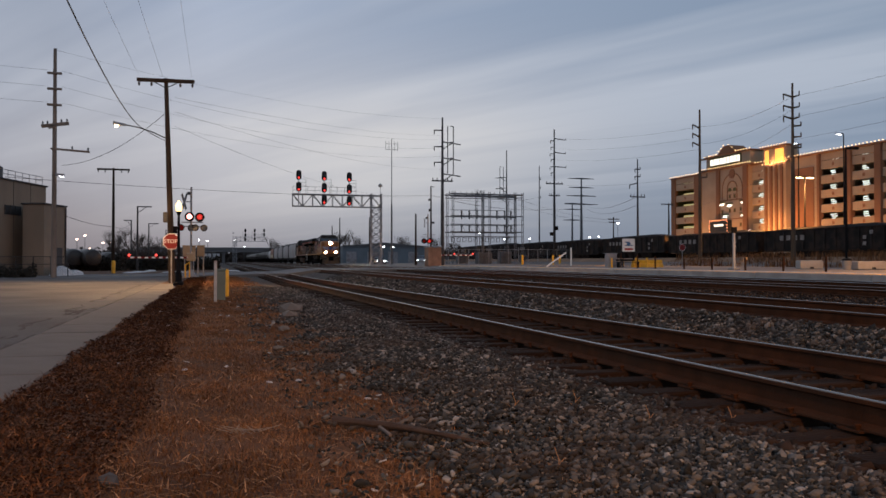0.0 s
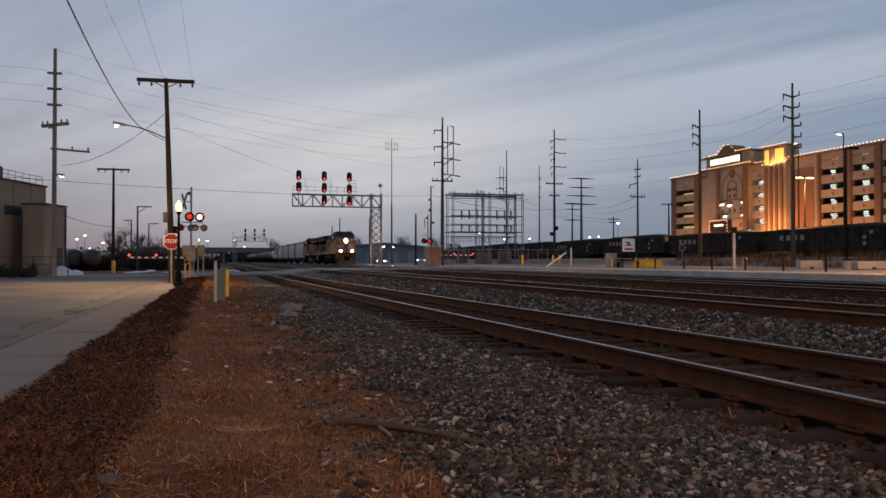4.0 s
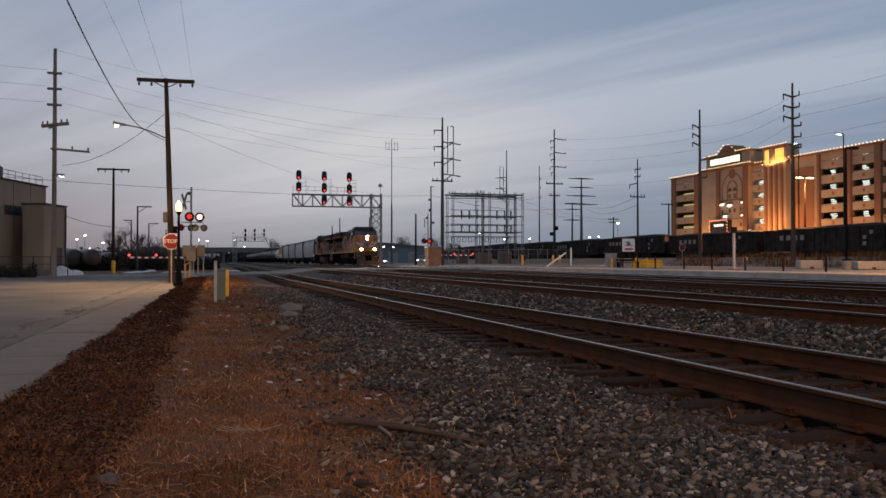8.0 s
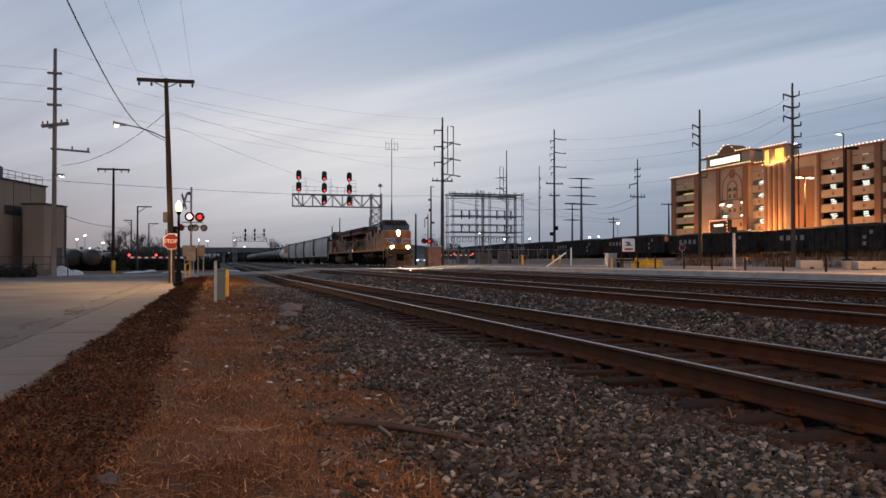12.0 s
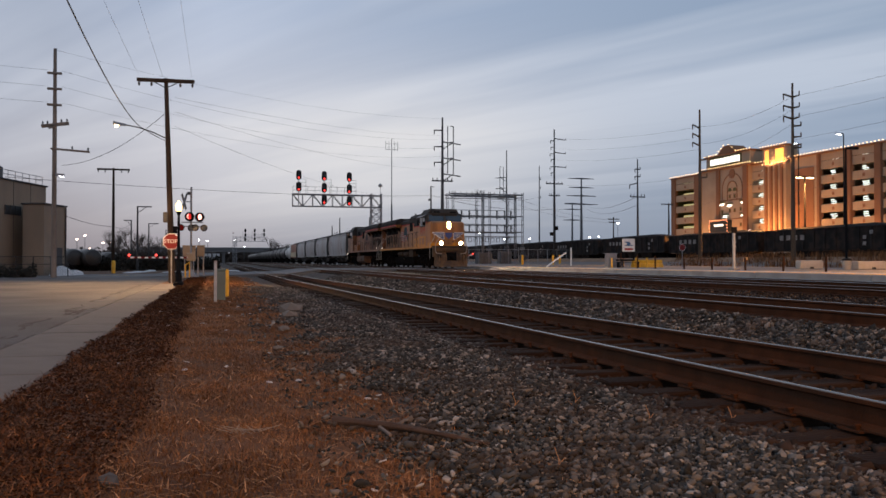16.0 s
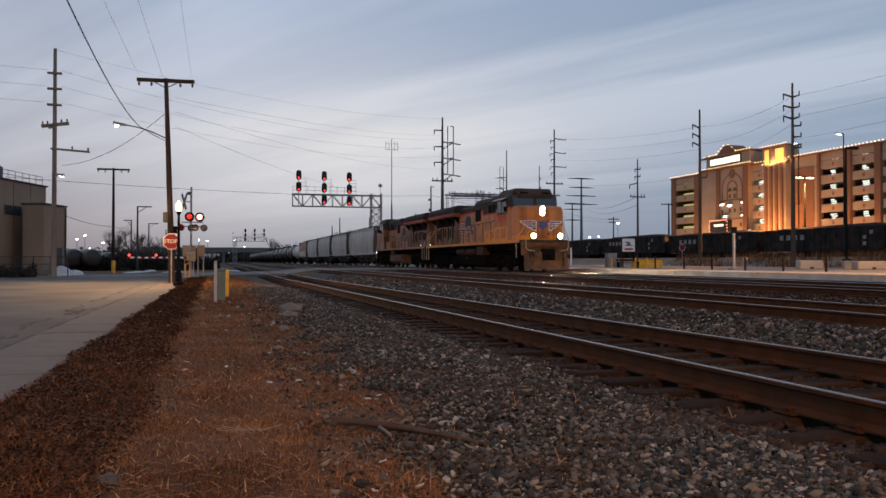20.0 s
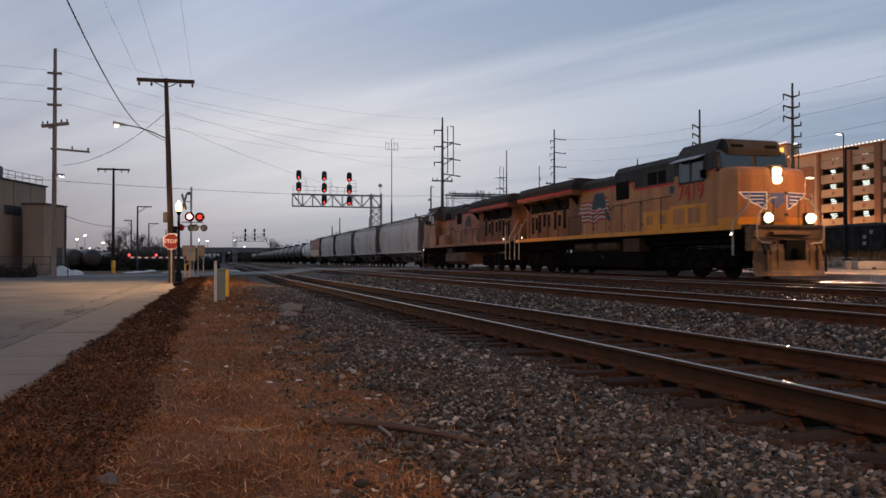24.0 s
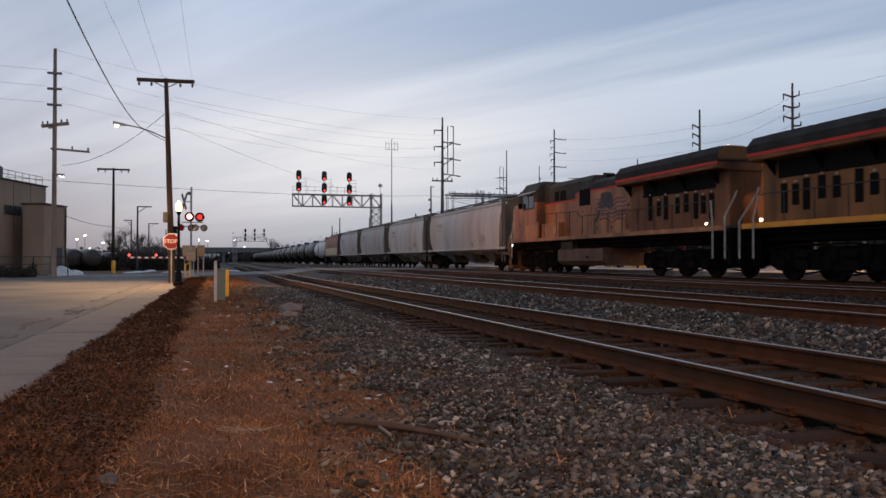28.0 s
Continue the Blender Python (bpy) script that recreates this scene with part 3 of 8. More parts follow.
platform()


# ---- the train ----
def wheelset(parent, x, r=0.5, name="wheelset"):
    s = Shape()
    for side in (-1, 1):
        s.spin([(0.10, side * 0.66), (r * 0.55, side * 0.69), (r * 0.86, side * 0.68), (r * 1.04, side * 0.68), (r * 1.0, side * 0.71), (r * 0.98, side * 0.80), (r * 0.82, side * 0.81), (r * 0.7, side * 0.76), (r * 0.3, side * 0.77), (0.12, side * 0.83)], 20, (0, 0, 0), "y")
    s.tube((0, -0.95, 0), (0, 0.95, 0), 0.08)
    # a key on each hub shows the turn
    for side in (-1, 1):
        s.box(-0.03, 0.03, side * 0.84 - 0.02, side * 0.84 + 0.02, -0.12, 0.12)
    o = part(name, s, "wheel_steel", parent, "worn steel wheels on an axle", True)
    o.location = (x, 0, r)
    return o


def loco_truck(parent, x, wheels):
    """Three-axle truck: side frames, journal boxes, springs, wheels."""
    s = Shape()
    for side in (-1, 1):
        y0, y1 = sorted((side * 0.98, side * 1.12))
        s.prism([(-2.6, 0.5), (-2.55, 0.9), (-1.5, 1.08), (-1.2, 0.98), (-0.5, 0.98), (0, 1.1), (0.5, 0.98), (1.2, 0.98), (1.5, 1.08), (2.55, 0.9), (2.6, 0.5), (2.3, 0.36), (1.65, 0.36), (1.4, 0.5), (0.7, 0.34), (-0.7, 0.34), (-1.4, 0.5), (-1.65, 0.36), (-2.3, 0.36)], y0, y1)
        for q in (-1.95, 0, 1.95):
            s.box(q - 0.21, q + 0.21, *sorted((side * 1.06, side * 1.26)), 0.32, 0.72, c=0.04)
            for d in (-0.34, 0.34):
                s.tube((q + d, side * 1.15, 0.6), (q + d, side * 1.15, 0.98), 0.09)
        for q in (-1.0, 1.0):
            s.box(q - 0.28, q + 0.28, *sorted((side * 1.10, side * 1.24)), 0.34, 0.62, c=0.02)
            s.tube((q - 0.25, side * 1.2, 0.78), (q + 0.3, side * 1.2, 0.78), 0.1, n=10)
            s.line([(q - 0.7, side * 1.16, 0.3), (q, side * 1.16, 0.22), (q + 0.7, side * 1.16, 0.3)], 0.035)
        s.line([(-2.5, side * 1.3, 1.0), (-1.2, side * 1.3, 1.12), (1.2, side * 1.3, 1.12), (2.5, side * 1.3, 1.0)], 0.03)
    s.box(-0.5, 0.5, -1, 1, 0.7, 1.05)
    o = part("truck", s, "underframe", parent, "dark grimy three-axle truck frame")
    o.location = (x, 0, 0)
    for q in (-1.95, 0, 1.95):
        wheels.append(wheelset(parent, x + q, 0.53))
    return o


def handrail(parent, pts, posts, deck, r=0.018, material="loco_grey"):
    s = Shape().line(pts, r)
    for x, y, z in posts:
        s.tube((x, y, deck), (x, y, z), r, n=5)
    return part("handrail", s, material, parent)


def locomotive(name, label, number, wheels, paint="loco_yellow"):
    """A six-axle road diesel. x forward, rail top at z 0."""
    t = thing(name, pose(0, 0, 0), label, "locomotive")
    DECK = 1.84
    bright = "loco_bright" if number else paint
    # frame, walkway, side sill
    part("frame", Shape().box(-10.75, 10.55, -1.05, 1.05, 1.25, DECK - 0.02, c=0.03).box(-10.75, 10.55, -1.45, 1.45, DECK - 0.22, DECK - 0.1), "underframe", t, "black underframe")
    part("walkway", Shape().box(-10.85, 10.75, -1.5, 1.5, DECK - 0.1, DECK, c=0.02), "loco_grey", t, "grey walkway deck")
    for side in (-1, 1):
        part("sill_stripe", Shape().box(-10.6, 10.4, *sorted((side * 1.5, side * 1.515)), DECK - 0.15, DECK + 0.02), bright, t, "yellow sill stripe")
    # engine hood, with its grey top and red line
    HW = 0.98
    # rear hood and radiator cabin take a darker colour than the front
    rear_paint = "loco_dark_yellow" if number else "loco_grimy"
    part("hood", Shape().box(-3.1, 6.3, -HW, HW, DECK, 4.02, c=0.03), paint, t, "dusty yellow engine hood")
    part("rear_hood", Shape().box(-10.2, -3.1, -HW, HW, DECK, 4.02, c=0.03), rear_paint, t, "darker yellow rear hood")
    part("hood_top", Shape().prism([(-HW, 4.02), (HW, 4.02), (HW, 4.36), (0.75, 4.55), (-0.75, 4.55), (-HW, 4.36)], -3.0, 0.62, "yzx"), "loco_grey", t, "grey sloped hood roof")
    part("inverter_cabin", Shape().prism([(-HW - 0.01, 4.02), (HW + 0.01, 4.02), (HW + 0.01, 4.56), (0.8, 4.8), (-0.8, 4.8), (-HW - 0.01, 4.56)], 0.62, 6.3, "yzx"), "loco_grey", t, "raised grey roof section behind the cab")
    for k in range(5):
        part("roof_seam", Shape().box(1.2 + k, 1.25 + k, -0.78, 0.78, 4.79, 4.82), "loco_grey", t)
    for x in (0.7, 6.06):
        part("lifting_lug", Shape().box(x - 0.06, x + 0.06, -0.3, 0.3, 4.8, 4.92, c=0.02), "loco_grey", t)
    for side in (-1, 1):
        y0, y1 = sorted((side * HW, side * (HW + 0.012)))
        part("red_line", Shape().box(-2.9, 1.95, y0, y1, 3.97, 4.06), "loco_red", t, "thin red line under the roof")
        part("red_line", Shape().prism([(1.95, 3.97), (2.1, 3.97), (2.35, 3.66), (2.5, 3.66), (2.5, 3.75), (2.4, 3.75), (2.15, 4.06), (1.95, 4.06)], y0, y1), "loco_red", t, "red line stepping down")
        part("red_line", Shape().box(2.5, 6.28, y0, y1, 3.66, 3.75), "loco_red", t, "thin red line under the roof")
        part("grey_panel", Shape().box(2.4, 6.28, y0, y1, 3.75, 4.05), "loco_grey", t, "grey upper side panel")
    # the wide radiator cabin, overhanging the hood
    part("radiator_cabin", Shape().prism([(-0.9, 3.84), (-1.46, 3.9), (-1.5, 3.94), (-1.5, 4.40), (-1.28, 4.66), (1.28, 4.66), (1.5, 4.40), (1.5, 3.94), (1.46, 3.9), (0.9, 3.84)], -10.25, -2.85, "yzx"), rear_paint, t, "wide overhanging radiator cabin")
    part("radiator_roof", Shape().prism([(-1.52, 4.16), (-1.52, 4.42), (-1.29, 4.69), (1.29, 4.69), (1.52, 4.42), (1.52, 4.16)], -10.28, -2.82, "yzx"), "radiator_grey", t, "grey radiator roof")
    for side in (-1, 1):
        part("red_line", Shape().box(-10.27, -2.83, *sorted((side * 1.52, side * 1.535)), 4.04, 4.15), "loco_red", t, "red line along the radiator")
        y0, y1 = sorted((side * HW, side * (HW + 0.02)))
        # dark intake under the overhang and the tall grilles
        part("intake", Shape().box(-9.4, -4.3, y0, y1, 3.28, 3.86), "grille", t, "black radiator intake screen")
        for x, za, zb in ((-9.3, 2.15, 3.1), (-8.78, 2.38, 3.05), (-8.3, 2.2, 3.18), (-7.65, 2.5, 3.2), (-7.05, 2.48, 3.12), (-6.2, 2.28, 3.24), (-5.65, 2.45, 3.06), (-5.0, 2.3, 3.3)):
            part("grille", Shape().box(x, x + 0.3, y0, y1, za, zb), "grille", t, "black upright louvre")
            part("grille_lamp", Shape().box(x + 0.1, x + 0.2, y0, y1 + (0.02 if side > 0 else 0), zb + 0.05, zb + 0.1), "rail_paint", t)
        for x in (-3.9, -2.4, -0.9, 0.6, 2.2, 3.6, 4.9):
            part("hood_door", Shape().box(x, x + 1.2, *sorted((side * HW, side * (HW + 0.015))), 2.0, 3.3 if x > 0 else 3.2, c=0.004), paint if x > -3 else rear_paint, t)
        part("vent", Shape().box(0.75, 1.9, *sorted((side * HW, side * (HW + 0.03))), 3.35, 4.15), "grille", t, "black square intake")
        for x0, x1 in ((3.5, 4.2), (4.35, 4.9)):
            part("vent", Shape().box(x0, x1, *sorted((side * HW, side * (HW + 0.03))), 3.8, 4.3), "grille", t, "black square intake")
        # screen brackets under the overhang, grab irons and hinges
        for k in range(4):
            part("bracket", Shape().prism([(1.0, 3.4), (1.0, 3.86), (1.42, 3.9)] if side > 0 else [(-1.0, 3.4), (-1.42, 3.9), (-1.0, 3.86)], -9.6 + 2.1 * k, -9.54 + 2.1 * k, "yzx"), "underframe", t)
        for x in (-3.0, -1.5, 0.0, 1.5, 3.0):
            for z in (2.1, 3.0):
                part("hinge", Shape().box(x, x + 0.05, *sorted((side * HW, side * (HW + 0.04))), z, z + 0.12), "loco_grey", t)
        # lower equipment boxes in brighter paint
        bx = part("equipment_box", Shape().box(3.7, 5.9, *sorted((side * HW, side * 1.34)), DECK, 2.62, c=0.02), bright, t, "bright yellow cabinet on the walkway")
        for k in range(2):
            part("louvre", Shape().box(4.0 + 1.0 * k, 4.5 + 1.0 * k, *sorted((side * 1.34, side * 1.352)), 2.1, 2.45), "loco_yellow", bx)
    part("exhaust_stack", Shape().box(-1.4, -0.6, -0.5, 0.5, 4.46, 4.62, c=0.03), "grille", t)
    part("roof_fan", Shape().spin([(0.55, 4.5), (0.55, 4.62), (0.45, 4.66)], 16, (-2.2, 0, 0)), "loco_grey", t)
    for k in range(3):
        part("radiator_hatch", Shape().box(-9.9 + 2.35 * k, -7.75 + 2.35 * k, -1.1, 1.1, 4.69, 4.75, c=0.02), "grille", t)
    part("horn", Shape().tube((-0.1, 0.2, 4.72), (0.4, 0.2, 4.72), 0.05, 0.1).tube((-0.1, -0.1, 4.72), (0.5, -0.1, 4.72), 0.05, 0.1).box(-0.15, -0.05, -0.2, 0.3, 4.5, 4.74), "underframe", t)
    # cab
    C0, C1 = 6.3, 8.75
    part("cab", Shape().prism([(C0, DECK), (9.15, DECK), (9.15, 3.72), (8.8, 3.86), (C0, 3.86)], -1.48, 1.48), paint, t, "yellow cab side")
    part("cab_top", Shape().prism([(-1.48, 3.86), (1.48, 3.86), (1.46, 4.50), (1.08, 5.0), (-1.08, 5.0), (-1.46, 4.50)], C0, C1, "yzx")
         .prism([(C1, 4.4), (C1, 5.0), (8.98, 4.94), (9.14, 4.6), (9.08, 4.4)], -1.08, 1.08)
         .prism([(5.2, 4.4), (C0, 4.4), (C0, 4.82), (6.1, 4.8)], -1.0, 1.0)
         .prism([(C1, 3.86), (C1, 4.62), (8.98, 4.50), (9.1, 3.86)], -1.46, 1.46), "loco_grey", t, "grey cab roof with chamfered sides")
    for side in (-1, 1):
        y0, y1 = sorted((side * 1.47, side * 1.495))
        part("window_frame", Shape().box(6.6, 8.3, y0, y1, 3.5, 4.4, c=0.01), "loco_grey", t)
        for x in (6.68, 7.52):
            part("side_window", Shape().box(x, x + 0.7, *sorted((side * 1.49, side * 1.502)), 3.58, 4.32), "cab_glass", t, "dark cab side window")
        part("windshield", Shape().prism([(8.99, 3.92), (9.12, 3.92), (9.02, 4.46), (8.93, 4.46)], *sorted((side * 0.1, side * 1.36))), "cab_glass", t, "bluish raked windshield")
        part("number_board", Shape().box(9.02, 9.12, *sorted((side * 0.45, side * 0.95)), 4.58, 4.76, c=0.01), "grille", t)
        part("sun_visor", Shape().prism([(side * 1.44, 4.50), (side * 1.82, 4.34), (side * 1.82, 4.31), (side * 1.44, 4.46)], 6.5, 8.3, "yzx"), "galvanised", t, "sloped pale awning over the side window")
        part("mirror", Shape().box(8.36, 8.42, *sorted((side * 1.5, side * 1.72)), 3.6, 3.9), "underframe", t)
        part("red_line", Shape().box(8.35, 9.0, *sorted((side * 1.48, side * 1.49)), 3.82, 3.88), "loco_red", t)
        # cab-side cabinet
        part("cab_cabinet", Shape().box(6.0, 8.4, *sorted((side * 1.46, side * 1.49)), DECK + 0.05, 2.72, c=0.01), bright, t, "bright yellow lower panel")
        for x in (6.25, 7.25):
            part("louvre", Shape().box(x, x + 0.75, *sorted((side * 1.49, side * 1.498)), 2.0, 2.6), "loco_yellow", t)
    # nose: full width, with a flat centre and two swept facets
    def plan(grow, back):
        half = [(9.1, 1.48), (9.93, 1.46), (10.05, 1.36), (10.28, 0.45)]
        half = [(x - back + grow if k > 0 else x, y + grow) for k, (x, y) in enumerate(half)]
        return half + [(x, -y) for x, y in reversed(half)]

    def nose_ring(z, grow=0.0, back=0.0):
        return [(x, y, z) for x, y in plan(grow, back)]

    part("nose", Shape().loft([nose_ring(DECK), nose_ring(3.55), nose_ring(3.76, -0.02, 0.03), nose_ring(3.86, -0.08, 0.12), nose_ring(3.9, -0.2, 0.3)]), paint, t, "yellow swept nose")
    # on the lit unit, ditch-light glow on the lower nose is put into brighter yellow
    part("nose_band", Shape().loft([nose_ring(DECK + 0.02, 0.006), nose_ring(2.12, 0.006)]), bright, t, "lower nose band, with ditch-light glow in its yellow when lit")
    part("nose_door", Shape().box(10.28, 10.31, -0.36, 0.36, 1.95, 3.15, c=0.01), paint, t, "narrow nose door")
    for z in (2.15, 2.9):
        part("door_hinge", Shape().box(10.30, 10.33, 0.3, 0.42, z, z + 0.1), "loco_grey", t)
    SWEEP = math.degrees(math.atan2(0.23, 0.91))
    for side in (-1, 1):
        # spread wings in blue with pale edges, on the swept facets
        m = pose(10.28, side * 0.45, 0, 0, 0, side * SWEEP)
        out = [(0.94, 2.98), (-0.06, 2.98), (-0.06, 2.36), (0.14, 2.42), (0.28, 2.52), (0.48, 2.58), (0.56, 2.70), (0.74, 2.77)]
        ins = [(0.87, 2.95), (-0.02, 2.95), (-0.02, 2.42), (0.12, 2.46), (0.26, 2.56), (0.45, 2.62), (0.53, 2.73), (0.71, 2.80)]
        part("wing_emblem", Shape().prism([(side * y, z) for y, z in out], 0.004, 0.012, "yzx", m), "sign_white", t, "pale winged emblem edge")
        part("wing_emblem", Shape().prism([(side * y, z) for y, z in ins], 0.006, 0.018, "yzx", m), "wing_blue", t, "blue winged emblem")
        for k, q in enumerate((0.74, 0.56, 0.36)):
            z = 2.84 - 0.12 * k
            part("feather_line", Shape().prism([(side * q, z + 0.016), (side * 0.06, z + 0.016), (side * 0.06, z - 0.016), (side * (q - 0.05), z - 0.016)], 0.012, 0.022, "yzx", m), "sign_white", t, "pale feather line")
    part("shield_emblem", Shape().prism([(-0.3, 2.95), (0.3, 2.95), (0.3, 2.66), (0, 2.42), (-0.3, 2.66)], 10.31, 10.32, "yzx"), "wing_blue", t, "dark blue shield emblem")
    # lights, in dark tubes added to hold the beam forward
    def lit_lamp(parent, name, x, y, z, label, dark):
        # lit lamps get an oversized glowing disc that stands in for their glare
        part("reflector", Shape().spin([(0.17, x - 0.02), (0.165, x)], 16, (0, y, z), "x"), "lamp_glare_glow" if number else "galvanised", parent, "oversized glowing disc for headlight glare" if number else "")
        part("bezel", Shape().spin([(0.102, x), (0.102, x + 0.11), (0.112, x + 0.11), (0.112, x), (0.102, x)], 16, (0, y, z), "x"), "grille", parent)
        part(name, Shape().spin([(0.1, x), (0.1, x + 0.01), (0.05, x + 0.02)], 14, (0, y, z), "x"), "headlight_glow" if number else "cab_glass", parent, label if number else dark)

    hl = part("headlight_housing", Shape().box(10.0, 10.3, -0.23, 0.23, 3.24, 3.9, c=0.03), paint, t)
    for z in (3.43, 3.67):
        lit_lamp(hl, "headlight", 10.32, 0, z, "lit round headlight", "unlit headlight")
    for y in (-0.83, 0.83):
        d = part("ditch_light", Shape().box(10.72, 10.94, y - 0.16, y + 0.16, DECK - 0.02, 2.24, c=0.02), "loco_grey", t)
        lit_lamp(d, "lens", 10.955, y, 2.06, "lit round ditch light", "unlit ditch light")
    # pilot, plow, steps, coupler
    part("front_deck", Shape().box(10.3, 11.0, -1.3, 1.3, DECK - 0.12, DECK - 0.02, c=0.02), "loco_grey", t)
    part("pilot", Shape().box(10.55, 10.88, -1.48, 1.48, 0.95, DECK - 0.08, c=0.03), "plow_paint", t, "grimy brown end sheet")
    half = ((1.2, 10.68), (1.4, 10.84), (0.85, 11.08), (0.28, 11.2))
    outline = [(-y, x) for y, x in half] + [(y, x) for y, x in reversed(half)]
    part("plow", Shape().loft([[(x + lean * (x > 10.7), y * wide, z) for y, x in outline] for z, lean, wide in ((0.12, 0.14, 1.0), (0.3, 0.05, 1.0), (0.6, 0.0, 0.99), (0.95, 0.0, 0.97), (1.18, -0.06, 0.93))]), "plow_paint", t, "grimy brown curved snow plow")
    for y in (-1.0, -0.62, 0.62, 1.0):
        part("plow_rib", Shape().box(10.95, 11.12 if abs(y) > 0.8 else 11.17, y - 0.02, y + 0.02, 0.3, 1.0), "plow_paint", t)
    part("coupler_pocket", Shape().box(10.9, 11.24, -0.4, 0.4, 0.66, 1.32, c=0.03), "grille", t, "black coupler pocket")
    part("rear_sheet", Shape().box(-10.95, -10.75, -1.48, 1.48, 0.5, DECK - 0.08, c=0.03), "underframe", t, "black end sheet")
    for x in (11.0, -11.0):
        d = 1 if x > 0 else -1
        part("coupler", Shape().box(*sorted((x - 0.5 * d, x + 0.12 * d)), -0.1, 0.1, 0.76, 1.0, c=0.03).box(*sorted((x + 0.08 * d, x + 0.42 * d)), -0.17, 0.15, 0.72, 1.04, c=0.05), "underframe", t)
        for side in (-1, 1):
            st = Shape()
            for k in range(4):
                st.box(*sorted((x - 0.95 * d, x - 0.3 * d)), *sorted((side * 1.15, side * 1.5)), 0.42 + 0.36 * k, 0.45 + 0.36 * k)
            st.box(*sorted((x - 0.99 * d, x - 0.96 * d)), *sorted((side * 1.15, side * 1.5)), 0.4, DECK)
            part("steps", st, "underframe", t, "corner steps")
            if d > 0:
                part("grab_rail", Shape().line([(9.98, side * 1.53, 0.8), (9.98, side * 1.53, 1.8), (10.06, side * 1.52, 2.0), (10.42, side * 1.36, 2.35), (10.5, side * 1.28, 2.55), (10.5, side * 1.26, 2.95)], 0.03, 6), "rail_paint", t, "pale bent grab rail")
                continue
            part("grab_rail", Shape().line([(x - 0.3 * d, side * 1.53, 0.7), (x - 0.3 * d, side * 1.53, 1.95), (x - 0.42 * d, side * 1.46, 2.15), (x - 0.5 * d, side * 0.95, 2.95), (x - 0.5 * d, side * 0.9, 3.1)], 0.03, 6), "rail_paint", t, "pale bent grab rail")
            part("grab_rail", Shape().line([(x - 1.02 * d, side * 1.53, 0.7), (x - 1.02 * d, side * 1.53, 2.0), (x - 1.12 * d, side * 1.5, 2.35), (x - 1.2 * d, side * 1.47, 2.78)], 0.03, 6), "rail_paint", t, "pale grab rail")
    # brake hoses, lift lever and bars on the front sheet
    for k, y in enumerate((-1.15, -0.95, -0.6, 0.6, 0.95, 1.15)):
        part("hose", Shape().line([(10.88, y, 1.25), (11.06, y, 1.15), (11.1, y + 0.04, 0.95), (11.05, y + 0.08, 0.84)], 0.028), "grille", t, "black brake hose")
    part("lift_lever", Shape().line([(10.92, -1.4, 1.4), (10.98, -0.45, 1.38), (10.98, 0.45, 1.38), (10.92, 1.4, 1.4)], 0.02), "tank_paint", t)
    part("anticlimber", Shape().box(10.86, 11.08, -0.75, 0.75, 1.48, 1.6, c=0.02), "plow_paint", t)
    for side in (-1, 1):
        part("front_rail", Shape().line([(10.9, side * 0.5, 2.75), (10.92, side * 0.75, 2.7), (10.96, side * 1.22, 2.2), (10.98, side * 1.32, 1.95), (10.98, side * 1.32, 1.4), (11.0, side * 1.2, 1.24), (11.0, side * 0.8, 1.2)], 0.028, 6), "rail_paint", t, "pale bent front handrail")
    # fuel filler, sand boxes, cables along the frame
    for side in (-1, 1):
        for x in (-8.9, -5.4, 5.2, 8.6):
            part("sand_pipe", Shape().line([(x, side * 1.2, 1.6), (x + 0.1, side * 1.15, 0.9), (x + 0.25, side * 0.85, 0.25)], 0.025), "underframe", t)
        part("cable_run", Shape().line([(-10.4, side * 1.3, 1.55), (-4.2, side * 1.3, 1.5), (4.0, side * 1.3, 1.5), (10.2, side * 1.3, 1.55)], 0.035), "underframe", t)
        part("filler", Shape().tube((0.2, side * 1.3, 0.75), (0.2, side * 1.46, 0.85), 0.06), "tank_paint", t)
    # handrails along both walkways
    for side in (-1, 1):
        y = side * 1.46
        posts = [(-9.9 + 1.32 * k, y, 2.78) for k in range(9)] + [(2.1, y, 3.05), (3.7, y, 3.1), (5.3, y, 3.15)]
        handrail(t, [(-9.95, y, 2.78), (0.9, y, 2.78), (1.3, y, 3.05), (6.1, y, 3.15)], posts, DECK, 0.02)
        handrail(t, [(10.75, side * 0.5, 2.75), (10.75, side * 1.1, 2.75)], [(10.75, side * 0.5, 2.75)], DECK, 0.014, "loco_grey")
        # fuel tank, air reservoirs
        if number:
            part("air_reservoir", Shape().spin([(0.1, -1.5), (0.24, -1.42), (0.26, -1.3), (0.26, 0.3), (0.24, 0.42), (0.1, 0.5)], 14, (-1.6, side * 1.05, 1.28), "x"), "tank_paint", t, "dusty air reservoir", True)
            part("air_reservoir", Shape().spin([(0.1, -1.5), (0.24, -1.42), (0.26, -1.3), (0.26, 0.3), (0.24, 0.42), (0.1, 0.5)], 14, (0.8, side * 1.05, 1.28), "x"), "tank_paint", t, "dusty air reservoir", True)
        part("battery_box", Shape().box(2.0, 3.4, *sorted((side * 0.85, side * 1.35)), 1.0, 1.6, c=0.03), "tank_paint", t)
        part("step_light", Shape().spin([(0.05, 0), (0.05, 0.02)], 10, (-9.6, side * 1.52, 1.95), "y"), "marker_glow", t, "small white step light")
        part("nose_light", Shape().spin([(0.05, 0), (0.05, 0.02)], 10, (9.9, side * 1.52, 1.55), "y"), "marker_glow", t, "small white step light")
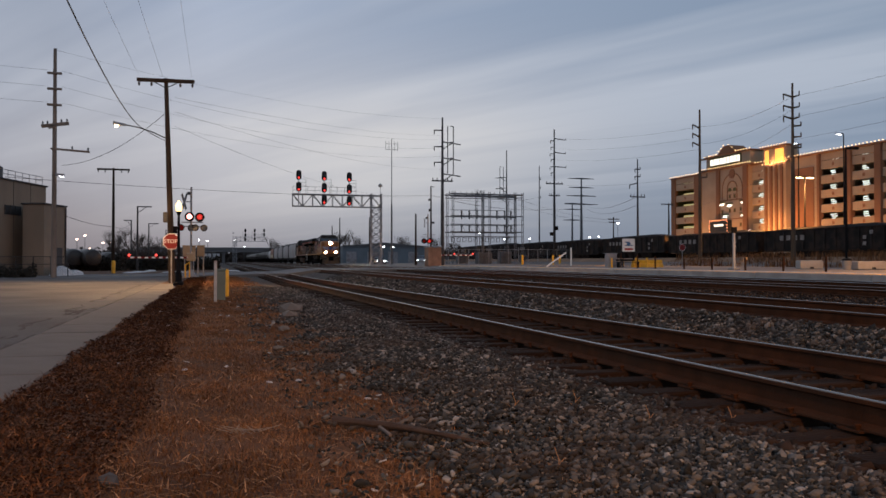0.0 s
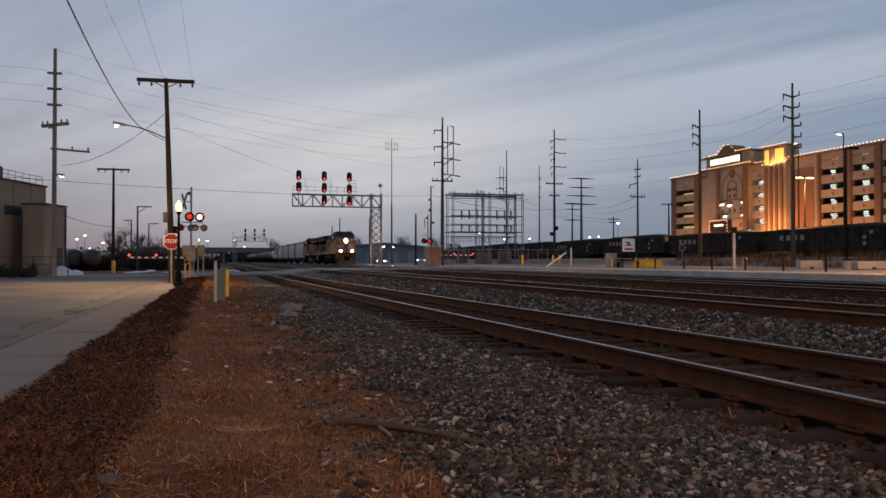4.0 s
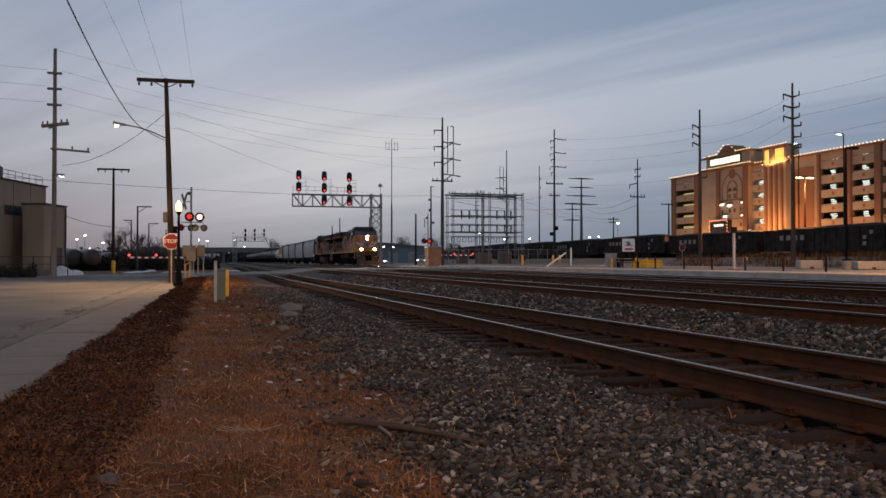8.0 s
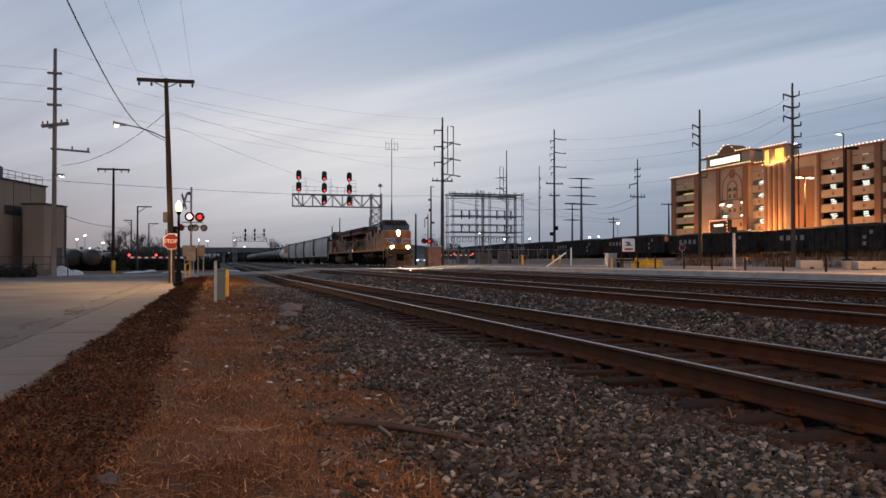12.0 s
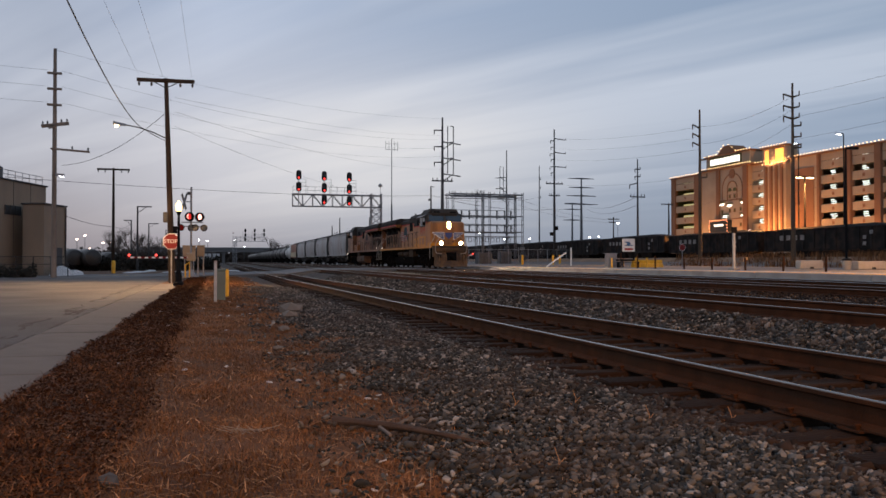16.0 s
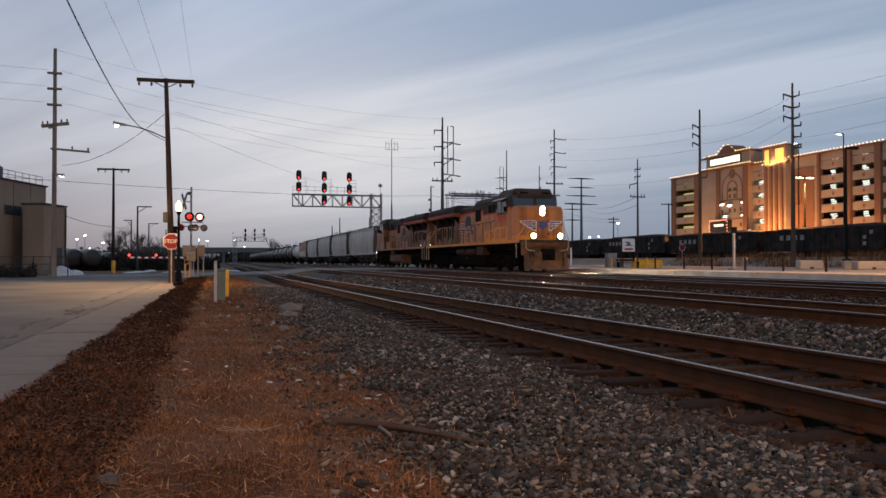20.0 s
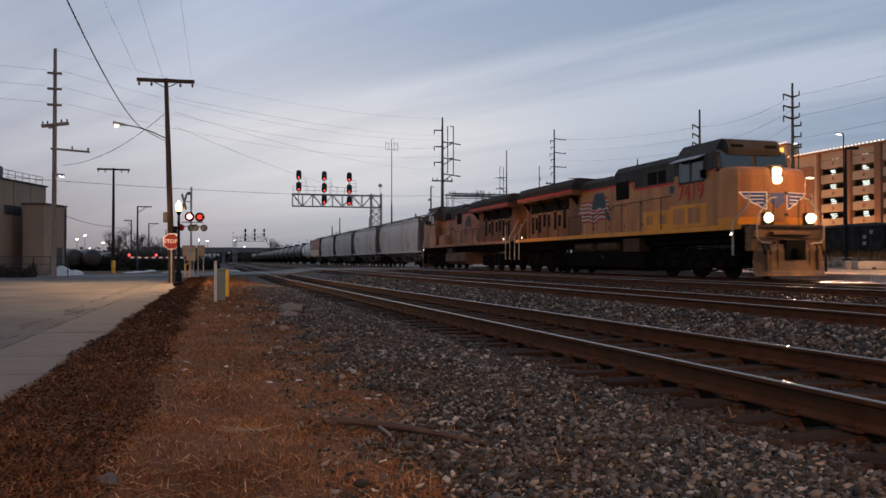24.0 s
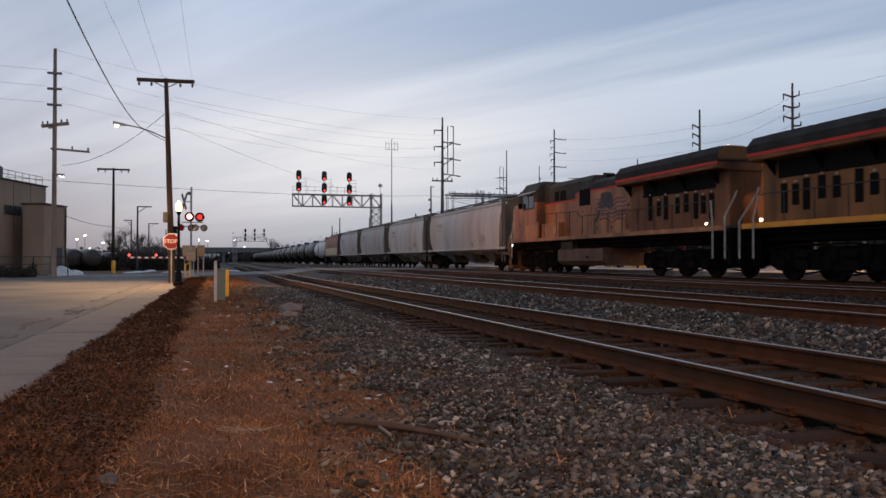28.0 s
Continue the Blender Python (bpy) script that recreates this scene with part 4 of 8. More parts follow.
    if number:
        part("fuel_tank", Shape().prism([(-1.4, 0.95), (-1.28, 0.36), (-0.9, 0.2), (0.9, 0.2), (1.28, 0.36), (1.4, 0.95), (1.2, 1.02), (-1.2, 1.02)], -3.9, 3.7, "yzx"), "underframe", t, "dark fuel tank")
    else:
        part("fuel_tank", Shape().prism([(-1.36, 1.18), (-1.38, 0.62), (-1.1, 0.4), (1.1, 0.4), (1.38, 0.62), (1.36, 1.18), (1.2, 1.24), (-1.2, 1.24)], -1.3, 3.7, "yzx"), "tank_tan", t, "dusty tan fuel tank")
    for x in (-7.1, 6.9):
        loco_truck(t, x, wheels)
    return t


def flag(parent, x0, x1, z0, z1, side, red="decal_red", white="decal_white", blue="decal_blue"):
    """A waving striped flag painted on the hood, its dark canton towards the pole at one end."""
    cols = 18
    n = 11
    dx, dz = (x1 - x0) / cols, (z1 - z0) / n
    y0, y1 = sorted((side * 1.0, side * 1.006))
    y2, y3 = sorted((side * 1.0, side * 1.010))

    def fold(u):
        return 0.07 * math.sin(u * 9.5) + 0.045 * math.sin(u * 19 + 1) + 0.10 * u

    for k in range(n):
        s = Shape()
        for c in range(cols):
            u, v = c / cols, (c + 1) / cols
            lo, hi = z0 + k * dz, z0 + (k + 1) * dz
            # the fly end is ragged: lower stripes are shorter
            if u < 0.02 * abs(k - 5) or (k < 2 and u > 0.86):
                continue
            s.prism([(x0 + u * (x1 - x0), lo + fold(u)), (x0 + v * (x1 - x0), lo + fold(v)), (x0 + v * (x1 - x0), hi + fold(v)), (x0 + u * (x1 - x0), hi + fold(u))], y0, y1)
        part("flag_stripe", s, red if k % 2 == 0 else white, parent, "red painted stripe" if k % 2 == 0 else "white painted stripe")
    w, h = x1 - x0, z1 - z0
    canton = [(x0 + 0.46 * w, z0 + 0.66 * h), (x0 + 0.50 * w, z0 + 1.02 * h), (x0 + 0.55 * w, z0 + 1.28 * h), (x0 + 0.62 * w, z0 + 1.36 * h), (x0 + 0.82 * w, z0 + 1.36 * h), (x0 + 0.86 * w, z0 + 1.22 * h),
              (x0 + 0.92 * w, z0 + 0.70 * h), (x0 + 0.80 * w, z0 + 0.62 * h), (x0 + 0.70 * w, z0 + 0.70 * h), (x0 + 0.58 * w, z0 + 0.62 * h)]
    part("flag_canton", Shape().prism(canton, y2, y3), blue, parent, "dark blue painted canton")
    fly = [(x0 + 0.87 * w, z0 + 0.62 * h), (x0 + 0.93 * w, z0 + 0.60 * h), (x0 + 1.06 * w, z0 + 0.06 * h), (x0 + 1.0 * w, z0 + 0.02 * h), (x0 + 0.90 * w, z0 + 0.26 * h)]
    part("flag_tail", Shape().prism(fly, y2, y3), blue, parent, "dark blue flag tail")


def letters(parent, body, m, size, material, label, name="lettering"):
    cu = bpy.data.curves.new(name, "FONT")
    cu.body, cu.size, cu.extrude, cu.align_x, cu.align_y = body, size, 0.004, "CENTER", "CENTER"
    cu.materials.append(MATS[material])
    ob = new(name, cu)
    ob.parent = parent
    ob.matrix_basis = m
    return tagged(ob, label)


def hopper_truck(parent, x, wheels=None, r=0.44):
    s = Shape()
    for side in (-1, 1):
        y0, y1 = sorted((side * 0.94, side * 1.08))
        s.prism([(-1.2, 0.48), (-1.15, 0.66), (-0.5, 0.8), (0.5, 0.8), (1.15, 0.66), (1.2, 0.48), (0.75, 0.4), (0.45, 0.24), (-0.45, 0.24), (-0.75, 0.4)], y0, y1)
        for q in (-0.18, 0, 0.18):
            s.tube((q, side * 1.1, 0.32), (q, side * 1.1, 0.6), 0.07)
        for q in (-0.88, 0.88):
            s.tube((q, side * 0.95, r), (q, side * 1.16, r), 0.13, n=10)
    s.box(-0.2, 0.2, -1.1, 1.1, 0.5, 0.85)
    o = part("truck", s, "underframe", parent, "dark two-axle freight truck")
    o.location = (x, 0, 0)
    for q in (-0.88, 0.88):
        w = wheelset(parent, x + q, r)
        if wheels is not None:
            wheels.append((w, r))


def hopper(label, half, colour, low=None, wheels=None, rail=True):
    """A covered hopper with curved sides, slanted ends, outlet bays, ladders."""
    t = thing("hopper_car", pose(0, 0, 0), label, "hopper car", "hopper cars of the freight train")
    prof = [(-0.72, 1.05), (-1.38, 1.42), (-1.5, 2.2), (-1.53, 2.9), (-1.48, 3.6), (-1.34, 4.1), (-1.05, 4.4), (-0.5, 4.55), (0.5, 4.55), (1.05, 4.4), (1.34, 4.1), (1.48, 3.6), (1.53, 2.9), (1.5, 2.2), (1.38, 1.42), (0.72, 1.05)]
    e = half - 0.75
    rings = []
    for k in range(9):
        x = -e + 2 * e * k / 8
        rings.append([(x * (0.86 + 0.14 * min(1, max(0, abs(z - 1.0) / 3.0)) if k in (0, 8) else 1), y, z) for y, z in prof])
    # the ends slope in towards the bottom and bow out at mid height
    for k, d in ((0, -1), (8, 1)):
        rings[k] = [(d * (e - (1.5 if z < 1.3 else 0.95 if z < 1.8 else 0.62 if z < 2.6 else 0.5 if z < 3.2 else 0.42 if z < 3.8 else 0.2 if z < 4.2 else 0.0)), y, z) for y, z in prof]
    rings = [rings[0]] + [[(-e + 1.6, y, z) for y, z in prof]] + rings[2:7] + [[(e - 1.6, y, z) for y, z in prof]] + [rings[8]]
    body = part("body", Shape().loft(rings), colour, t, "", True)
    if low:
        for side in (-1, 1):
            part("lower_panel", Shape().prism([(-e + 0.9, 1.55), (e - 0.9, 1.55), (e - 0.65, 2.55), (-e + 0.65, 2.55)], *sorted((side * 1.5, side * 1.535))), low, t, "tan lower half of the side")
    for side in (-1, 1):
        part("side_sill", Shape().box(-half + 0.5, half - 0.5, *sorted((side * 1.36, side * 1.52)), 1.36, 1.5, c=0.01), colour, t)
        part("top_chord", Shape().box(-e - 0.1, e + 0.1, *sorted((side * 1.22, side * 1.38)), 4.12, 4.26, c=0.02), colour, t)
    for side in (-1, 1):
        for x, w, z, h, m in ((-e * 0.62, 1.5, 3.35, 0.26, "dirt_mark"), (-e * 0.62, 1.1, 3.0, 0.2, "dirt_mark"), (e * 0.55, 0.9, 2.1, 0.5, "dirt_mark"), (e * 0.3, 0.5, 1.75, 0.25, "dirt_mark")):
            part("lettering_bar", Shape().box(x - w / 2, x + w / 2, *sorted((side * 1.515, side * 1.545)), z - h / 2, z + h / 2), m, t, "worn dark lettering bar")
    part("roof", Shape().prism([(-1.1, 4.42), (-0.5, 4.58), (0.5, 4.58), (1.1, 4.42), (1.05, 4.36), (-1.05, 4.36)], -e - 0.12, e + 0.12, "yzx"), "hopper_roof", t, "dark roof with hatches")
    part("running_board", Shape().box(-e - 0.3, e + 0.3, -0.7, -0.35, 4.66, 4.69).box(-e - 0.3, e + 0.3, 0.35, 0.7, 4.66, 4.69), "hopper_roof", t, "roof walk")
    for k in range(5):
        x = -e + (k + 0.5) * 2 * e / 5
        part("hatch", Shape().box(x - 0.9, x + 0.9, -0.28, 0.28, 4.56, 4.68, c=0.03), "hopper_roof", t)
    for k in (-1, 0, 1):
        x = k * e * 0.52
        part("outlet_bay", Shape().loft([[(x - 1.5, -1.2, 1.4), (x + 1.5, -1.2, 1.4), (x + 1.5, 1.2, 1.4), (x - 1.5, 1.2, 1.4)], [(x - 0.35, -0.5, 0.5), (x + 0.35, -0.5, 0.5), (x + 0.35, 0.5, 0.5), (x - 0.35, 0.5, 0.5)]]), "hopper_roof", t, "sloped discharge bay")
    part("centre_sill", Shape().box(-half + 0.1, half - 0.1, -0.22, 0.22, 0.82, 1.15), "underframe", t)
    for d in (-1, 1):
        part("end_platform", Shape().box(*sorted((d * (half - 1.9), d * (half - 0.35))), -1.45, 1.45, 1.2, 1.34, c=0.01), "underframe", t)
        for side in (-1, 1):
            s = Shape()
            for q in (0.55, 1.05):
                s.box(d * (half - q) - 0.03, d * (half - q) + 0.03, *sorted((side * 1.40, side * 1.46)), 0.6, 4.45)
            for k in range(9):
                s.tube((d * (half - 0.55), side * 1.43, 0.75 + 0.42 * k), (d * (half - 1.05), side * 1.43, 0.75 + 0.42 * k), 0.014, n=4)
            part("ladder", s, "hopper_roof", t)
        part("end_post", Shape().box(*sorted((d * (half - 0.75), d * (half - 0.95))), -1.2, 1.2, 1.3, 4.4).box(*sorted((d * (half - 0.75), d * (half - 1.0))), -1.4, -1.2, 1.3, 4.4), "hopper_roof", t)
        part("coupler", Shape().box(*sorted((d * (half - 0.5), d * (half - 0.05))), -0.1, 0.1, 0.76, 0.98, c=0.02), "underframe", t)
        hopper_truck(t, d * (half - 2.2), wheels)
    return t


def tank_car(label, half, colour, band=None):
    t = thing("tank_car", pose(0, 0, 0), label, "tank car", "tank cars of the freight train")
    R, e = 1.5, half - 0.9
    prof = [(0.3, -e), (0.9, -e + 0.12), (1.3, -e + 0.35), (R, -e + 0.75), (R, e - 0.75), (1.3, e - 0.35), (0.9, e - 0.12), (0.3, e)]
    part("tank", Shape().spin(prof, 24, (0, 0, 2.55), "x"), colour, t, "", True)
    part("dome", Shape().spin([(0.6, 3.95), (0.6, 4.35), (0.5, 4.45)], 14), colour, t)
    part("dome_platform", Shape().box(-1.3, 1.3, -1.2, 1.2, 3.95, 4.0).line([(-1.3, -1.2, 4.8), (1.3, -1.2, 4.8)], 0.02).line([(-1.3, 1.2, 4.8), (1.3, 1.2, 4.8)], 0.02)
         .line([(-1.3, -1.2, 4), (-1.3, -1.2, 4.8)], 0.02).line([(1.3, -1.2, 4), (1.3, -1.2, 4.8)], 0.02), "underframe", t)
    part("ladder", Shape().line([(-0.25, -1.56, 1.0), (-0.25, -1.56, 4.0)], 0.025).line([(0.25, -1.56, 1.0), (0.25, -1.56, 4.0)], 0.025), "underframe", t)
    part("sill", Shape().box(-half + 0.1, half - 0.1, -0.3, 0.3, 0.85, 1.2), "underframe", t)
    for d in (-1, 1):
        part("saddle", Shape().box(*sorted((d * (half - 3.2), d * (half - 2.2))), -1.2, 1.2, 1.0, 1.6), "underframe", t)
        part("end_rail", Shape().line([(d * (half - 0.4), -1.4, 1.2), (d * (half - 0.4), -1.4, 2.2), (d * (half - 0.4), 1.4, 2.2), (d * (half - 0.4), 1.4, 1.2)], 0.025).box(*sorted((d * (half - 0.9), d * (half - 0.3))), -1.4, 1.4, 1.15, 1.2), "underframe", t)
        part("coupler", Shape().box(*sorted((d * (half - 0.5), d * (half - 0.05))), -0.1, 0.1, 0.76, 0.98), "underframe", t)
        hopper_truck(t, d * (half - 1.9))
    return t


WHEELS, TRAIN = [], []          # (wheelset, radius); (vehicle, metres behind the lead unit's lights, turned)


def build_train():
    w1, w2 = [], []
    lead = locomotive("locomotive", "dusty yellow diesel locomotive with lit headlights, grey roof", True, w1)
    for side in (-1, 1):
        flag(lead, -3.15, 0.05, 2.42, 3.45, side)
        letters(lead, "7419", pose(7.4, side * 1.50, 3.16, 90, 0, 0 if side < 0 else 180), 0.86, "loco_red", "red painted road number", "road_number")
        part("builder_plate", Shape().box(5.2, 6.0, *sorted((side * 1.0, side * 1.01)), 3.3, 3.6), "decal_blue", lead, "small blue square decal")
    TRAIN.append((lead, 11.0, False))
    second = locomotive("locomotive", "dusty yellow diesel locomotive running backwards, unlit", False, w2, "loco_faded")
    for side in (-1, 1):
        flag(second, -3.15, 0.05, 2.42, 3.45, side, "pale_red", "pale_white", "pale_blue")
    TRAIN.append((second, 33.2, True))
    WHEELS.extend((w, 0.53) for w in w1 + w2)
    TRAIN.append((hopper("pale grey covered hopper car with rust streaks", 9.6, "hopper_grey", None, WHEELS), 53.7, False))
    first = hopper("grey covered hopper car with curved sides", 8.15, "hopper_grey", None, WHEELS)
    TRAIN.append((first, 71.5, False))
    TRAIN.append((copy_thing(first, pose(0, 0, 0)), 87.9, False))
    TRAIN.append((copy_thing(first, pose(0, 0, 0)), 104.3, False))
    TRAIN.append((hopper("rusty brown covered hopper car with a tan lower side", 7.6, "hopper_brown", "hopper_tan"), 120.2, False))
    TRAIN.append((tank_car("white tank car at the head of the tank cars", 7.8, "tank_white"), 135.7, False))
    black = tank_car("grimy black tank car", 7.8, "tank_black")
    TRAIN.append((black, 151.3, False))
    for k in range(14):
        TRAIN.append((copy_thing(black, pose(0, 0, 0)), 166.9 + 15.6 * k, False))


build_train()


def lights_at(s):
    """Distance along the line of the lead unit's front lights at s seconds; it gathers speed slowly."""
    return 0.9526 * (139.446 - 4.19843 * s - 0.0212955 * s ** 2 - 0.000400653 * s ** 3 + 0.00000844867 * s ** 4)


def motions():
    steps = [0.5 * k for k in range(57)]
    for ob, back, turned in TRAIN:
        walk(ob, [(s, pose(TRAIN_X, lights_at(s) + back, 0, 0, 0, 90 if turned else -90)) for s in steps])
    flips = {ob.name for ob, _, turned in TRAIN if turned}
    fine = [0.1 * k for k in range(281)]
    for w, r in WHEELS:
        x, z = w.location.x, w.location.z
        sign = -1 if w.parent.name in flips else 1
        walk(w, [(s, pose(x, 0, z, 0, sign * math.degrees((lights_at(0) - lights_at(s)) / r), 0)) for s in fine])
    # the crossing lamps turn their bright face out by turns, every 0.745 s
    for lens, first in zip(FLASHERS, (0, 180)):
        place = lens.location.copy()
        rows, turn, swap = [(0.0, pose(*place, 0, 0, first))], first, 0.405
        while swap < SECONDS:
            rows += [(swap - 0.075 + 0.05 * k, pose(*place, 0, 0, turn + 60 * k)) for k in range(4)]
            turn, swap = turn + 180, swap + 0.7445
        walk(lens, [r for r in rows if r[0] < SECONDS] + [(SECONDS, rows[-1][1])])


# ---- poles, masts and wires ----
def utility_pole(x, y, base, top, label, arms=(), r=0.15, lean=(0, 0), material="wood_pole", group="utility poles"):
    """A tapered wooden pole. arms: height, reach to the left, reach to the right, turn, slope, thickness."""
    t = thing("utility_pole", pose(x, y, base), label, "utility pole", group)
    h = top - base
    lx, ly = lean
    rings = []
    for k in range(7):
        f, q = k / 6, r * (1 - 0.42 * k / 6) * (1 + 0.03 * math.sin(k * 2.1))
        rings.append([(lx * f + q * math.cos(math.tau * j / 10), ly * f + q * math.sin(math.tau * j / 10), h * f - (0.3 if k == 0 else 0)) for j in range(10)])
    part("pole", Shape().loft(rings), material, t, "", True)
    for z, left, right, turn, slope, thick in arms:
        f = (z - base) / h
        m = Matrix.Translation((lx * f, ly * f - 0.12, z - base)) @ pose(0, 0, 0, 0, slope, turn)
        a = Shape().box(-left, right, -thick / 2, thick / 2, -thick / 2, thick / 2, c=thick * 0.12, m=m)
        arm = part("crossarm", a, material, t)
        for q in (-left + 0.1, -left * 0.5, right * 0.5, right - 0.1):
            if abs(q) > 0.35:
                way = -1 if len(arms) == 1 else 1
                p = m @ Vector((q, 0, way * thick / 2))
                part("insulator", Shape().spin([(0.035, 0), (0.035, way * 0.06), (0.065, way * 0.07), (0.05, way * 0.14), (0.03, way * 0.2)], 6, p), "insulator", arm)
    return t


def mast(x, y, base, top, label, r=0.22, rungs=(), arms=(), material="dark_steel"):
    """A tall line mast. rungs: height, reach left, reach right, rise. arms: height, half length, thickness."""
    t = thing("power_mast", pose(x, y, base), label, "power line mast", "power line masts")
    h = top - base
    part("pole", Shape().spin([(r, -0.3), (r * 0.8, h * 0.45), (r * 0.76, h * 0.45 + 0.05), (r * 0.42, h)], 10), material, t, "", True)
    for z, left, right, rise in rungs:
        s = Shape()
        if left:
            s.tube((0, 0, z - base), (-left, 0, z - base + rise), 0.09, 0.06, 6).tube((-left, 0, z - base + rise), (-left, 0, z - base + rise - 0.5), 0.07, 0.05, 6)
        if right:
            s.tube((0, 0, z - base), (right, 0, z - base + rise), 0.09, 0.06, 6).tube((right, 0, z - base + rise), (right, 0, z - base + rise + 0.35), 0.06, 0.05, 6)
        part("bracket", s, material, t)
    for z, half, thick in arms:
        arm = part("crossarm", Shape().box(-half, half, -thick / 2, thick / 2, z - base - thick / 2, z - base + thick / 2, c=0.02), material, t)
        for q in (-0.9, -0.5, 0.5, 0.9):
            part("insulator", Shape().tube((q * half, 0, z - base + thick / 2), (q * half, 0, z - base + thick / 2 + 0.3), 0.06, 0.04, 6), "insulator", arm)
    return t


def box_bracket(t, base, z, side, m=0.5, material="dark_steel"):
    """A switch bracket: a square frame of bars that stands off the mast."""
    s = Shape()
    a, b = side * 0.35, side * (0.35 + 2 * m)
    z0, z1 = z - base, z - base + 1.9
    s.line([(0, 0, z0), (b + side * 0.9, 0, z0 - 0.25)], 0.07).line([(0, 0, z0 - 0.9), (b, 0, z0)], 0.06)
    for q in (a + side * 0.3, b):
        s.line([(q, 0, z0 + 0.05), (q, 0, z1)], 0.06)
    s.line([(b, 0, z1), (a + side * 0.6, 0, z1)], 0.05)
    part("switch_bracket", s, material, t)


def pole_line():
    utility_pole(-9.65, 54.73, -0.42, 13.9, "tall grey wooden power pole with short offset arms", [(12.33, 0.42, 0.42, 0, 0, 0.14), (11.35, 0.42, 0.42, 0, 0, 0.14), (10.35, 0.42, 0.42, 0, 0, 0.14), (9.1, 0.75, 0.85, 0, -9, 0.2), (9.0, 0.35, 0.0, 0, -9, 0.2), (7.6, 0.2, 2.05, 0, 3.5, 0.12)], r=0.17, material="grey_wood")
    tall = bpy.data.objects["utility_pole"]
    part("wall_lamp", Shape().box(0.1, 0.6, -0.25, -0.05, 6.32, 6.48, c=0.02), "galvanised", tall)
    part("lamp_glass", Shape().box(0.3, 0.55, -0.2, -0.1, 6.28, 6.315), "white_far_glow", tall, "glowing white lamp")
    big = utility_pole(-1.98, 41.11, -0.43, 9.52, "dark wooden utility pole with a crossarm and a lit street lamp", [(9.38, 1.33, 1.33, 0, -0.8, 0.17)], r=0.165, lean=(-0.34, 0.1))
    part("brace", Shape().line([(-0.98, -0.02, 9.78), (-0.34, -0.02, 9.45), (0.3, -0.02, 9.78)], 0.025), "dark_steel", big)
    part("lamp_arm", Shape().line([(-0.27, 0.0, 6.98), (-0.9, -0.25, 7.24), (-1.55, -0.7, 7.38), (-2.15, -1.1, 7.42)], 0.03), "dark_steel", big, "curved lamp bracket")
    head = part("lamp_head", Shape().loft([[(-2.05, -1.15, 7.36), (-2.05, -0.97, 7.36), (-2.05, -1.0, 7.46), (-2.05, -1.12, 7.46)], [(-2.55, -1.55, 7.34), (-2.55, -1.25, 7.34), (-2.55, -1.3, 7.5), (-2.55, -1.5, 7.5)]]), "galvanised", big)
    part("lamp_glass", Shape().spin([(0.03, 7.22), (0.08, 7.26), (0.095, 7.33)], 12, (-2.42, -1.36, 0)), "sodium_glow", head, "glowing lamp glass")
    part("pole_box", Shape().box(-0.42, -0.2, -0.35, -0.15, 2.9, 3.4, c=0.02), "dark_steel", big)
    lamp("SPOT", "street_lamp_light", look((-4.40, 39.75, 6.60), (-6.2, 37.5, 0)), 4300, STREET, 0.15, 140)
    # fill spot added at the same lamp, aimed to warm the passing train's side
    lamp("SPOT", "street_lamp_throw", look((-4.40, 39.7, 6.60), (18.5, 78.0, 2.5)), 8000, STREET, 0.15, 36)
    utility_pole(-8.53, 75.2, -0.45, 8.75, "dark wooden utility pole with one crossarm", [(8.6, 1.33, 1.33, 0, 0, 0.15)], r=0.15)
    # unseen, added behind the camera: the wires' pole, with the same kind of lamp
    back = utility_pole(-2.32, -14.0, -0.43, 9.7, "unseen wooden utility pole with crossarm and street lamp, added behind the camera", [(9.45, 1.33, 1.33, 0, 0, 0.17)], r=0.165)
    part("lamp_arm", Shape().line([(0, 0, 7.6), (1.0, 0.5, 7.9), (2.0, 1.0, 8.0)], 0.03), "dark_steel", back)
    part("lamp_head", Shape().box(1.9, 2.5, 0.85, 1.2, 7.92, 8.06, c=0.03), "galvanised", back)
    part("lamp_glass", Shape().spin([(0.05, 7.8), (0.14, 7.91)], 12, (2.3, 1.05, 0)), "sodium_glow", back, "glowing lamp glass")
    # fills the foreground with warm light from the unseen lamp
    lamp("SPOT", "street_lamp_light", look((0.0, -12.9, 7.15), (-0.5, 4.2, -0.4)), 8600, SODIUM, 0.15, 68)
    for x, y, top, arm in ((-6.96, 80, 5.75, 1.25), (-8.72, 117, 5.8, 1.3), (-7.1, 128, 5.3, 1.2), (-9.2, 98, 5.3, -0.8)):
        t = thing("lamp_post", pose(x, y, -0.45), "thin dark lamp post with a side arm", "lamp post", "lamp posts along the street")
        part("post", Shape().tube((0, 0, 0), (0, 0, top + 0.45), 0.11, 0.07), "dark_steel", t)
        part("arm", Shape().box(*sorted((0, arm)), -0.05, 0.05, top + 0.35, top + 0.45).line([(0, 0, top - 0.2), (arm * 0.6, 0, top + 0.36)], 0.03), "dark_steel", t)


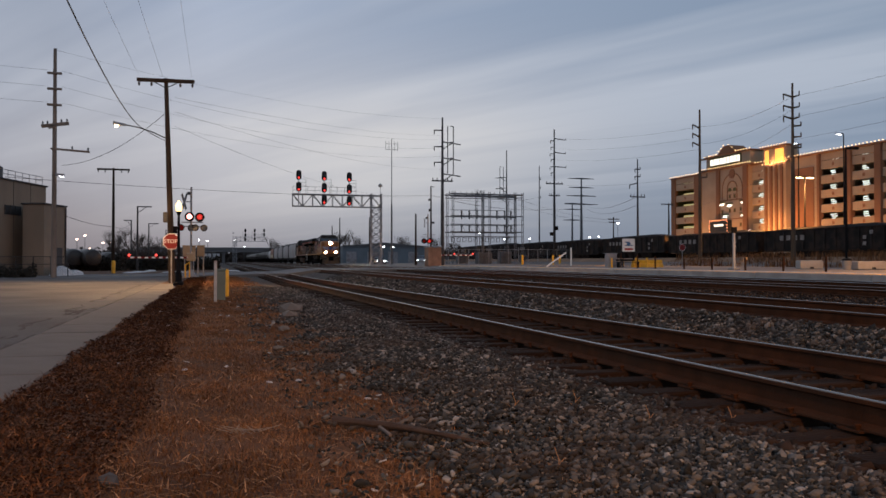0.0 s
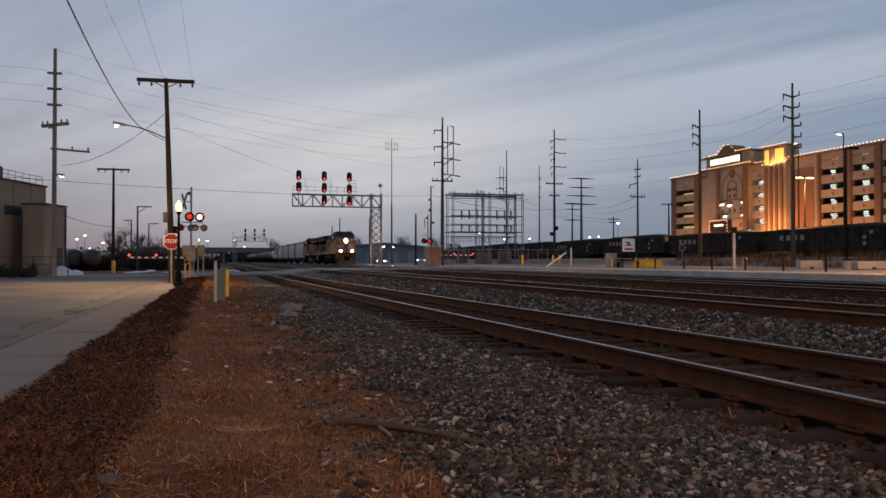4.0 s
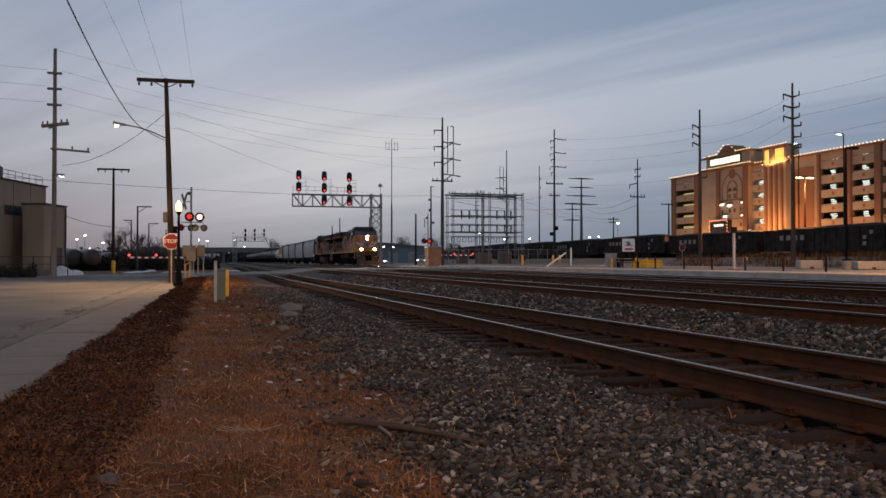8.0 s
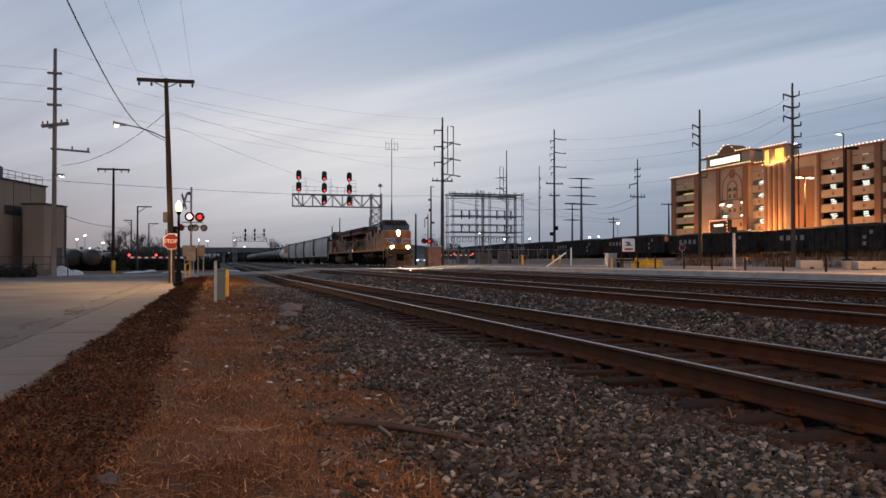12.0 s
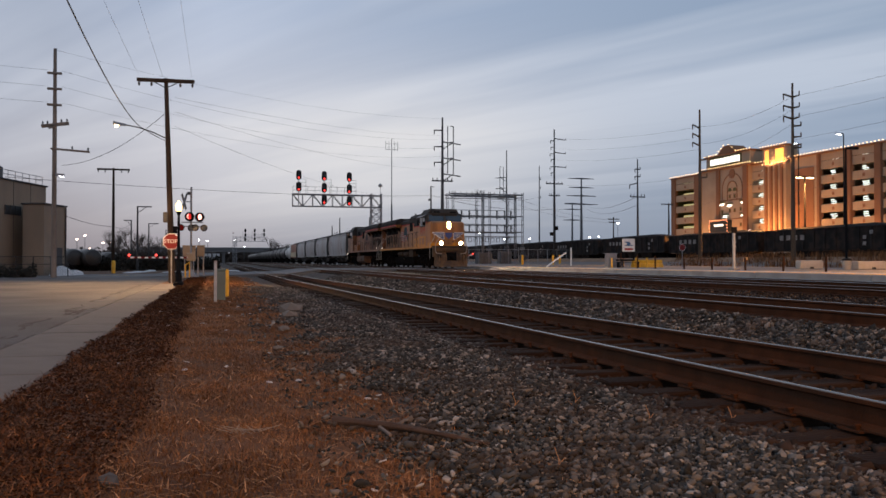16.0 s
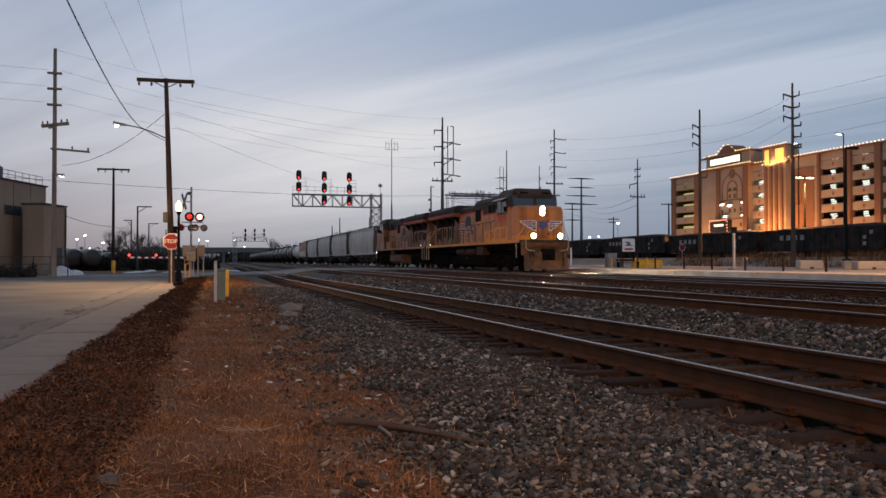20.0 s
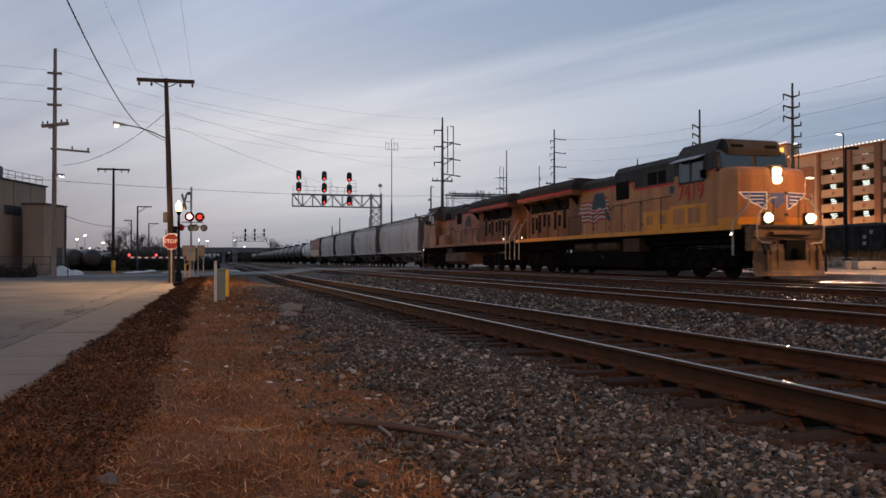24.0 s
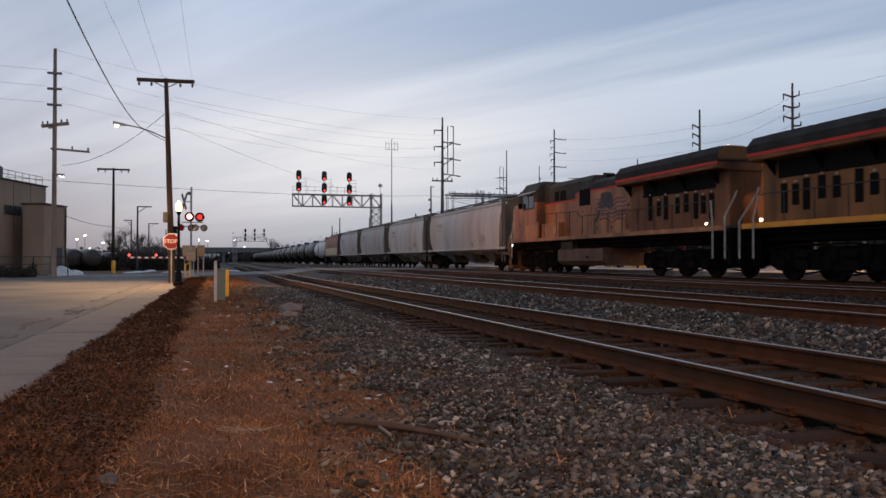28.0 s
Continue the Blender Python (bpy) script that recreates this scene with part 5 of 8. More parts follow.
def mast_row():
    m = mast(25.93, 91.4, -0.2, 17.65, "tall dark line mast with switch brackets and a crossarm", 0.25, [(16.1, 1.0, 0, 0), (14.15, 1.0, 0, 0), (12.3, 1.0, 0, 0)], [(10.1, 1.3, 0.16)])
    for z in (14.75, 12.85, 10.95):
        box_bracket(m, -0.2, z, 1)
    m = mast(52.5, 141, 0.1, 21.3, "tall line mast with switch brackets", 0.2)
    for z in (16.3, 14.3, 12.4):
        box_bracket(m, 0.1, z, -1, 0.5)
    mast(57.0, 129.3, 0.1, 23.6, "very tall line mast with many short brackets", 0.26, [(22.0, 0, 2.2, -0.2), (21.6, 0.7, 0, 0), (20.5, 0.6, 0, 0), (19.3, 0.8, 0, 0), (19.6, 0, 2.1, -0.2), (18.3, 0.6, 0, 0), (17.1, 0.8, 2.2, -0.1), (16.0, 0.6, 0, 0)], [(14.1, 1.6, 0.18), (12.0, 1.0, 0.16)])
    mast(58.4, 139.4, 0.1, 18.5, "bare dark pole beside the substation", 0.16, [(15.9, 0, 0.3, 0), (14.2, 0, 0.3, 0), (12.4, 0, 0.3, 0)])
    mast(55.8, 98.5, 0.15, 14.6, "dark line pole with a wide crossarm", 0.18, [(13.2, 0.4, 0.4, 0), (12.2, 0.4, 0.4, 0), (11.3, 1.2, 0, -0.3)], [(9.4, 1.15, 0.14)])
    mast(47.49, 71.32, 0.85, 16.03, "tall line mast with slanted short arms", 0.2, [(14.23, 0.0, 0.0, 0.0), (14.15, 0.82, 0.0, 0.33), (13.25, 0.82, 0.0, 0.33), (12.35, 0.82, 0.0, 0.33), (10.89, 0.0, 0.82, 0.08), (9.74, 0.0, 0.82, 0.08), (9.09, 0.0, 0.82, 0.08)], material="line_wood")
    mast(46.90, 56.95, 0.85, 15.64, "tall line mast with slanted arms on both sides", 0.19, [(14.46, 0.89, 0.68, 0.21), (13.53, 0.89, 0.68, 0.17), (12.6, 0.89, 0.68, 0.21), (12.01, 0.0, 0.84, 0.08), (11.08, 0.0, 0.84, 0.08), (10.15, 0.0, 0.84, 0.08)], material="line_wood")
    for x, y, base, top, r in ((27.8, 148, 0.0, 8.8, 0.13), (28.4, 150, 0.0, 7.2, 0.11), (24.1, 97.1, -0.1, 6.5, 0.16), (24.8, 165, 0, 9.5, 0.16), (24.2, 172, 0, 8.2, 0.16)):
        utility_pole(x, y, base, top, "short bare dark pole beside the tracks", (), r)
    t = utility_pole(31.1, 115.9, 0.0, 11.8, "dark pole with small fittings along its top", [(11.7, 0.2, 0.45, 0, 0, 0.1)], 0.17)
    part("fitting", Shape().box(-0.35, -0.1, -0.1, 0.1, 8.0, 8.4).box(0.1, 0.5, -0.1, 0.1, 6.2, 6.5).box(-0.4, -0.1, -0.1, 0.1, 9.6, 9.9), "dark_steel", t)
    utility_pole(95.6, 180.7, 0.1, 11.6, "far utility pole with two crossarms", [(11.0, 1.5, 1.5, 0, 0, 0.2), (10.2, 1.3, 1.3, 0, 0, 0.2)], 0.22)
    utility_pole(80, 130, 0.1, 11.2, "far dark pole beside the parking garage", [(11.0, 1.6, 0.8, 0, 0, 0.16)], 0.2)
    # lattice-armed transmission towers far behind
    for x, y, top, arms, r in ((114.3, 237.8, 27.5, ((27.2, 4.6), (24.3, 4.3), (21.6, 5.2), (18.9, 5.8)), 0.36), (128.6, 275.3, 22.4, ((22.0, 3.2), (19.8, 3.4), (15.8, 3.6)), 0.32)):
        t = thing("transmission_tower", pose(x, y, 0), "far steel transmission pole with wide arms", "transmission tower", "transmission towers")
        part("shaft", Shape().tube((0, 0, 0), (0, 0, top), r * 1.6, r * 0.6, 10), "tower_steel", t, "", True)
        for z, half in arms:
            part("arm", Shape().loft([[(-half, -0.08, z), (-half, 0.08, z), (-half, 0.08, z + 0.16), (-half, -0.08, z + 0.16)], [(0, -0.2, z - 0.1), (0, 0.2, z - 0.1), (0, 0.2, z + 0.35), (0, -0.2, z + 0.35)], [(half, -0.08, z), (half, 0.08, z), (half, 0.08, z + 0.16), (half, -0.08, z + 0.16)]]), "tower_steel", t)
    # thin radio mast with a ring of aerials
    t = thing("radio_mast", pose(26.5, 122.4, -0.1), "thin radio mast with a cluster of aerials", "radio mast")
    part("pole", Shape().tube((0, 0, 0), (0, 0, 9.5), 0.16, 0.13).tube((0, 0, 9.5), (0, 0, 19.8), 0.075, 0.05), "tower_steel", t)
    for z, q, r in ((18.1, 1.0, 0.03), (19.0, 0.9, 0.02)):
        part("spreader", Shape().line([(-q, 0, z), (q, 0, z)], r), "tower_steel", t)
    for q in (-0.95, -0.45, 0.45, 0.95):
        part("aerial", Shape().line([(q, 0, 17.9), (q, 0, 19.4)], 0.03), "tower_steel", t)


pole_line()
mast_row()


def wire(p, q, sag, r, name="power_cable", material="cable", n=14, label="thin dark overhead power cable"):
    pts = []
    for k in range(n + 1):
        f = k / n
        pts.append((p[0] + (q[0] - p[0]) * f, p[1] + (q[1] - p[1]) * f, p[2] + (q[2] - p[2]) * f - 4 * sag * f * (1 - f)))
    return tagged(part(name, Shape().line(pts, r, 4), material), label, "cable", "overhead cables")


def wires():
    # heavy service cable down to the street lamp
    wire((-3.5, 39.9, 7.0), (-2.4, -14, 9.6), 1.9, 0.018, label="thick black service cable to the street lamp", n=26)
    wire((-3.5, 39.9, 7.0), (-2.36, 40.95, 6.45), 0.05, 0.018, label="black service cable looped to the pole", n=6)
    for dx in (-1.25, -0.15, 1.2):
        wire((-2.32 + dx, 41.1, 9.6), (-2.32 + dx, -14, 9.6), 0.5, 0.005, material="thin_cable", n=20, label="thin overhead wire above the sidewalk")
    # from the tall pole to the next ones
    wire((-2.25, 41.2, 7.9), (-9.2, 54.7, 6.6), 0.6, 0.014, label="thin cable between two poles")
    wire((-1.9, 41.2, 7.9), (26.0, 91.4, 11.5), 0.8, 0.007, material="thin_cable", n=20)
    wire((-1.9, 41.2, 7.2), (31.0, 116, 10.6), 1.6, 0.007, material="thin_cable", n=20)
    wire((-1.9, 41.2, 8.6), (26.0, 91.4, 15.5), 0.5, 0.007, material="thin_cable", n=20)
    for z, d in ((12.4, 0.4), (11.4, 0.4), (10.4, 0.4)):
        wire((-9.65 + d, 54.6, z + 0.1), (25.9, 91.4, z + 2.6), 1.2, 0.008, material="thin_cable", n=20)
        wire((-9.65 - d, 54.6, z + 0.1), (-30, 44, z + 0.2), 0.4, 0.008, material="thin_cable")
    wire((-9.65, 54.6, 13.8), (26, 91.4, 17.5), 1.0, 0.007, material="thin_cable", n=20)
    # long low line that runs behind the signals
    wire((-14.4, 63.4, 6.6), (31.1, 115.9, 10.4), 0.5, 0.022, n=30, label="long dark cable across the tracks")
    wire((31.1, 115.9, 10.4), (58.4, 139, 12.5), 0.9, 0.026, n=16)
    wire((-8.5, 75, 3.6), (-11, 66.3, 4.1), 0.2, 0.02)
    wire((-8.5, 75, 3.6), (-9.2, 98, 4.9), 0.3, 0.02)
    # along the masts beside the far tracks
    rows = ((57, 129.3, 22), (47.5, 71.3, 14.3), (46.9, 57.0, 14.5), (47.3, 17, 14.9))
    for dz in (0, -1.1, -2.3, -5):
        for (a, b, c), (d, e, g) in zip(rows, rows[1:]):
            wire((a, b, c + dz * 1.6), (d, e, g + dz), 0.6, 0.011, material="thin_cable", label="thin wire between line masts")
    for dz in (0, -1.2):
        wire((55.8, 98.5, 9.5 + dz), (114, 237, 20 + dz), 2.0, 0.03, material="thin_cable", n=16)
        wire((52.5, 141, 13 + dz), (95.6, 180.7, 10.8 + dz * 0.5), 1.0, 0.025, material="thin_cable")
    for x in (44.5, 46.5):
        wire((36.5, 124, 10.4), (x + 12, 128, 9.6), 0.7, 0.02, material="thin_cable")


wires()


# ---- railway signals ----
def signal_head(parent, x, y, z):
    """A tall black oval target with a hood and one red lens."""
    prof = []
    for k in range(20):
        a = 6.2832 * k / 20
        prof.append((x + 0.36 * math.cos(a), z + (0.36 * math.sin(a) + (0.30 if math.sin(a) > 0 else -0.30))))
    h = part("signal_head", Shape().prism(prof, y - 0.03, y + 0.03), "signal_black", parent, "black oval signal target")
    for dz, lit in ((0.38, False), (0.0, False), (-0.38, True)):
        s = Shape()
        for k in range(8):
            a, b = math.radians(-10 + 200 * k / 8), math.radians(-10 + 200 * (k + 1) / 8)
            s.add([(x + 0.17 * math.cos(a), y - 0.03, z + dz + 0.17 * math.sin(a)), (x + 0.17 * math.cos(b), y - 0.03, z + dz + 0.17 * math.sin(b)),
                   (x + 0.17 * math.cos(b), y - 0.40, z + dz + 0.16 * math.sin(b)), (x + 0.17 * math.cos(a), y - 0.40, z + dz + 0.16 * math.sin(a))], [(0, 1, 2, 3)])
        part("hood", s, "signal_black", h)
        part("lens", Shape().spin([(0.12, -0.06), (0.12, -0.035)], 14, (x, y, z + dz), "y"), "signal_red_glow" if lit else "cab_glass", h, "lit red lens" if lit else "dark lens")
    part("back_box", Shape().box(x - 0.22, x + 0.22, y + 0.03, y + 0.3, z - 0.55, z + 0.55, c=0.03), "signal_black", h)


def truss(s, x0, x1, y, z0, z1, bays, depth=0.75, r=0.05):
    for yy in (y - depth / 2, y + depth / 2):
        for z in (z0, z1):
            s.box(x0, x1, yy - 0.06, yy + 0.06, z - 0.07, z + 0.07)
        for k in range(bays + 1):
            x = x0 + (x1 - x0) * k / bays
            s.box(x - 0.04, x + 0.04, yy - 0.04, yy + 0.04, z0, z1)
            if k < bays:
                xn = x0 + (x1 - x0) * (k + 1) / bays
                s.tube((x, yy, z0 if k % 2 else z1), (xn, yy, z1 if k % 2 else z0), r, n=5)
    for k in range(bays + 1):
        x = x0 + (x1 - x0) * k / bays
        for z in (z0, z1):
            s.tube((x, y - depth / 2, z), (x, y + depth / 2, z), r, n=5)


def gantry():
    t = thing("signal_gantry", pose(0, 0, 0), "galvanised cantilever signal bridge with red signals", "signal gantry", "signal gantries")
    Y, Z0, Z1 = 110.0, 8.05, 9.65
    s = Shape()
    truss(s, 10.1, 22.3, Y, Z0, Z1, 9)
    part("arm", s, "galvanised", t, "lattice arm over the tracks")
    s = Shape()
    for x in (20.9, 22.3):
        for y in (Y - 0.45, Y + 0.45):
            s.box(x - 0.07, x + 0.07, y - 0.07, y + 0.07, -0.2, Z1 + 0.3)
    for k in range(9):
        za, zb = 0.2 + k * 0.92, 0.2 + (k + 1) * 0.92
        for y in (Y - 0.45, Y + 0.45):
            s.line([(20.9, y, za), (22.3, y, zb)], 0.04).line([(22.3, y, za), (20.9, y, zb)], 0.04)
        for x in (20.9, 22.3):
            s.line([(x, Y - 0.45, za), (x, Y + 0.45, zb)], 0.04)
        s.line([(20.9, Y - 0.45, za), (22.3, Y - 0.45, za)], 0.04)
    part("tower", s, "galvanised", t, "lattice support tower")
    part("footing", Shape().box(20.4, 22.8, Y - 0.9, Y + 0.9, -0.5, 0.1, c=0.04), "pale_concrete", t)
    s = Shape()
    for x in [10.1 + 1.0 * k for k in range(9)]:
        s.line([(x, Y - 0.4, Z1), (x, Y - 0.4, Z1 + 1.05)], 0.025)
    s.line([(10.1, Y - 0.4, Z1 + 1.05), (18.8, Y - 0.4, Z1 + 1.05)], 0.025).line([(10.1, Y - 0.4, Z1 + 0.55), (18.8, Y - 0.4, Z1 + 0.55)], 0.025)
    part("walkway_rail", s, "galvanised", t)
    part("walkway", Shape().box(10.1, 22.0, Y - 0.42, Y + 0.42, Z1 + 0.07, Z1 + 0.11), "galvanised", t)
    for x, rows in ((10.88, (12.25, 10.65)), (14.32, (12.2, 10.6, 8.95)), (17.75, (12.15, 10.5, 8.85))):
        part("signal_mast", Shape().tube((x, Y - 0.35, 8.2), (x, Y - 0.35, rows[0] + 0.3), 0.06), "galvanised", t)
        cage = Shape()
        for z in (10.9, 11.3, 11.75):
            cage.line([(x + 0.1, Y - 0.1, z), (x + 1.0, Y - 0.1, z)], 0.025)
        cage.line([(x + 1.0, Y - 0.1, 9.7), (x + 1.0, Y - 0.1, 11.75)], 0.025)
        part("cage", cage, "galvanised", t)
        for z in rows:
            signal_head(t, x, Y - 0.55, z)
    part("aerial", Shape().spin([(0.05, 10.9), (0.28, 11.0), (0.3, 11.2), (0.1, 11.4)], 12, (22.2, Y, 0)).line([(22.2, Y, 9.9), (22.2, Y, 11.0)], 0.03), "galvanised", t)
    far = copy_thing(t, pose(28.8, 420, -0.1, 0, 0, 180))
    tagged(far, "far cantilever signal bridge seen down the line")


gantry()


FLASHERS = []           # lenses of the crossing lamps that flash in turn


def flasher(parent, x, y, z, material, half=0.3):
    """A round crossing lamp with its black disc and hood."""
    b = part("flasher", Shape().spin([(half, -0.02), (half, 0.02)], 20, (x, y, z), "y").spin([(0.16, 0.02), (0.12, 0.2)], 12, (x, y, z), "y"), "signal_black", parent, "black crossing lamp disc")
    if material == "two_faced":
        # a turning lens, bright on one face and dull on the other
        lens = part("lens", Shape().spin([(0.10, -0.055), (0.165, -0.03), (0.17, 0.0), (0.165, 0.03), (0.10, 0.055)], 18, (0, 0, 0), "y"), "red_lens_bright", b, "red crossing lamp lens, flashing", at=pose(x, y - 0.2, z))
        lens.data.materials.append(MATS["red_lens_lit"])
        for p in lens.data.polygons:
            p.material_index = 1 if p.center.y > 0 else 0
        FLASHERS.append(lens)
    else:
        part("lens", Shape().spin([(0.16, -0.07), (0.17, -0.02)], 18, (x, y, z), "y"), material, b, "red crossing lamp lens")
    s = Shape()
    for k in range(9):
        a, c = math.radians(-5 + 190 * k / 9), math.radians(-5 + 190 * (k + 1) / 9)
        s.add([(x + 0.18 * math.cos(q), y - d, z + 0.18 * math.sin(q)) for q, d in ((a, 0.02), (c, 0.02), (c, 0.3), (a, 0.3))], [(0, 1, 2, 3)])
    part("hood", s, "signal_black", b)


def crossbuck(parent, x, y, z, half=0.6, material="sign_white"):
    buck = part("crossbuck", Shape().tube((x + 0.1, y, z), (0, 0, z), 0.03), "galvanised", parent, "crossbuck bracket")
    for turn in (58, -58):
        m = pose(x, y, z, 0, 0, 66) @ pose(0, 0.014 if turn > 0 else -0.014, 0, 0, turn, 0)
        part("board", Shape().box(-half, half, -0.012, 0.012, -0.11, 0.11, m=m), material, buck, "white crossed board")


def crossing_signal(x, y, base, label, gate, lenses, back, buck=True):
    """Mast with flashers on both faces, crossbuck, bell, gate machine and lowered striped arm."""
    t = thing("crossing_signal", pose(x, y, base), label, "crossing signal", "crossing signals")
    part("mast", Shape().tube((0, 0, 0), (0, 0, 5.7), 0.065, n=12), "galvanised", t, "", True)
    part("base", Shape().loft([[(-0.3, -0.3, 0), (0.3, -0.3, 0), (0.3, 0.3, 0), (-0.3, 0.3, 0)], [(-0.12, -0.12, 0.45), (0.12, -0.12, 0.45), (0.12, 0.12, 0.45), (-0.12, 0.12, 0.45)]]), "galvanised", t)
    part("foundation", Shape().box(-0.5, 0.5, -0.5, 0.5, -0.4, 0.05, c=0.03), "pale_concrete", t)
    part("lamp_bar", Shape().line([(-0.6, -0.1, 3.45), (0.75, -0.1, 3.45)], 0.035).line([(-0.8, 0.1, 3.2), (0.75, 0.1, 3.2)], 0.035), "galvanised", t)
    for (lx, lz), m in lenses:
        flasher(t, lx, -0.16, lz, m)
    for k, (lx, lz) in enumerate(back):
        flasher(t, lx, 0.0, lz, "cab_glass" if k else "red_lens_dim", 0.22)
    if buck:
        crossbuck(t, -0.42, -0.1, 4.75, 0.55, "galvanised")
    part("bell", Shape().spin([(0.14, 5.2), (0.14, 5.3), (0.06, 5.4)], 12, (-0.15, 0, 0)), "dark_steel", t)
    part("gate_machine", Shape().box(-0.28, 0.28, -0.3, 0.3, 0.98, 1.5, c=0.04), "box_beige", t, "beige gate machine box")
    # lowered gate arm with stripes and small lamps
    n, length = 9, gate
    d = 1 if length > 0 else -1
    arm = part("gate_arm", Shape().box(*sorted((0.2 * d, length)), -0.42, -0.38, 1.16, 1.26), "sign_white", t, "white gate arm")
    for k in range(n):
        a = length * (k + 0.55) / n
        part("stripe", Shape().box(*sorted((a, a + abs(length) / n * 0.5 * d)), -0.426, -0.374, 1.155, 1.265), "stop_red", arm)
    for f in (0.97, 0.55, 0.2):
        part("gate_lamp", Shape().spin([(0.06, -0.5), (0.07, -0.42)], 12, (length * f, 0, 1.36), "y"), "tail_glow", arm, "small lit red lamp")
    return t


crossing_signal(-1.45, 53.4, -0.38, "railway crossing signal with lit red lamps and lowered gate", -3.75,
                (((-0.1, 3.80), "two_faced"), ((0.52, 3.78), "two_faced")), ((-0.62, 3.12), (0.0, 3.1), (0.25, 3.12), (0.78, 3.1)))
crossing_signal(22.5, 85.1, 0.05, "railway crossing signal with glowing red lamps across the tracks", 5.2,
                (((-0.5, 2.75), "red_lens_dim"), ((0.1, 2.75), "red_lens_lit")), ((0.35, 2.8),))


# ---- street furniture by the crossing ----
def stop_sign(x, y, base, z, label, size=0.38, post=True, text=True):
    t = thing("stop_sign", pose(x, y, base), label, "stop sign")
    oct_ = [((size + 0.0) / math.cos(0.3927) * math.cos(0.3927 + 0.7854 * k), z - base + size / math.cos(0.3927) * math.sin(0.3927 + 0.7854 * k)) for k in range(8)]
    inner = [(a * 0.93, z - base + (b - z + base) * 0.93) for a, b in oct_]
    p = part("plate", Shape().prism(oct_, -0.05, -0.046), "sign_white", t, "white border plate")
    part("face", Shape().prism(inner, -0.054, -0.0505), "stop_red", p, "red octagonal face")
    if text:
        letters(t, "STOP", pose(-0.03, -0.057, z - base, 90, 0, 0), size * 0.68, "sign_white", "white letters")
    part("post", Shape().box(-0.03, 0.03, -0.045, 0.0, -0.2, z - base + size, c=0.005), "galvanised", t)
    return t


stop_sign(-2.0, 40.6, -0.43, 1.55, "red octagonal stop sign on a steel post")
stop_sign(39.2, 61.6, 0.1, 1.8, "small far red stop sign in the parking lot", 0.3, text=False)


def globe_lamp(x, y, base):
    t = thing("globe_lamp_post", pose(x, y, base), "black cast lamp post with a glowing acorn globe", "lamp post")
    part("post", Shape().spin([(0.21, 0), (0.21, 0.12), (0.14, 0.2), (0.12, 0.55), (0.065, 0.65), (0.048, 2.9), (0.075, 2.95), (0.10, 3.05)], 14), "signal_black", t, "black fluted post", True)
    part("globe", Shape().spin([(0.09, 3.05), (0.125, 3.14), (0.135, 3.24), (0.115, 3.35), (0.065, 3.44), (0.02, 3.52)], 14), "globe_glow", t, "glowing cream globe", True)
    part("banner_arm", Shape().box(-0.22, -0.06, -0.06, 0.06, 2.15, 2.45, c=0.02), "signal_black", t)
    bpy.data.objects["globe"].visible_shadow = False
    lamp("POINT", "globe_light", pose(x, y, base + 3.27), 1000, STREET, 0.1)
    # a second spot added at the globe as warm fill on the train
    lamp("SPOT", "globe_throw", look((x + 0.2, y, base + 3.3), (18.5, 47, 7.4)), 4800, (1.0, 0.43, 0.13), 0.15, 54)


globe_lamp(-1.43, 34.7, -0.40)


def cabinet(name, x, y, z0, w, d, h, material, label, legs=False, category="cabinet"):
    t = thing(name, pose(x, y, z0), label, category)
    b = part("body", Shape().box(-w / 2, w / 2, -d / 2, d / 2, 1.28 if legs else 0.06, h, c=0.02), material, t)
    part("lid", Shape().box(-w / 2 - 0.03, w / 2 + 0.03, -d / 2 - 0.03, d / 2 + 0.03, h, h + 0.05, c=0.01), material, t)
    part("door", Shape().box(-w / 2 + 0.06, w / 2 - 0.06, -d / 2 - 0.015, -d / 2, (1.34 if legs else 0.12), h - 0.06, c=0.004), material, b)
    if legs:
        for a in (-1, 1):
            part("leg", Shape().box(a * w * 0.35 - 0.04, a * w * 0.35 + 0.04, -0.05, 0.05, 0, 1.28), "galvanised", t)
    else:
        part("plinth", Shape().box(-w / 2 - 0.05, w / 2 + 0.05, -d / 2 - 0.05, d / 2 + 0.05, -0.1, 0.06), "pale_concrete", t)
    return t


def bollard(x, y, base, h, r=0.09, material="safety_yellow", label="yellow painted steel bollard"):
    t = thing("bollard", pose(x, y, base), label, "bollard", "bollards")
    part("post", Shape().spin([(r, -0.1), (r, h - r * 0.6), (r * 0.75, h - r * 0.2), (r * 0.3, h)], 12), material, t, "", True)
    return t


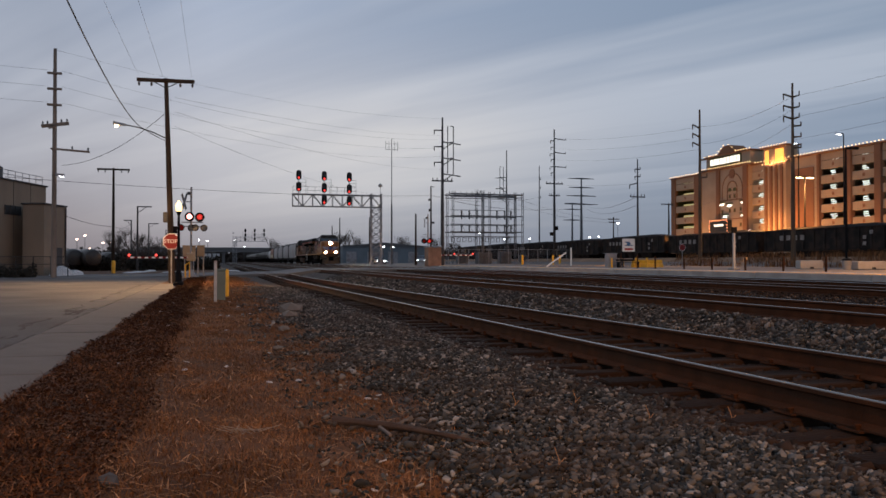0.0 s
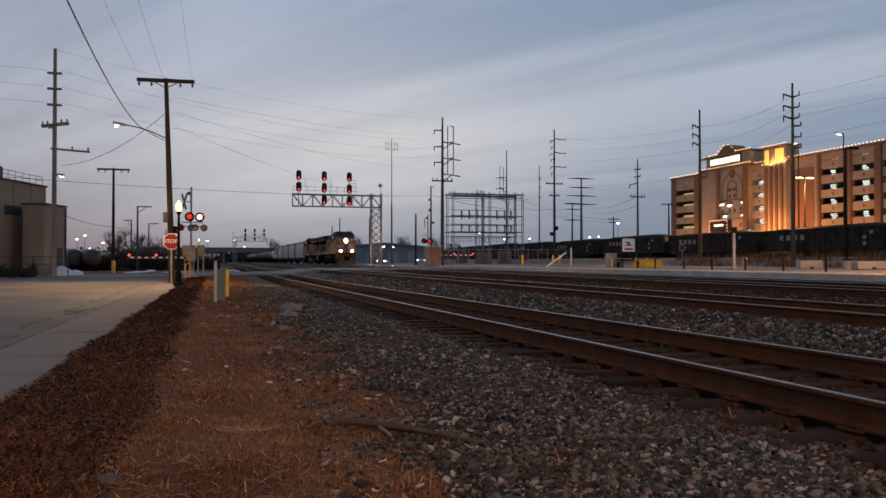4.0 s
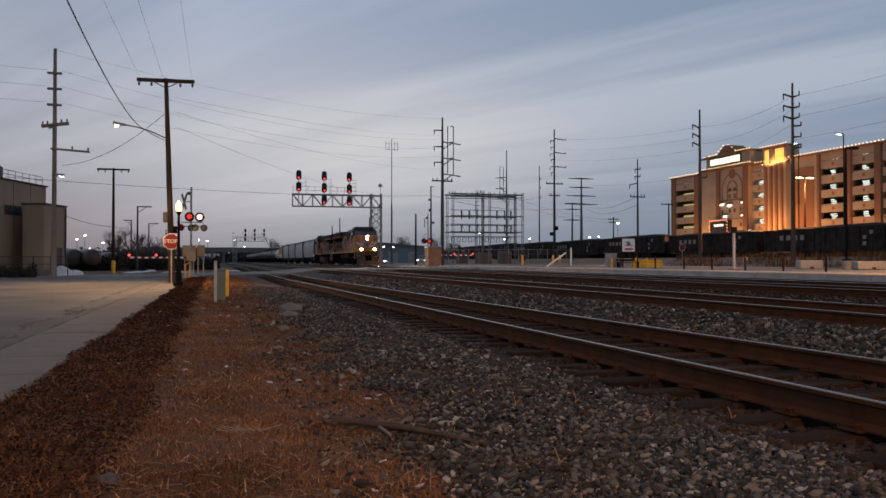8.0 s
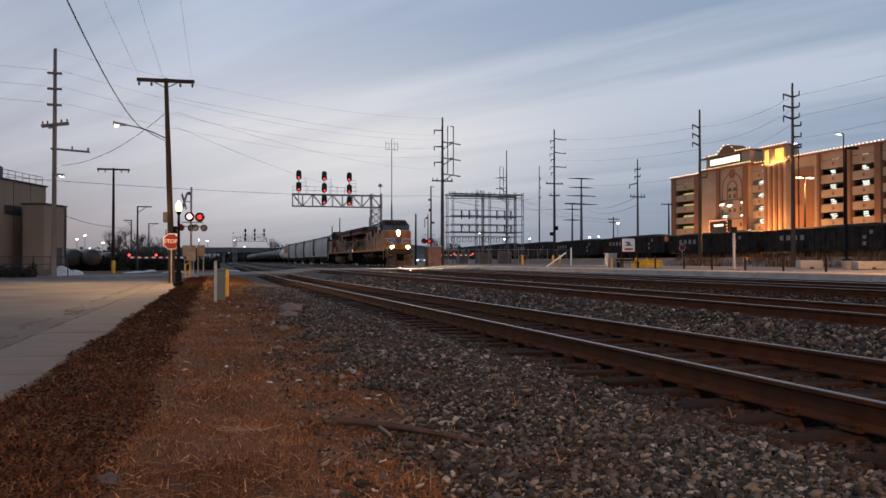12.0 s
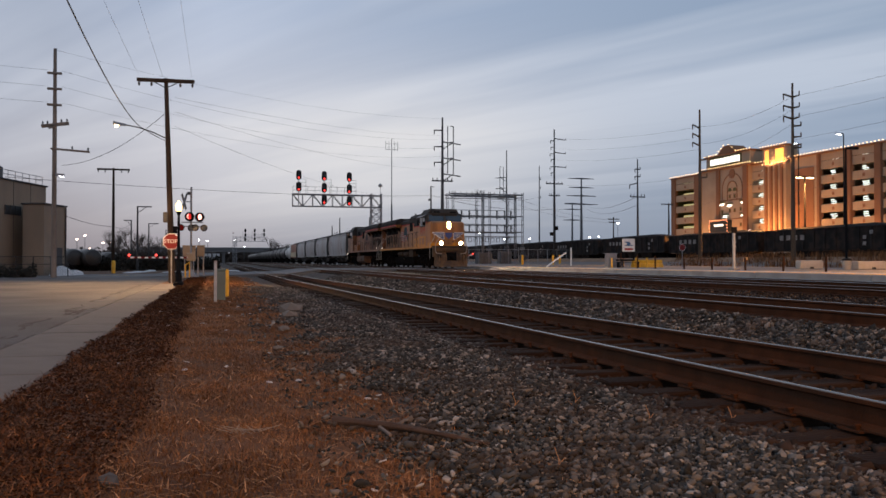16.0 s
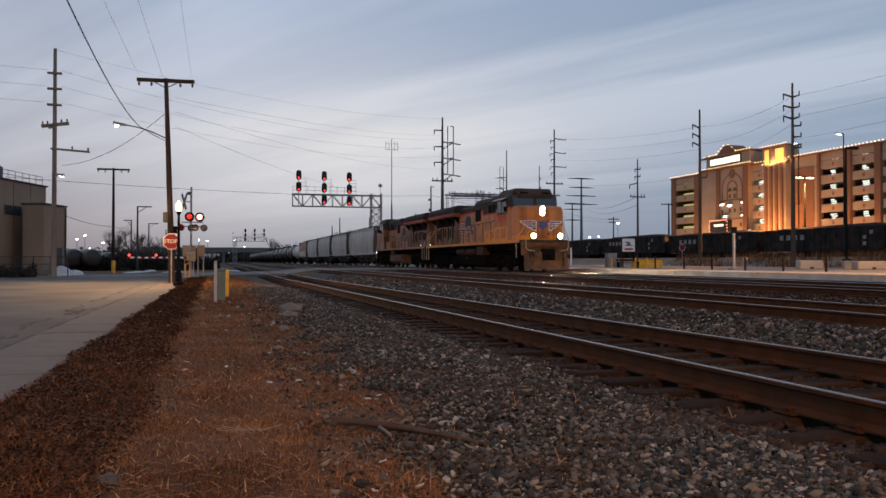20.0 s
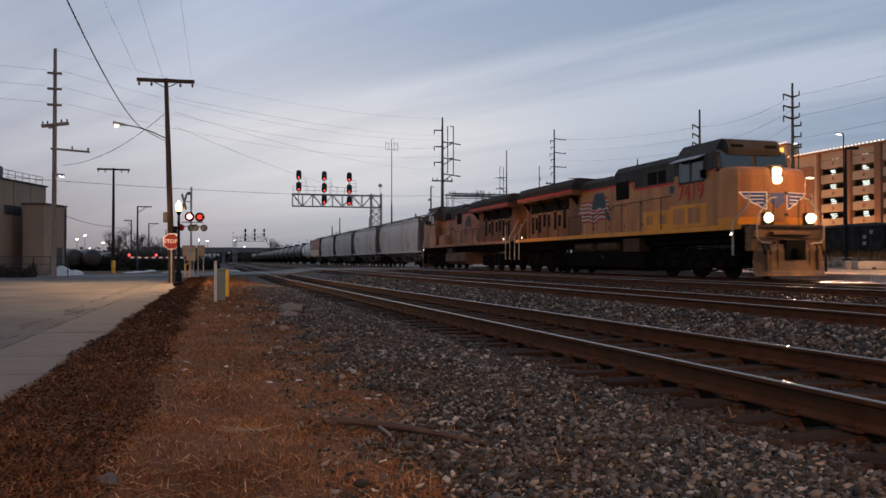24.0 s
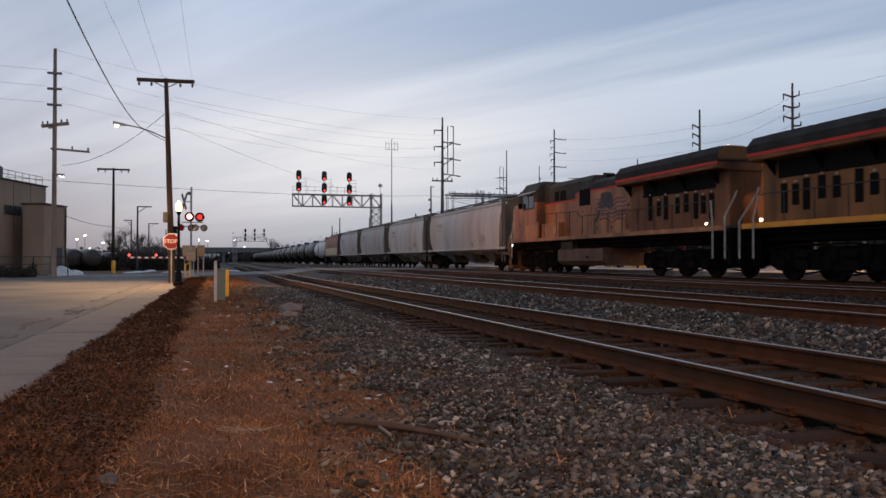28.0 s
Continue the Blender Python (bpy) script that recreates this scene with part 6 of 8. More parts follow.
def crossing_furniture():
    cabinet("relay_cabinet", -1.62, 55.4, -0.36, 0.8, 0.6, 1.95, "box_beige", "beige railway relay cabinet on legs", True)
    cabinet("relay_cabinet", -0.9, 56.2, -0.36, 0.5, 0.5, 1.98, "box_beige", "smaller beige relay cabinet on legs", True)
    t = thing("conduit", pose(-1.75, 52.2, -0.4), "bent yellow conduit pipe", "pipe")
    part("pipe", Shape().line([(0, 0, 0), (0, 0, 0.75), (0.25, 0, 0.95), (0.25, 0, 0)], 0.05, 8), "safety_yellow", t)
    bollard(-8.3, 73.5, -0.45, 1.1, 0.16)
    bollard(0.34, 23.8, -0.42, 0.80, 0.055)
    t = thing("marker_post", pose(0.02, 20.7, -0.42), "white plastic utility marker post", "marker post")
    part("post", Shape().box(-0.036, 0.036, -0.02, 0.02, -0.1, 1.0, c=0.008), "faded_white", t)
    part("cap", Shape().box(-0.042, 0.042, -0.025, 0.025, 1.0, 1.05, c=0.01), "dirt_mark", t)
    t = thing("utility_pedestal", pose(0.16, 21.6, -0.42), "grey-green utility pedestal beside the grass", "utility box")
    b = part("body", Shape().box(-0.11, 0.11, -0.1, 0.1, 0, 0.78, c=0.015), "box_green", t)
    part("cap", Shape().box(-0.125, 0.125, -0.115, 0.115, 0.78, 0.84, c=0.015), "box_green", b)
    # brick relay hut across the tracks
    t = thing("relay_hut", pose(22.6, 83.4, 0.05), "small tan relay hut beside the crossing", "hut")
    part("wall", Shape().box(-0.72, 0.72, -0.8, 0.8, 0, 2.0, c=0.02), "hut_brick", t)
    part("roof", Shape().box(-0.8, 0.8, -0.88, 0.88, 2.0, 2.12, c=0.03), "galvanised", t)
    part("door", Shape().box(-0.3, 0.3, -0.83, -0.8, 0.05, 1.8, c=0.01), "hut_brick", t)
    for x, y in ((40.6, 102.9), (45.0, 102.6), (45.9, 102.3)):
        bollard(x, y, 0.1, 1.35, 0.15)
    t = thing("gate_arm", pose(23.6, 53.2, 0.16), "white striped barrier arm leaning in the lot", "barrier arm")
    part("arm", Shape().tube((-0.75, 0, 0.05), (0.75, 0, 1.05), 0.06), "sign_white", t)
    t = thing("marker_post", pose(33.5, 72.0, 0.1), "thin white post in the parking lot", "post")
    part("post", Shape().box(-0.07, 0.07, -0.05, 0.05, 0, 1.8, c=0.01), "sign_white", t)


crossing_furniture()


# ---- left side: works building, fence, snow ----
def works_building():
    # stands square to a line turned 16 degrees from the tracks
    t = thing("works_building", pose(0, 0, 0, 0, 0, -15.88), "beige industrial building with a lower front block", "building")
    a = part("tall_block", Shape().box(-52, -31.2, 50.0, 63.0, -0.6, 6.4, c=0.03), "beige_wall", t)
    part("parapet", Shape().box(-52.1, -31.1, 49.9, 63.1, 6.4, 6.52, c=0.02), "roof_dark", a)
    b = part("low_block", Shape().box(-30.1, -28.55, 57.4, 60.7, -0.6, 4.66, c=0.03), "beige_wall", t)
    part("coping", Shape().box(-30.2, -28.45, 57.3, 60.8, 4.66, 4.78, c=0.02), "roof_dark", b)
    part("link_wall", Shape().box(-31.19, -30.11, 59.6, 60.6, -0.6, 4.6), "beige_wall", t)
    w = part("window", Shape().box(-31.19, -31.15, 57.0, 59.2, 3.95, 4.62), "dark_opening", a, "dark strip window")
    for k in range(4):
        part("mullion", Shape().box(-31.145, -31.11, 57.0 + 0.7 * k, 57.06 + 0.7 * k, 3.95, 4.62), "roof_dark", w)
    part("wall_lamp", Shape().box(-28.55, -28.35, 58.6, 58.9, 3.1, 3.35, c=0.02), "roof_dark", b)
    part("downpipe", Shape().tube((-28.46, 60.5, -0.4), (-28.46, 60.5, 4.6), 0.06), "roof_dark", b)
    part("side_door", Shape().box(-28.55, -28.5, 59.2, 60.1, -0.45, 1.6, c=0.01), "roof_dark", b, "plain dark side door")
    for k in range(5):
        part("wall_joint", Shape().box(-31.2, -31.185, 51 + 2.4 * k, 51.04 + 2.4 * k, -0.4, 6.4), "roof_dark", a)
    rail = Shape()
    for k in range(7):
        rail.line([(-31.5, 57 + k, 6.5), (-31.5, 57 + k, 7.2)], 0.025)
    part("roof_rail", rail.line([(-31.5, 57, 7.2), (-31.5, 63, 7.2)], 0.025).line([(-31.5, 57, 6.9), (-31.5, 63, 6.9)], 0.025), "galvanised", t)
    s = thing("silo", pose(-15.1, 63.2, 6.5), "grey steel stack on the works roof", "silo")
    part("drum", Shape().spin([(0.62, 0), (0.62, 0.75), (0.36, 0.95), (0.36, 2.4), (0.2, 2.9)], 20), "tower_steel", s, "", True)


works_building()


def leaf_mass(name, boxes, count, size, material, seed, label, category, dense=True):
    """Many small leaf clumps within boxes, with an uneven outline."""
    rng = np.random.default_rng(seed)
    pts = []
    for (x0, x1, y0, y1, z0, z1) in boxes:
        p = rng.uniform((x0, y0, z0), (x1, y1, z1), (count, 3))
        top = z0 + (z1 - z0) * (0.72 + 0.28 * np.sin(p[:, 0] * 3.1 + 1) * np.cos(p[:, 1] * 2.3))
        p = p[p[:, 2] < top]
        pts.append(p)
    p = np.concatenate(pts)
    n = len(p)
    d = rng.normal(size=(n, 3, 3)) * size
    v = (p[:, None, :] + d).reshape(-1, 3)
    ob = raw_mesh(name, v, np.arange(n * 3).reshape(-1, 3), material)
    return tagged(ob, label, category, kind="stuff")


def fences():
    leaf_mass("hedge", [(-20, -10.9, 54.9, 56.4, -0.45, 0.42)], 9000, 0.06, "hedge", 5, "dark clipped hedge in front of the works", "hedge")
    t = thing("fence", pose(0, 0, 0), "dark chain-link fence beside the works", "fence")
    for k in range(12):
        x = -21 + 1.05 * k
        part("post", Shape().tube((x, 58.5, -0.5), (x, 58.5, 0.95), 0.035, n=6), "dark_steel", t)
    for z in (0.9, 0.4):
        part("rail", Shape().line([(-21, 58.5, z), (-9.4, 58.5, z)], 0.022), "dark_steel", t)
    m = Shape()
    for k in range(70):
        x = -21 + 0.165 * k
        m.line([(x, 58.52, -0.35), (x + 0.9, 58.52, 0.9)], 0.006, 3).line([(x + 0.9, 58.48, -0.35), (x, 58.48, 0.9)], 0.006, 3)
    part("chain_mesh", m, "dark_steel", t)
    # leafless dark scrub along the yard behind the street
    leaf_mass("scrub", [(-16.5, -9.0, 92, 94.5, -0.5, 1.75), (-9.0, -3.5, 93.5, 96, -0.5, 1.55), (-3.5, 0.5, 95.5, 97.5, -0.5, 1.2)], 5200, 0.11, "hedge", 6, "dark leafless scrub along the yard", "scrub")
    leaf_mass("scrub", [(-14.5, -8.2, 118, 124, -0.5, 3.6), (-8.2, -4.0, 120, 124, -0.5, 2.6)], 5000, 0.10, "twig", 16, "bare brown thicket behind the yard", "scrub")
    for x, y, sx, sy, h in ((-10.6, 63.0, 0.75, 2.2, 0.7), (-10.0, 65.0, 0.6, 1.8, 0.4), (-6.9, 80.0, 0.7, 3.0, 0.12), (-6.4, 88.0, 0.6, 5.0, 0.14), (-7.3, 76.0, 0.6, 1.6, 0.1), (-3.5, 77.5, 1.3, 0.7, 0.12), (1.0, 88, 1.5, 0.9, 0.12)):
        rings = []
        for f, z in ((1.0, 0), (0.8, 0.55), (0.45, 0.85), (0.1, 1.0)):
            rings.append([(x + sx * f * math.cos(0.45 * k) * (1 + 0.2 * math.sin(3 * k + 2 * z)), y + sy * f * math.sin(0.45 * k), -0.5 + (h + 0.06) * z) for k in range(14)])
        tagged(part("snow_patch", Shape().loft(rings), "snow", smooth=True), "dirty old snow pile beside the street", "snow", "snow patches")


fences()


# ---- bare trees ----
def bare_tree(x, y, base, height, spread, seed, twigs=160):
    rnd = random.Random(seed)
    t = thing("bare_tree", pose(x, y, base), "leafless winter tree with a fine twig crown", "tree", "bare trees")
    trunk, crown = Shape(), Shape()
    trunk.tube((0, 0, -0.2), (0, 0, height * 0.35), height * 0.022, height * 0.015, 7)

    def grow(p, d, length, r, depth):
        q = p + d * length
        (trunk if depth < 2 else crown).tube(p, q, r, r * 0.6, 5 if depth < 2 else 3, caps=False)
        if depth >= 4:
            return
        for _ in range(4 if depth < 3 else 3):
            nd = (d + Vector((rnd.uniform(-1, 1) * spread, rnd.uniform(-1, 1) * spread, rnd.uniform(-0.1, 0.7)))).normalized()
            grow(p + d * length * rnd.uniform(0.55, 1.0), nd, length * rnd.uniform(0.55, 0.8), r * 0.5, depth + 1)

    for k in range(4):
        d = Vector((rnd.uniform(-0.7, 0.7), rnd.uniform(-0.7, 0.7), 1)).normalized()
        grow(Vector((0, 0, height * rnd.uniform(0.15, 0.35))), d, height * 0.27, height * 0.014, 0)
    part("trunk", trunk, "twig", t)
    part("crown", crown, "twig", t, "fine bare twigs")


for k, (x, y, b, h) in enumerate(((-14.5, 128, -0.4, 6.5), (-12.5, 133, -0.4, 7.2), (-10.8, 138, -0.4, 6.0), (-8.6, 142, -0.4, 5.0), (17.5, 262, -0.2, 9), (21, 268, -0.2, 8),
                                   (29, 200, 0, 8.5), (33, 205, 0, 9), (37, 212, 0, 8), (52, 230, 0, 8.5), (56, 240, 0, 9), (72, 260, 0, 10), (80, 265, 0, 9), (-17, 150, -0.4, 6))):
    bare_tree(x, y, b, h, 0.8, 20 + k)


# ---- distance ----
def overpass():
    t = thing("overpass", pose(0, 0, 0), "long concrete road bridge over the tracks in the distance", "bridge")
    part("deck", Shape().box(-30, 62, 345, 357, 4.3, 5.5, c=0.05), "bridge_concrete", t)
    part("parapet", Shape().box(-30, 62, 344.8, 345.2, 5.5, 6.2), "bridge_concrete", t)
    for x in (-22, -6, 3.5, 30, 46):
        for y in (347, 355):
            part("pier", Shape().box(x - 0.6, x + 0.6, y - 0.6, y + 0.6, -0.5, 4.3, c=0.05), "bridge_concrete", t)
        part("pier_cap", Shape().box(x - 0.8, x + 0.8, 345.5, 356.5, 3.6, 4.32), "bridge_concrete", t)


overpass()


def storage_tanks():
    # a few dark horizontal tanks behind the fence
    for x, y, r in ((-14.7, 92.5, 0.95), (-12.9, 92.0, 0.95), (-11.4, 95.5, 0.8)):
        t = thing("storage_tank", pose(x, y, -0.45, 0, 0, 24), "dark horizontal storage tank behind the fence", "tank", "storage tanks")
        part("tank", Shape().spin([(r * 0.4, -2.0), (r * 0.85, -1.85), (r, -1.5), (r, 1.5), (r * 0.85, 1.85), (r * 0.4, 2.0)], 18, (0, 0, r + 0.45), "y"), "tank_black", t, "", True)
        for q in (-1.1, 1.1):
            part("saddle", Shape().box(-0.6, 0.6, q - 0.12, q + 0.12, 0, 0.75), "underframe", t)


storage_tanks()


def far_lamp(x, y, z, material="far_glow", r=0.34, pole=True, base=-0.3):
    t = thing("far_lamp_post", pose(x, y, base), "distant lit lamp on a thin post", "lamp post", "distant lamps")
    part("lamp", Shape().spin([(r * 0.5, z - base - r * 0.5), (r, z - base), (r * 0.5, z - base + r * 0.5)], 10), material, t, "glowing lamp")
    if pole:
        part("post", Shape().tube((0, 0, 0), (0, 0, z - base - r * 0.5), 0.09, 0.06, 6), "tower_steel", t)


def dark_car(x, y, z, turn, paint, lights, label):
    """A small far car: body, cabin glass, wheels, lit lamps."""
    t = thing("car", pose(x, y, z, 0, 0, turn), label, "car", "cars waiting at the crossing")
    part("body", Shape().prism([(-2.2, 0.3), (2.2, 0.3), (2.25, 0.65), (1.9, 0.85), (1.0, 0.9), (-2.0, 0.95), (-2.25, 0.7)], -0.88, 0.88), paint, t)
    part("cabin", Shape().prism([(1.0, 0.9), (0.3, 1.4), (-1.1, 1.42), (-1.9, 0.95)], -0.75, 0.75), "cab_glass", t, "dark car windows")
    for x0 in (-1.4, 1.4):
        for s in (-1, 1):
            part("wheel", Shape().spin([(0.32, s * 0.72), (0.32, s * 0.9)], 14, (x0, 0, 0.32), "y"), "signal_black", t)
    for s in (-1, 1):
        part("lamp", Shape().box(2.2, 2.28, s * 0.65 - 0.14, s * 0.65 + 0.14, 0.55, 0.72), lights if lights != "tail_glow" else "cab_glass", t)
        part("tail_lamp", Shape().box(-2.3, -2.22, s * 0.65 - 0.14, s * 0.65 + 0.14, 0.68, 0.85), "tail_glow" if lights == "tail_glow" else "red_lens_dim", t)


def distance():
    for x, y, z in ((-40, 235, 7.2), (-36.5, 240, 6.6), (-34.5, 240, 7.6), (-30.5, 245, 5.7), (-28.8, 245, 5.8), (-36, 260, 4.2)):
        far_lamp(x, y, z)
    for x, y, z in ((-3.6, 200, 5.6), (-1.7, 210, 5.6), (7.6, 330, 8.8), (11.5, 335, 6.4), (58.5, 175, 7.0), (61, 165, 5.4), (64, 158, 5.3), (76, 150, 5.6), (73, 148, 5.4), (33, 160, 3.5), (36, 165, 3.6)):
        far_lamp(x, y, z, "white_far_glow", 0.22)
    far_lamp(105, 196, 10.8, "white_far_glow", 0.4)
    far_lamp(74, 99, 5.0, "white_far_glow", 0.2)
    # cars held at the crossing
    dark_car(25.5, 128, -0.05, 270, "car_dark", "white_far_glow", "dark car with bright headlights beyond the tracks")
    dark_car(33.5, 131, 0.1, 255, "car_silver", "white_far_glow", "silver car with bright headlights on the far road")
    dark_car(-2.2, 112, -0.42, 268, "car_dark", "bulb_glow", "dark car with warm headlights behind the crossing gate")
    # blue-grey warehouse beyond the tracks
    t = thing("warehouse", pose(0, 0, 0), "low blue-grey metal warehouse beyond the tracks", "warehouse")
    part("wall", Shape().box(29, 49, 188, 215, -0.2, 4.2), "blue_cladding", t)
    part("roof", Shape().prism([(28.6, 4.2), (39, 5.0), (49.4, 4.2), (49.4, 4.05), (28.6, 4.05)], 187.6, 215), "tower_steel", t)
    for x in (31, 36, 41, 46):
        part("door", Shape().box(x - 1.2, x + 1.2, 187.94, 188.0, -0.2, 2.8), "galvanised", t)
    # parked trailers under the bridge
    for k, (x, y) in enumerate(((-2.5, 300), (0.5, 303), (-9, 280))):
        t = thing("trailer", pose(x, y, -0.4), "distant pale parked box trailer", "trailer", "parked trailers")
        part("box", Shape().box(-1.25, 1.25, -6, 6, 1.0, 3.6, c=0.04), "faded_white", t)
        for s in (-1, 1):
            part("wheel", Shape().spin([(0.5, s * 0.9), (0.5, s * 1.2)], 12, (0, 0, 0), "x"), "signal_black", t, at=pose(0, 4, 0.5))
    # low dark tree line on the horizon
    leaf_mass("tree_line", [(-260, -20, 420, 450, -0.5, 7.0), (-20, 90, 470, 500, -0.5, 6.5), (90, 330, 400, 440, -0.5, 8.0)], 9000, 1.1, "twig", 9, "bare grey tree line along the horizon", "trees")


distance()


# ---- substation ----
def substation():
    t = thing("substation", pose(0, 0, 0), "grey steel substation frame with rows of switches", "substation")
    X0, X1, Y = 36.0, 47.7, 124.0
    cols = (36.0, 40.9, 42.1, 46.4, 47.7)
    for x in cols:
        for y in (Y, Y - 3.2):
            s = Shape()
            for d in (-0.14, 0.14):
                s.box(x + d - 0.035, x + d + 0.035, y - 0.05, y + 0.05, 0, 11.6)
            for k in range(12):
                s.line([(x - 0.14, y, 0.95 * k), (x + 0.14, y, 0.95 * k + 0.95)], 0.02, 4)
            part("column", s, "tower_steel", t)
    for z, th in ((11.2, 0.22), (10.75, 0.12), (7.75, 0.16), (6.4, 0.1), (5.2, 0.16), (4.5, 0.08)):
        for y in (Y, Y - 3.2):
            part("beam", Shape().box(X0 - 0.4, X1, y - 0.08, y + 0.08, z - th / 2, z + th / 2), "tower_steel", t)
    for z, th in ((8.75, 0.06), (6.3, 0.06)):
        part("busbar", Shape().line([(X0, Y - 1.6, z), (X1 - 1.2, Y - 1.6, z)], 0.05), "tower_steel", t)
    for z0, z1 in ((7.3, 8.7), (5.3, 6.5)):
        for x in (37.9, 39.2, 40.5, 43.9, 45.2, 46.3):
            s = Shape().spin([(0.15 if k % 2 else 0.09, z0 + (z1 - z0) * k / 10) for k in range(11)], 8, (x, Y - 1.6, 0))
            part("insulator_stack", s, "insulator", t)
            part("link", Shape().line([(x, Y - 1.6, z1), (x + 0.6, Y - 1.6, z0)], 0.025), "tower_steel", t)
    for k in range(11):
        x = 36.2 + 0.95 * k
        part("switch_frame", Shape().line([(x, Y - 1.6, 4.3), (x, Y - 1.6, 3.7), (x + 0.55, Y - 1.6, 3.7), (x + 0.55, Y - 1.6, 4.3), (x, Y - 1.6, 4.3)], 0.06), "tower_steel", t)
        part("top_insulator", Shape().tube((x + 0.2, Y, 11.3), (x + 0.2, Y, 11.85), 0.09, 0.05, 6), "insulator", t)
    s = Shape()
    for k in range(16):
        a = 40.7 + 0.1 * k
        s.line([(a, Y, 11.3), (a + 0.25 * math.sin(k), Y, 12.1 + 0.2 * math.cos(2 * k))], 0.03, 4)
    part("arrester_group", s, "tower_steel", t)
    for x, y, w, d, h in ((37.2, 120, 1.6, 1.4, 2.4), (40.5, 119, 2.2, 1.6, 2.6), (44.3, 120, 1.9, 1.5, 2.9), (47.0, 119, 1.2, 1.2, 2.0)):
        c = thing("transformer", pose(x, y, 0.1), "grey transformer in the substation yard", "transformer", "transformers")
        part("tank", Shape().box(-w / 2, w / 2, -d / 2, d / 2, 0.1, h * 0.7, c=0.05), "tower_steel", c)
        for k in range(3):
            part("bushing", Shape().tube((-w / 3 + k * w / 3, 0, h * 0.7), (-w / 3 + k * w / 3, 0, h), 0.09, 0.05, 7), "insulator", c)
        for k in range(5):
            part("radiator_fin", Shape().box(-w / 2 + 0.1 + k * w / 5.5, -w / 2 + 0.16 + k * w / 5.5, -d / 2 - 0.25, -d / 2, 0.3, h * 0.6), "tower_steel", c)
    f = thing("fence", pose(0, 0, 0), "chain-link fence round the substation", "fence")
    for k in range(16):
        x = 30 + 1.5 * k
        part("post", Shape().tube((x, 108, 0.0), (x, 108, 2.3), 0.04, n=6), "galvanised", f)
    s = Shape()
    for k in range(90):
        x = 30 + 0.25 * k
        s.line([(x, 108, 0.2), (x + 0.9, 108, 2.2)], 0.01, 3).line([(x + 0.9, 108, 0.2), (x, 108, 2.2)], 0.01, 3)
    part("chain_mesh", s, "tower_steel", f)
    part("rail", Shape().line([(30, 108, 2.25), (52.5, 108, 2.25)], 0.03), "galvanised", f)
    # two-aspect dwarf signal pole near the substation
    t = thing("signal_pole", pose(47.5, 108, 0.1), "thin dark pole with two small signal heads", "signal pole")
    part("pole", Shape().tube((0, 0, 0), (0, 0, 6.0), 0.09, 0.06), "dark_steel", t)
    part("head", Shape().box(0.1, 0.7, -0.15, 0.15, 5.0, 5.6, c=0.08), "signal_black", t)
    part("head", Shape().box(-0.6, -0.1, -0.15, 0.15, 4.2, 4.7, c=0.08), "signal_black", t)


substation()


# ---- right side: stored cars, station lot, parking garage ----
mat("dirty_white", (0.20, 0.19, 0.19), 0.7, var=0.3, scale=4, fine=40)


def open_hopper_car(label):
    """A dark open-top coal car with ribbed sides, on a low bank."""
    t = thing("coal_car", pose(0, 0, 0), label, "coal car", "stored coal cars")
    L = 7.9
    part("body", Shape().prism([(-L, 1.2), (-L + 0.7, 1.0), (L - 0.7, 1.0), (L, 1.2), (L, 2.9), (-L, 2.9)], -1.5, 1.5), "gondola_black", t)
    part("load", Shape().loft([[(-L + 0.2, -1.35, 2.85), (L - 0.2, -1.35, 2.85), (L - 0.2, 1.35, 2.85), (-L + 0.2, 1.35, 2.85)], [(-L + 1.6, -0.5, 3.15), (L - 3.6, -0.5, 3.25), (L - 3.6, 0.5, 3.25), (-L + 1.6, 0.5, 3.15)]]), "signal_black", t, "heaped coal load")
    for k in range(13):
        x = -L + 0.2 + k * (2 * L - 0.4) / 12
        part("rib", Shape().box(x - 0.06, x + 0.06, -1.6, -1.5, 1.15, 2.86), "gondola_black", t)
    for x in (-3.2, 0, 3.2):
        part("bay", Shape().loft([[(x - 1.55, -1.4, 1.1), (x + 1.55, -1.4, 1.1), (x + 1.55, 1.4, 1.1), (x - 1.55, 1.4, 1.1)], [(x - 0.9, -1.1, 0.3), (x + 0.9, -1.1, 0.3), (x + 0.9, 1.1, 0.3), (x - 0.9, 1.1, 0.3)]]), "gondola_black", t, "black discharge bay")
    part("top_rail", Shape().box(-L - 0.05, L + 0.05, -1.6, -1.46, 2.86, 2.97), "gondola_black", t)
    part("side_sill", Shape().box(-L, L, -1.58, -1.5, 1.0, 1.18), "gondola_black", t)
    for x in (-5.6, -4.7, -3.8, -2.9):
        part("lettering_bar", Shape().box(x, x + 0.5, -1.612, -1.602, 2.0, 2.45), "dirty_white", t, "faded white lettering bar")
    for x, z in ((4.3, 1.4), (4.3, 1.9), (5.0, 2.3)):
        part("data_panel", Shape().box(x, x + 0.35, -1.612, -1.602, z, z + 0.3), "dirty_white", t, "small faded white panel")
    for d in (-1, 1):
        hopper_truck(t, d * (L - 1.8))
    return t


def stored_cars():
    first = open_hopper_car("dark open coal car with faded white lettering")
    rnd = random.Random(8)
    y = 24.0
    k = 0
    while y < 170:
        m = pose(52, y, 0.5 + (0.12 if k % 3 == 1 else 0), 0, 0, -90)
        if k == 0:
            first.matrix_basis = m
        else:
            copy_thing(first, m)
        y += 16.7
        k += 1
    s = Shape()
    for side in (-1, 1):
        s.box(52 + side * 0.75 - 0.04, 52 + side * 0.75 + 0.04, 0, 190, 0.35, 0.5)
    tagged(part("storage_rails", s, "rail_side"), "rusty rails under the stored cars", "railway track", kind="structure")


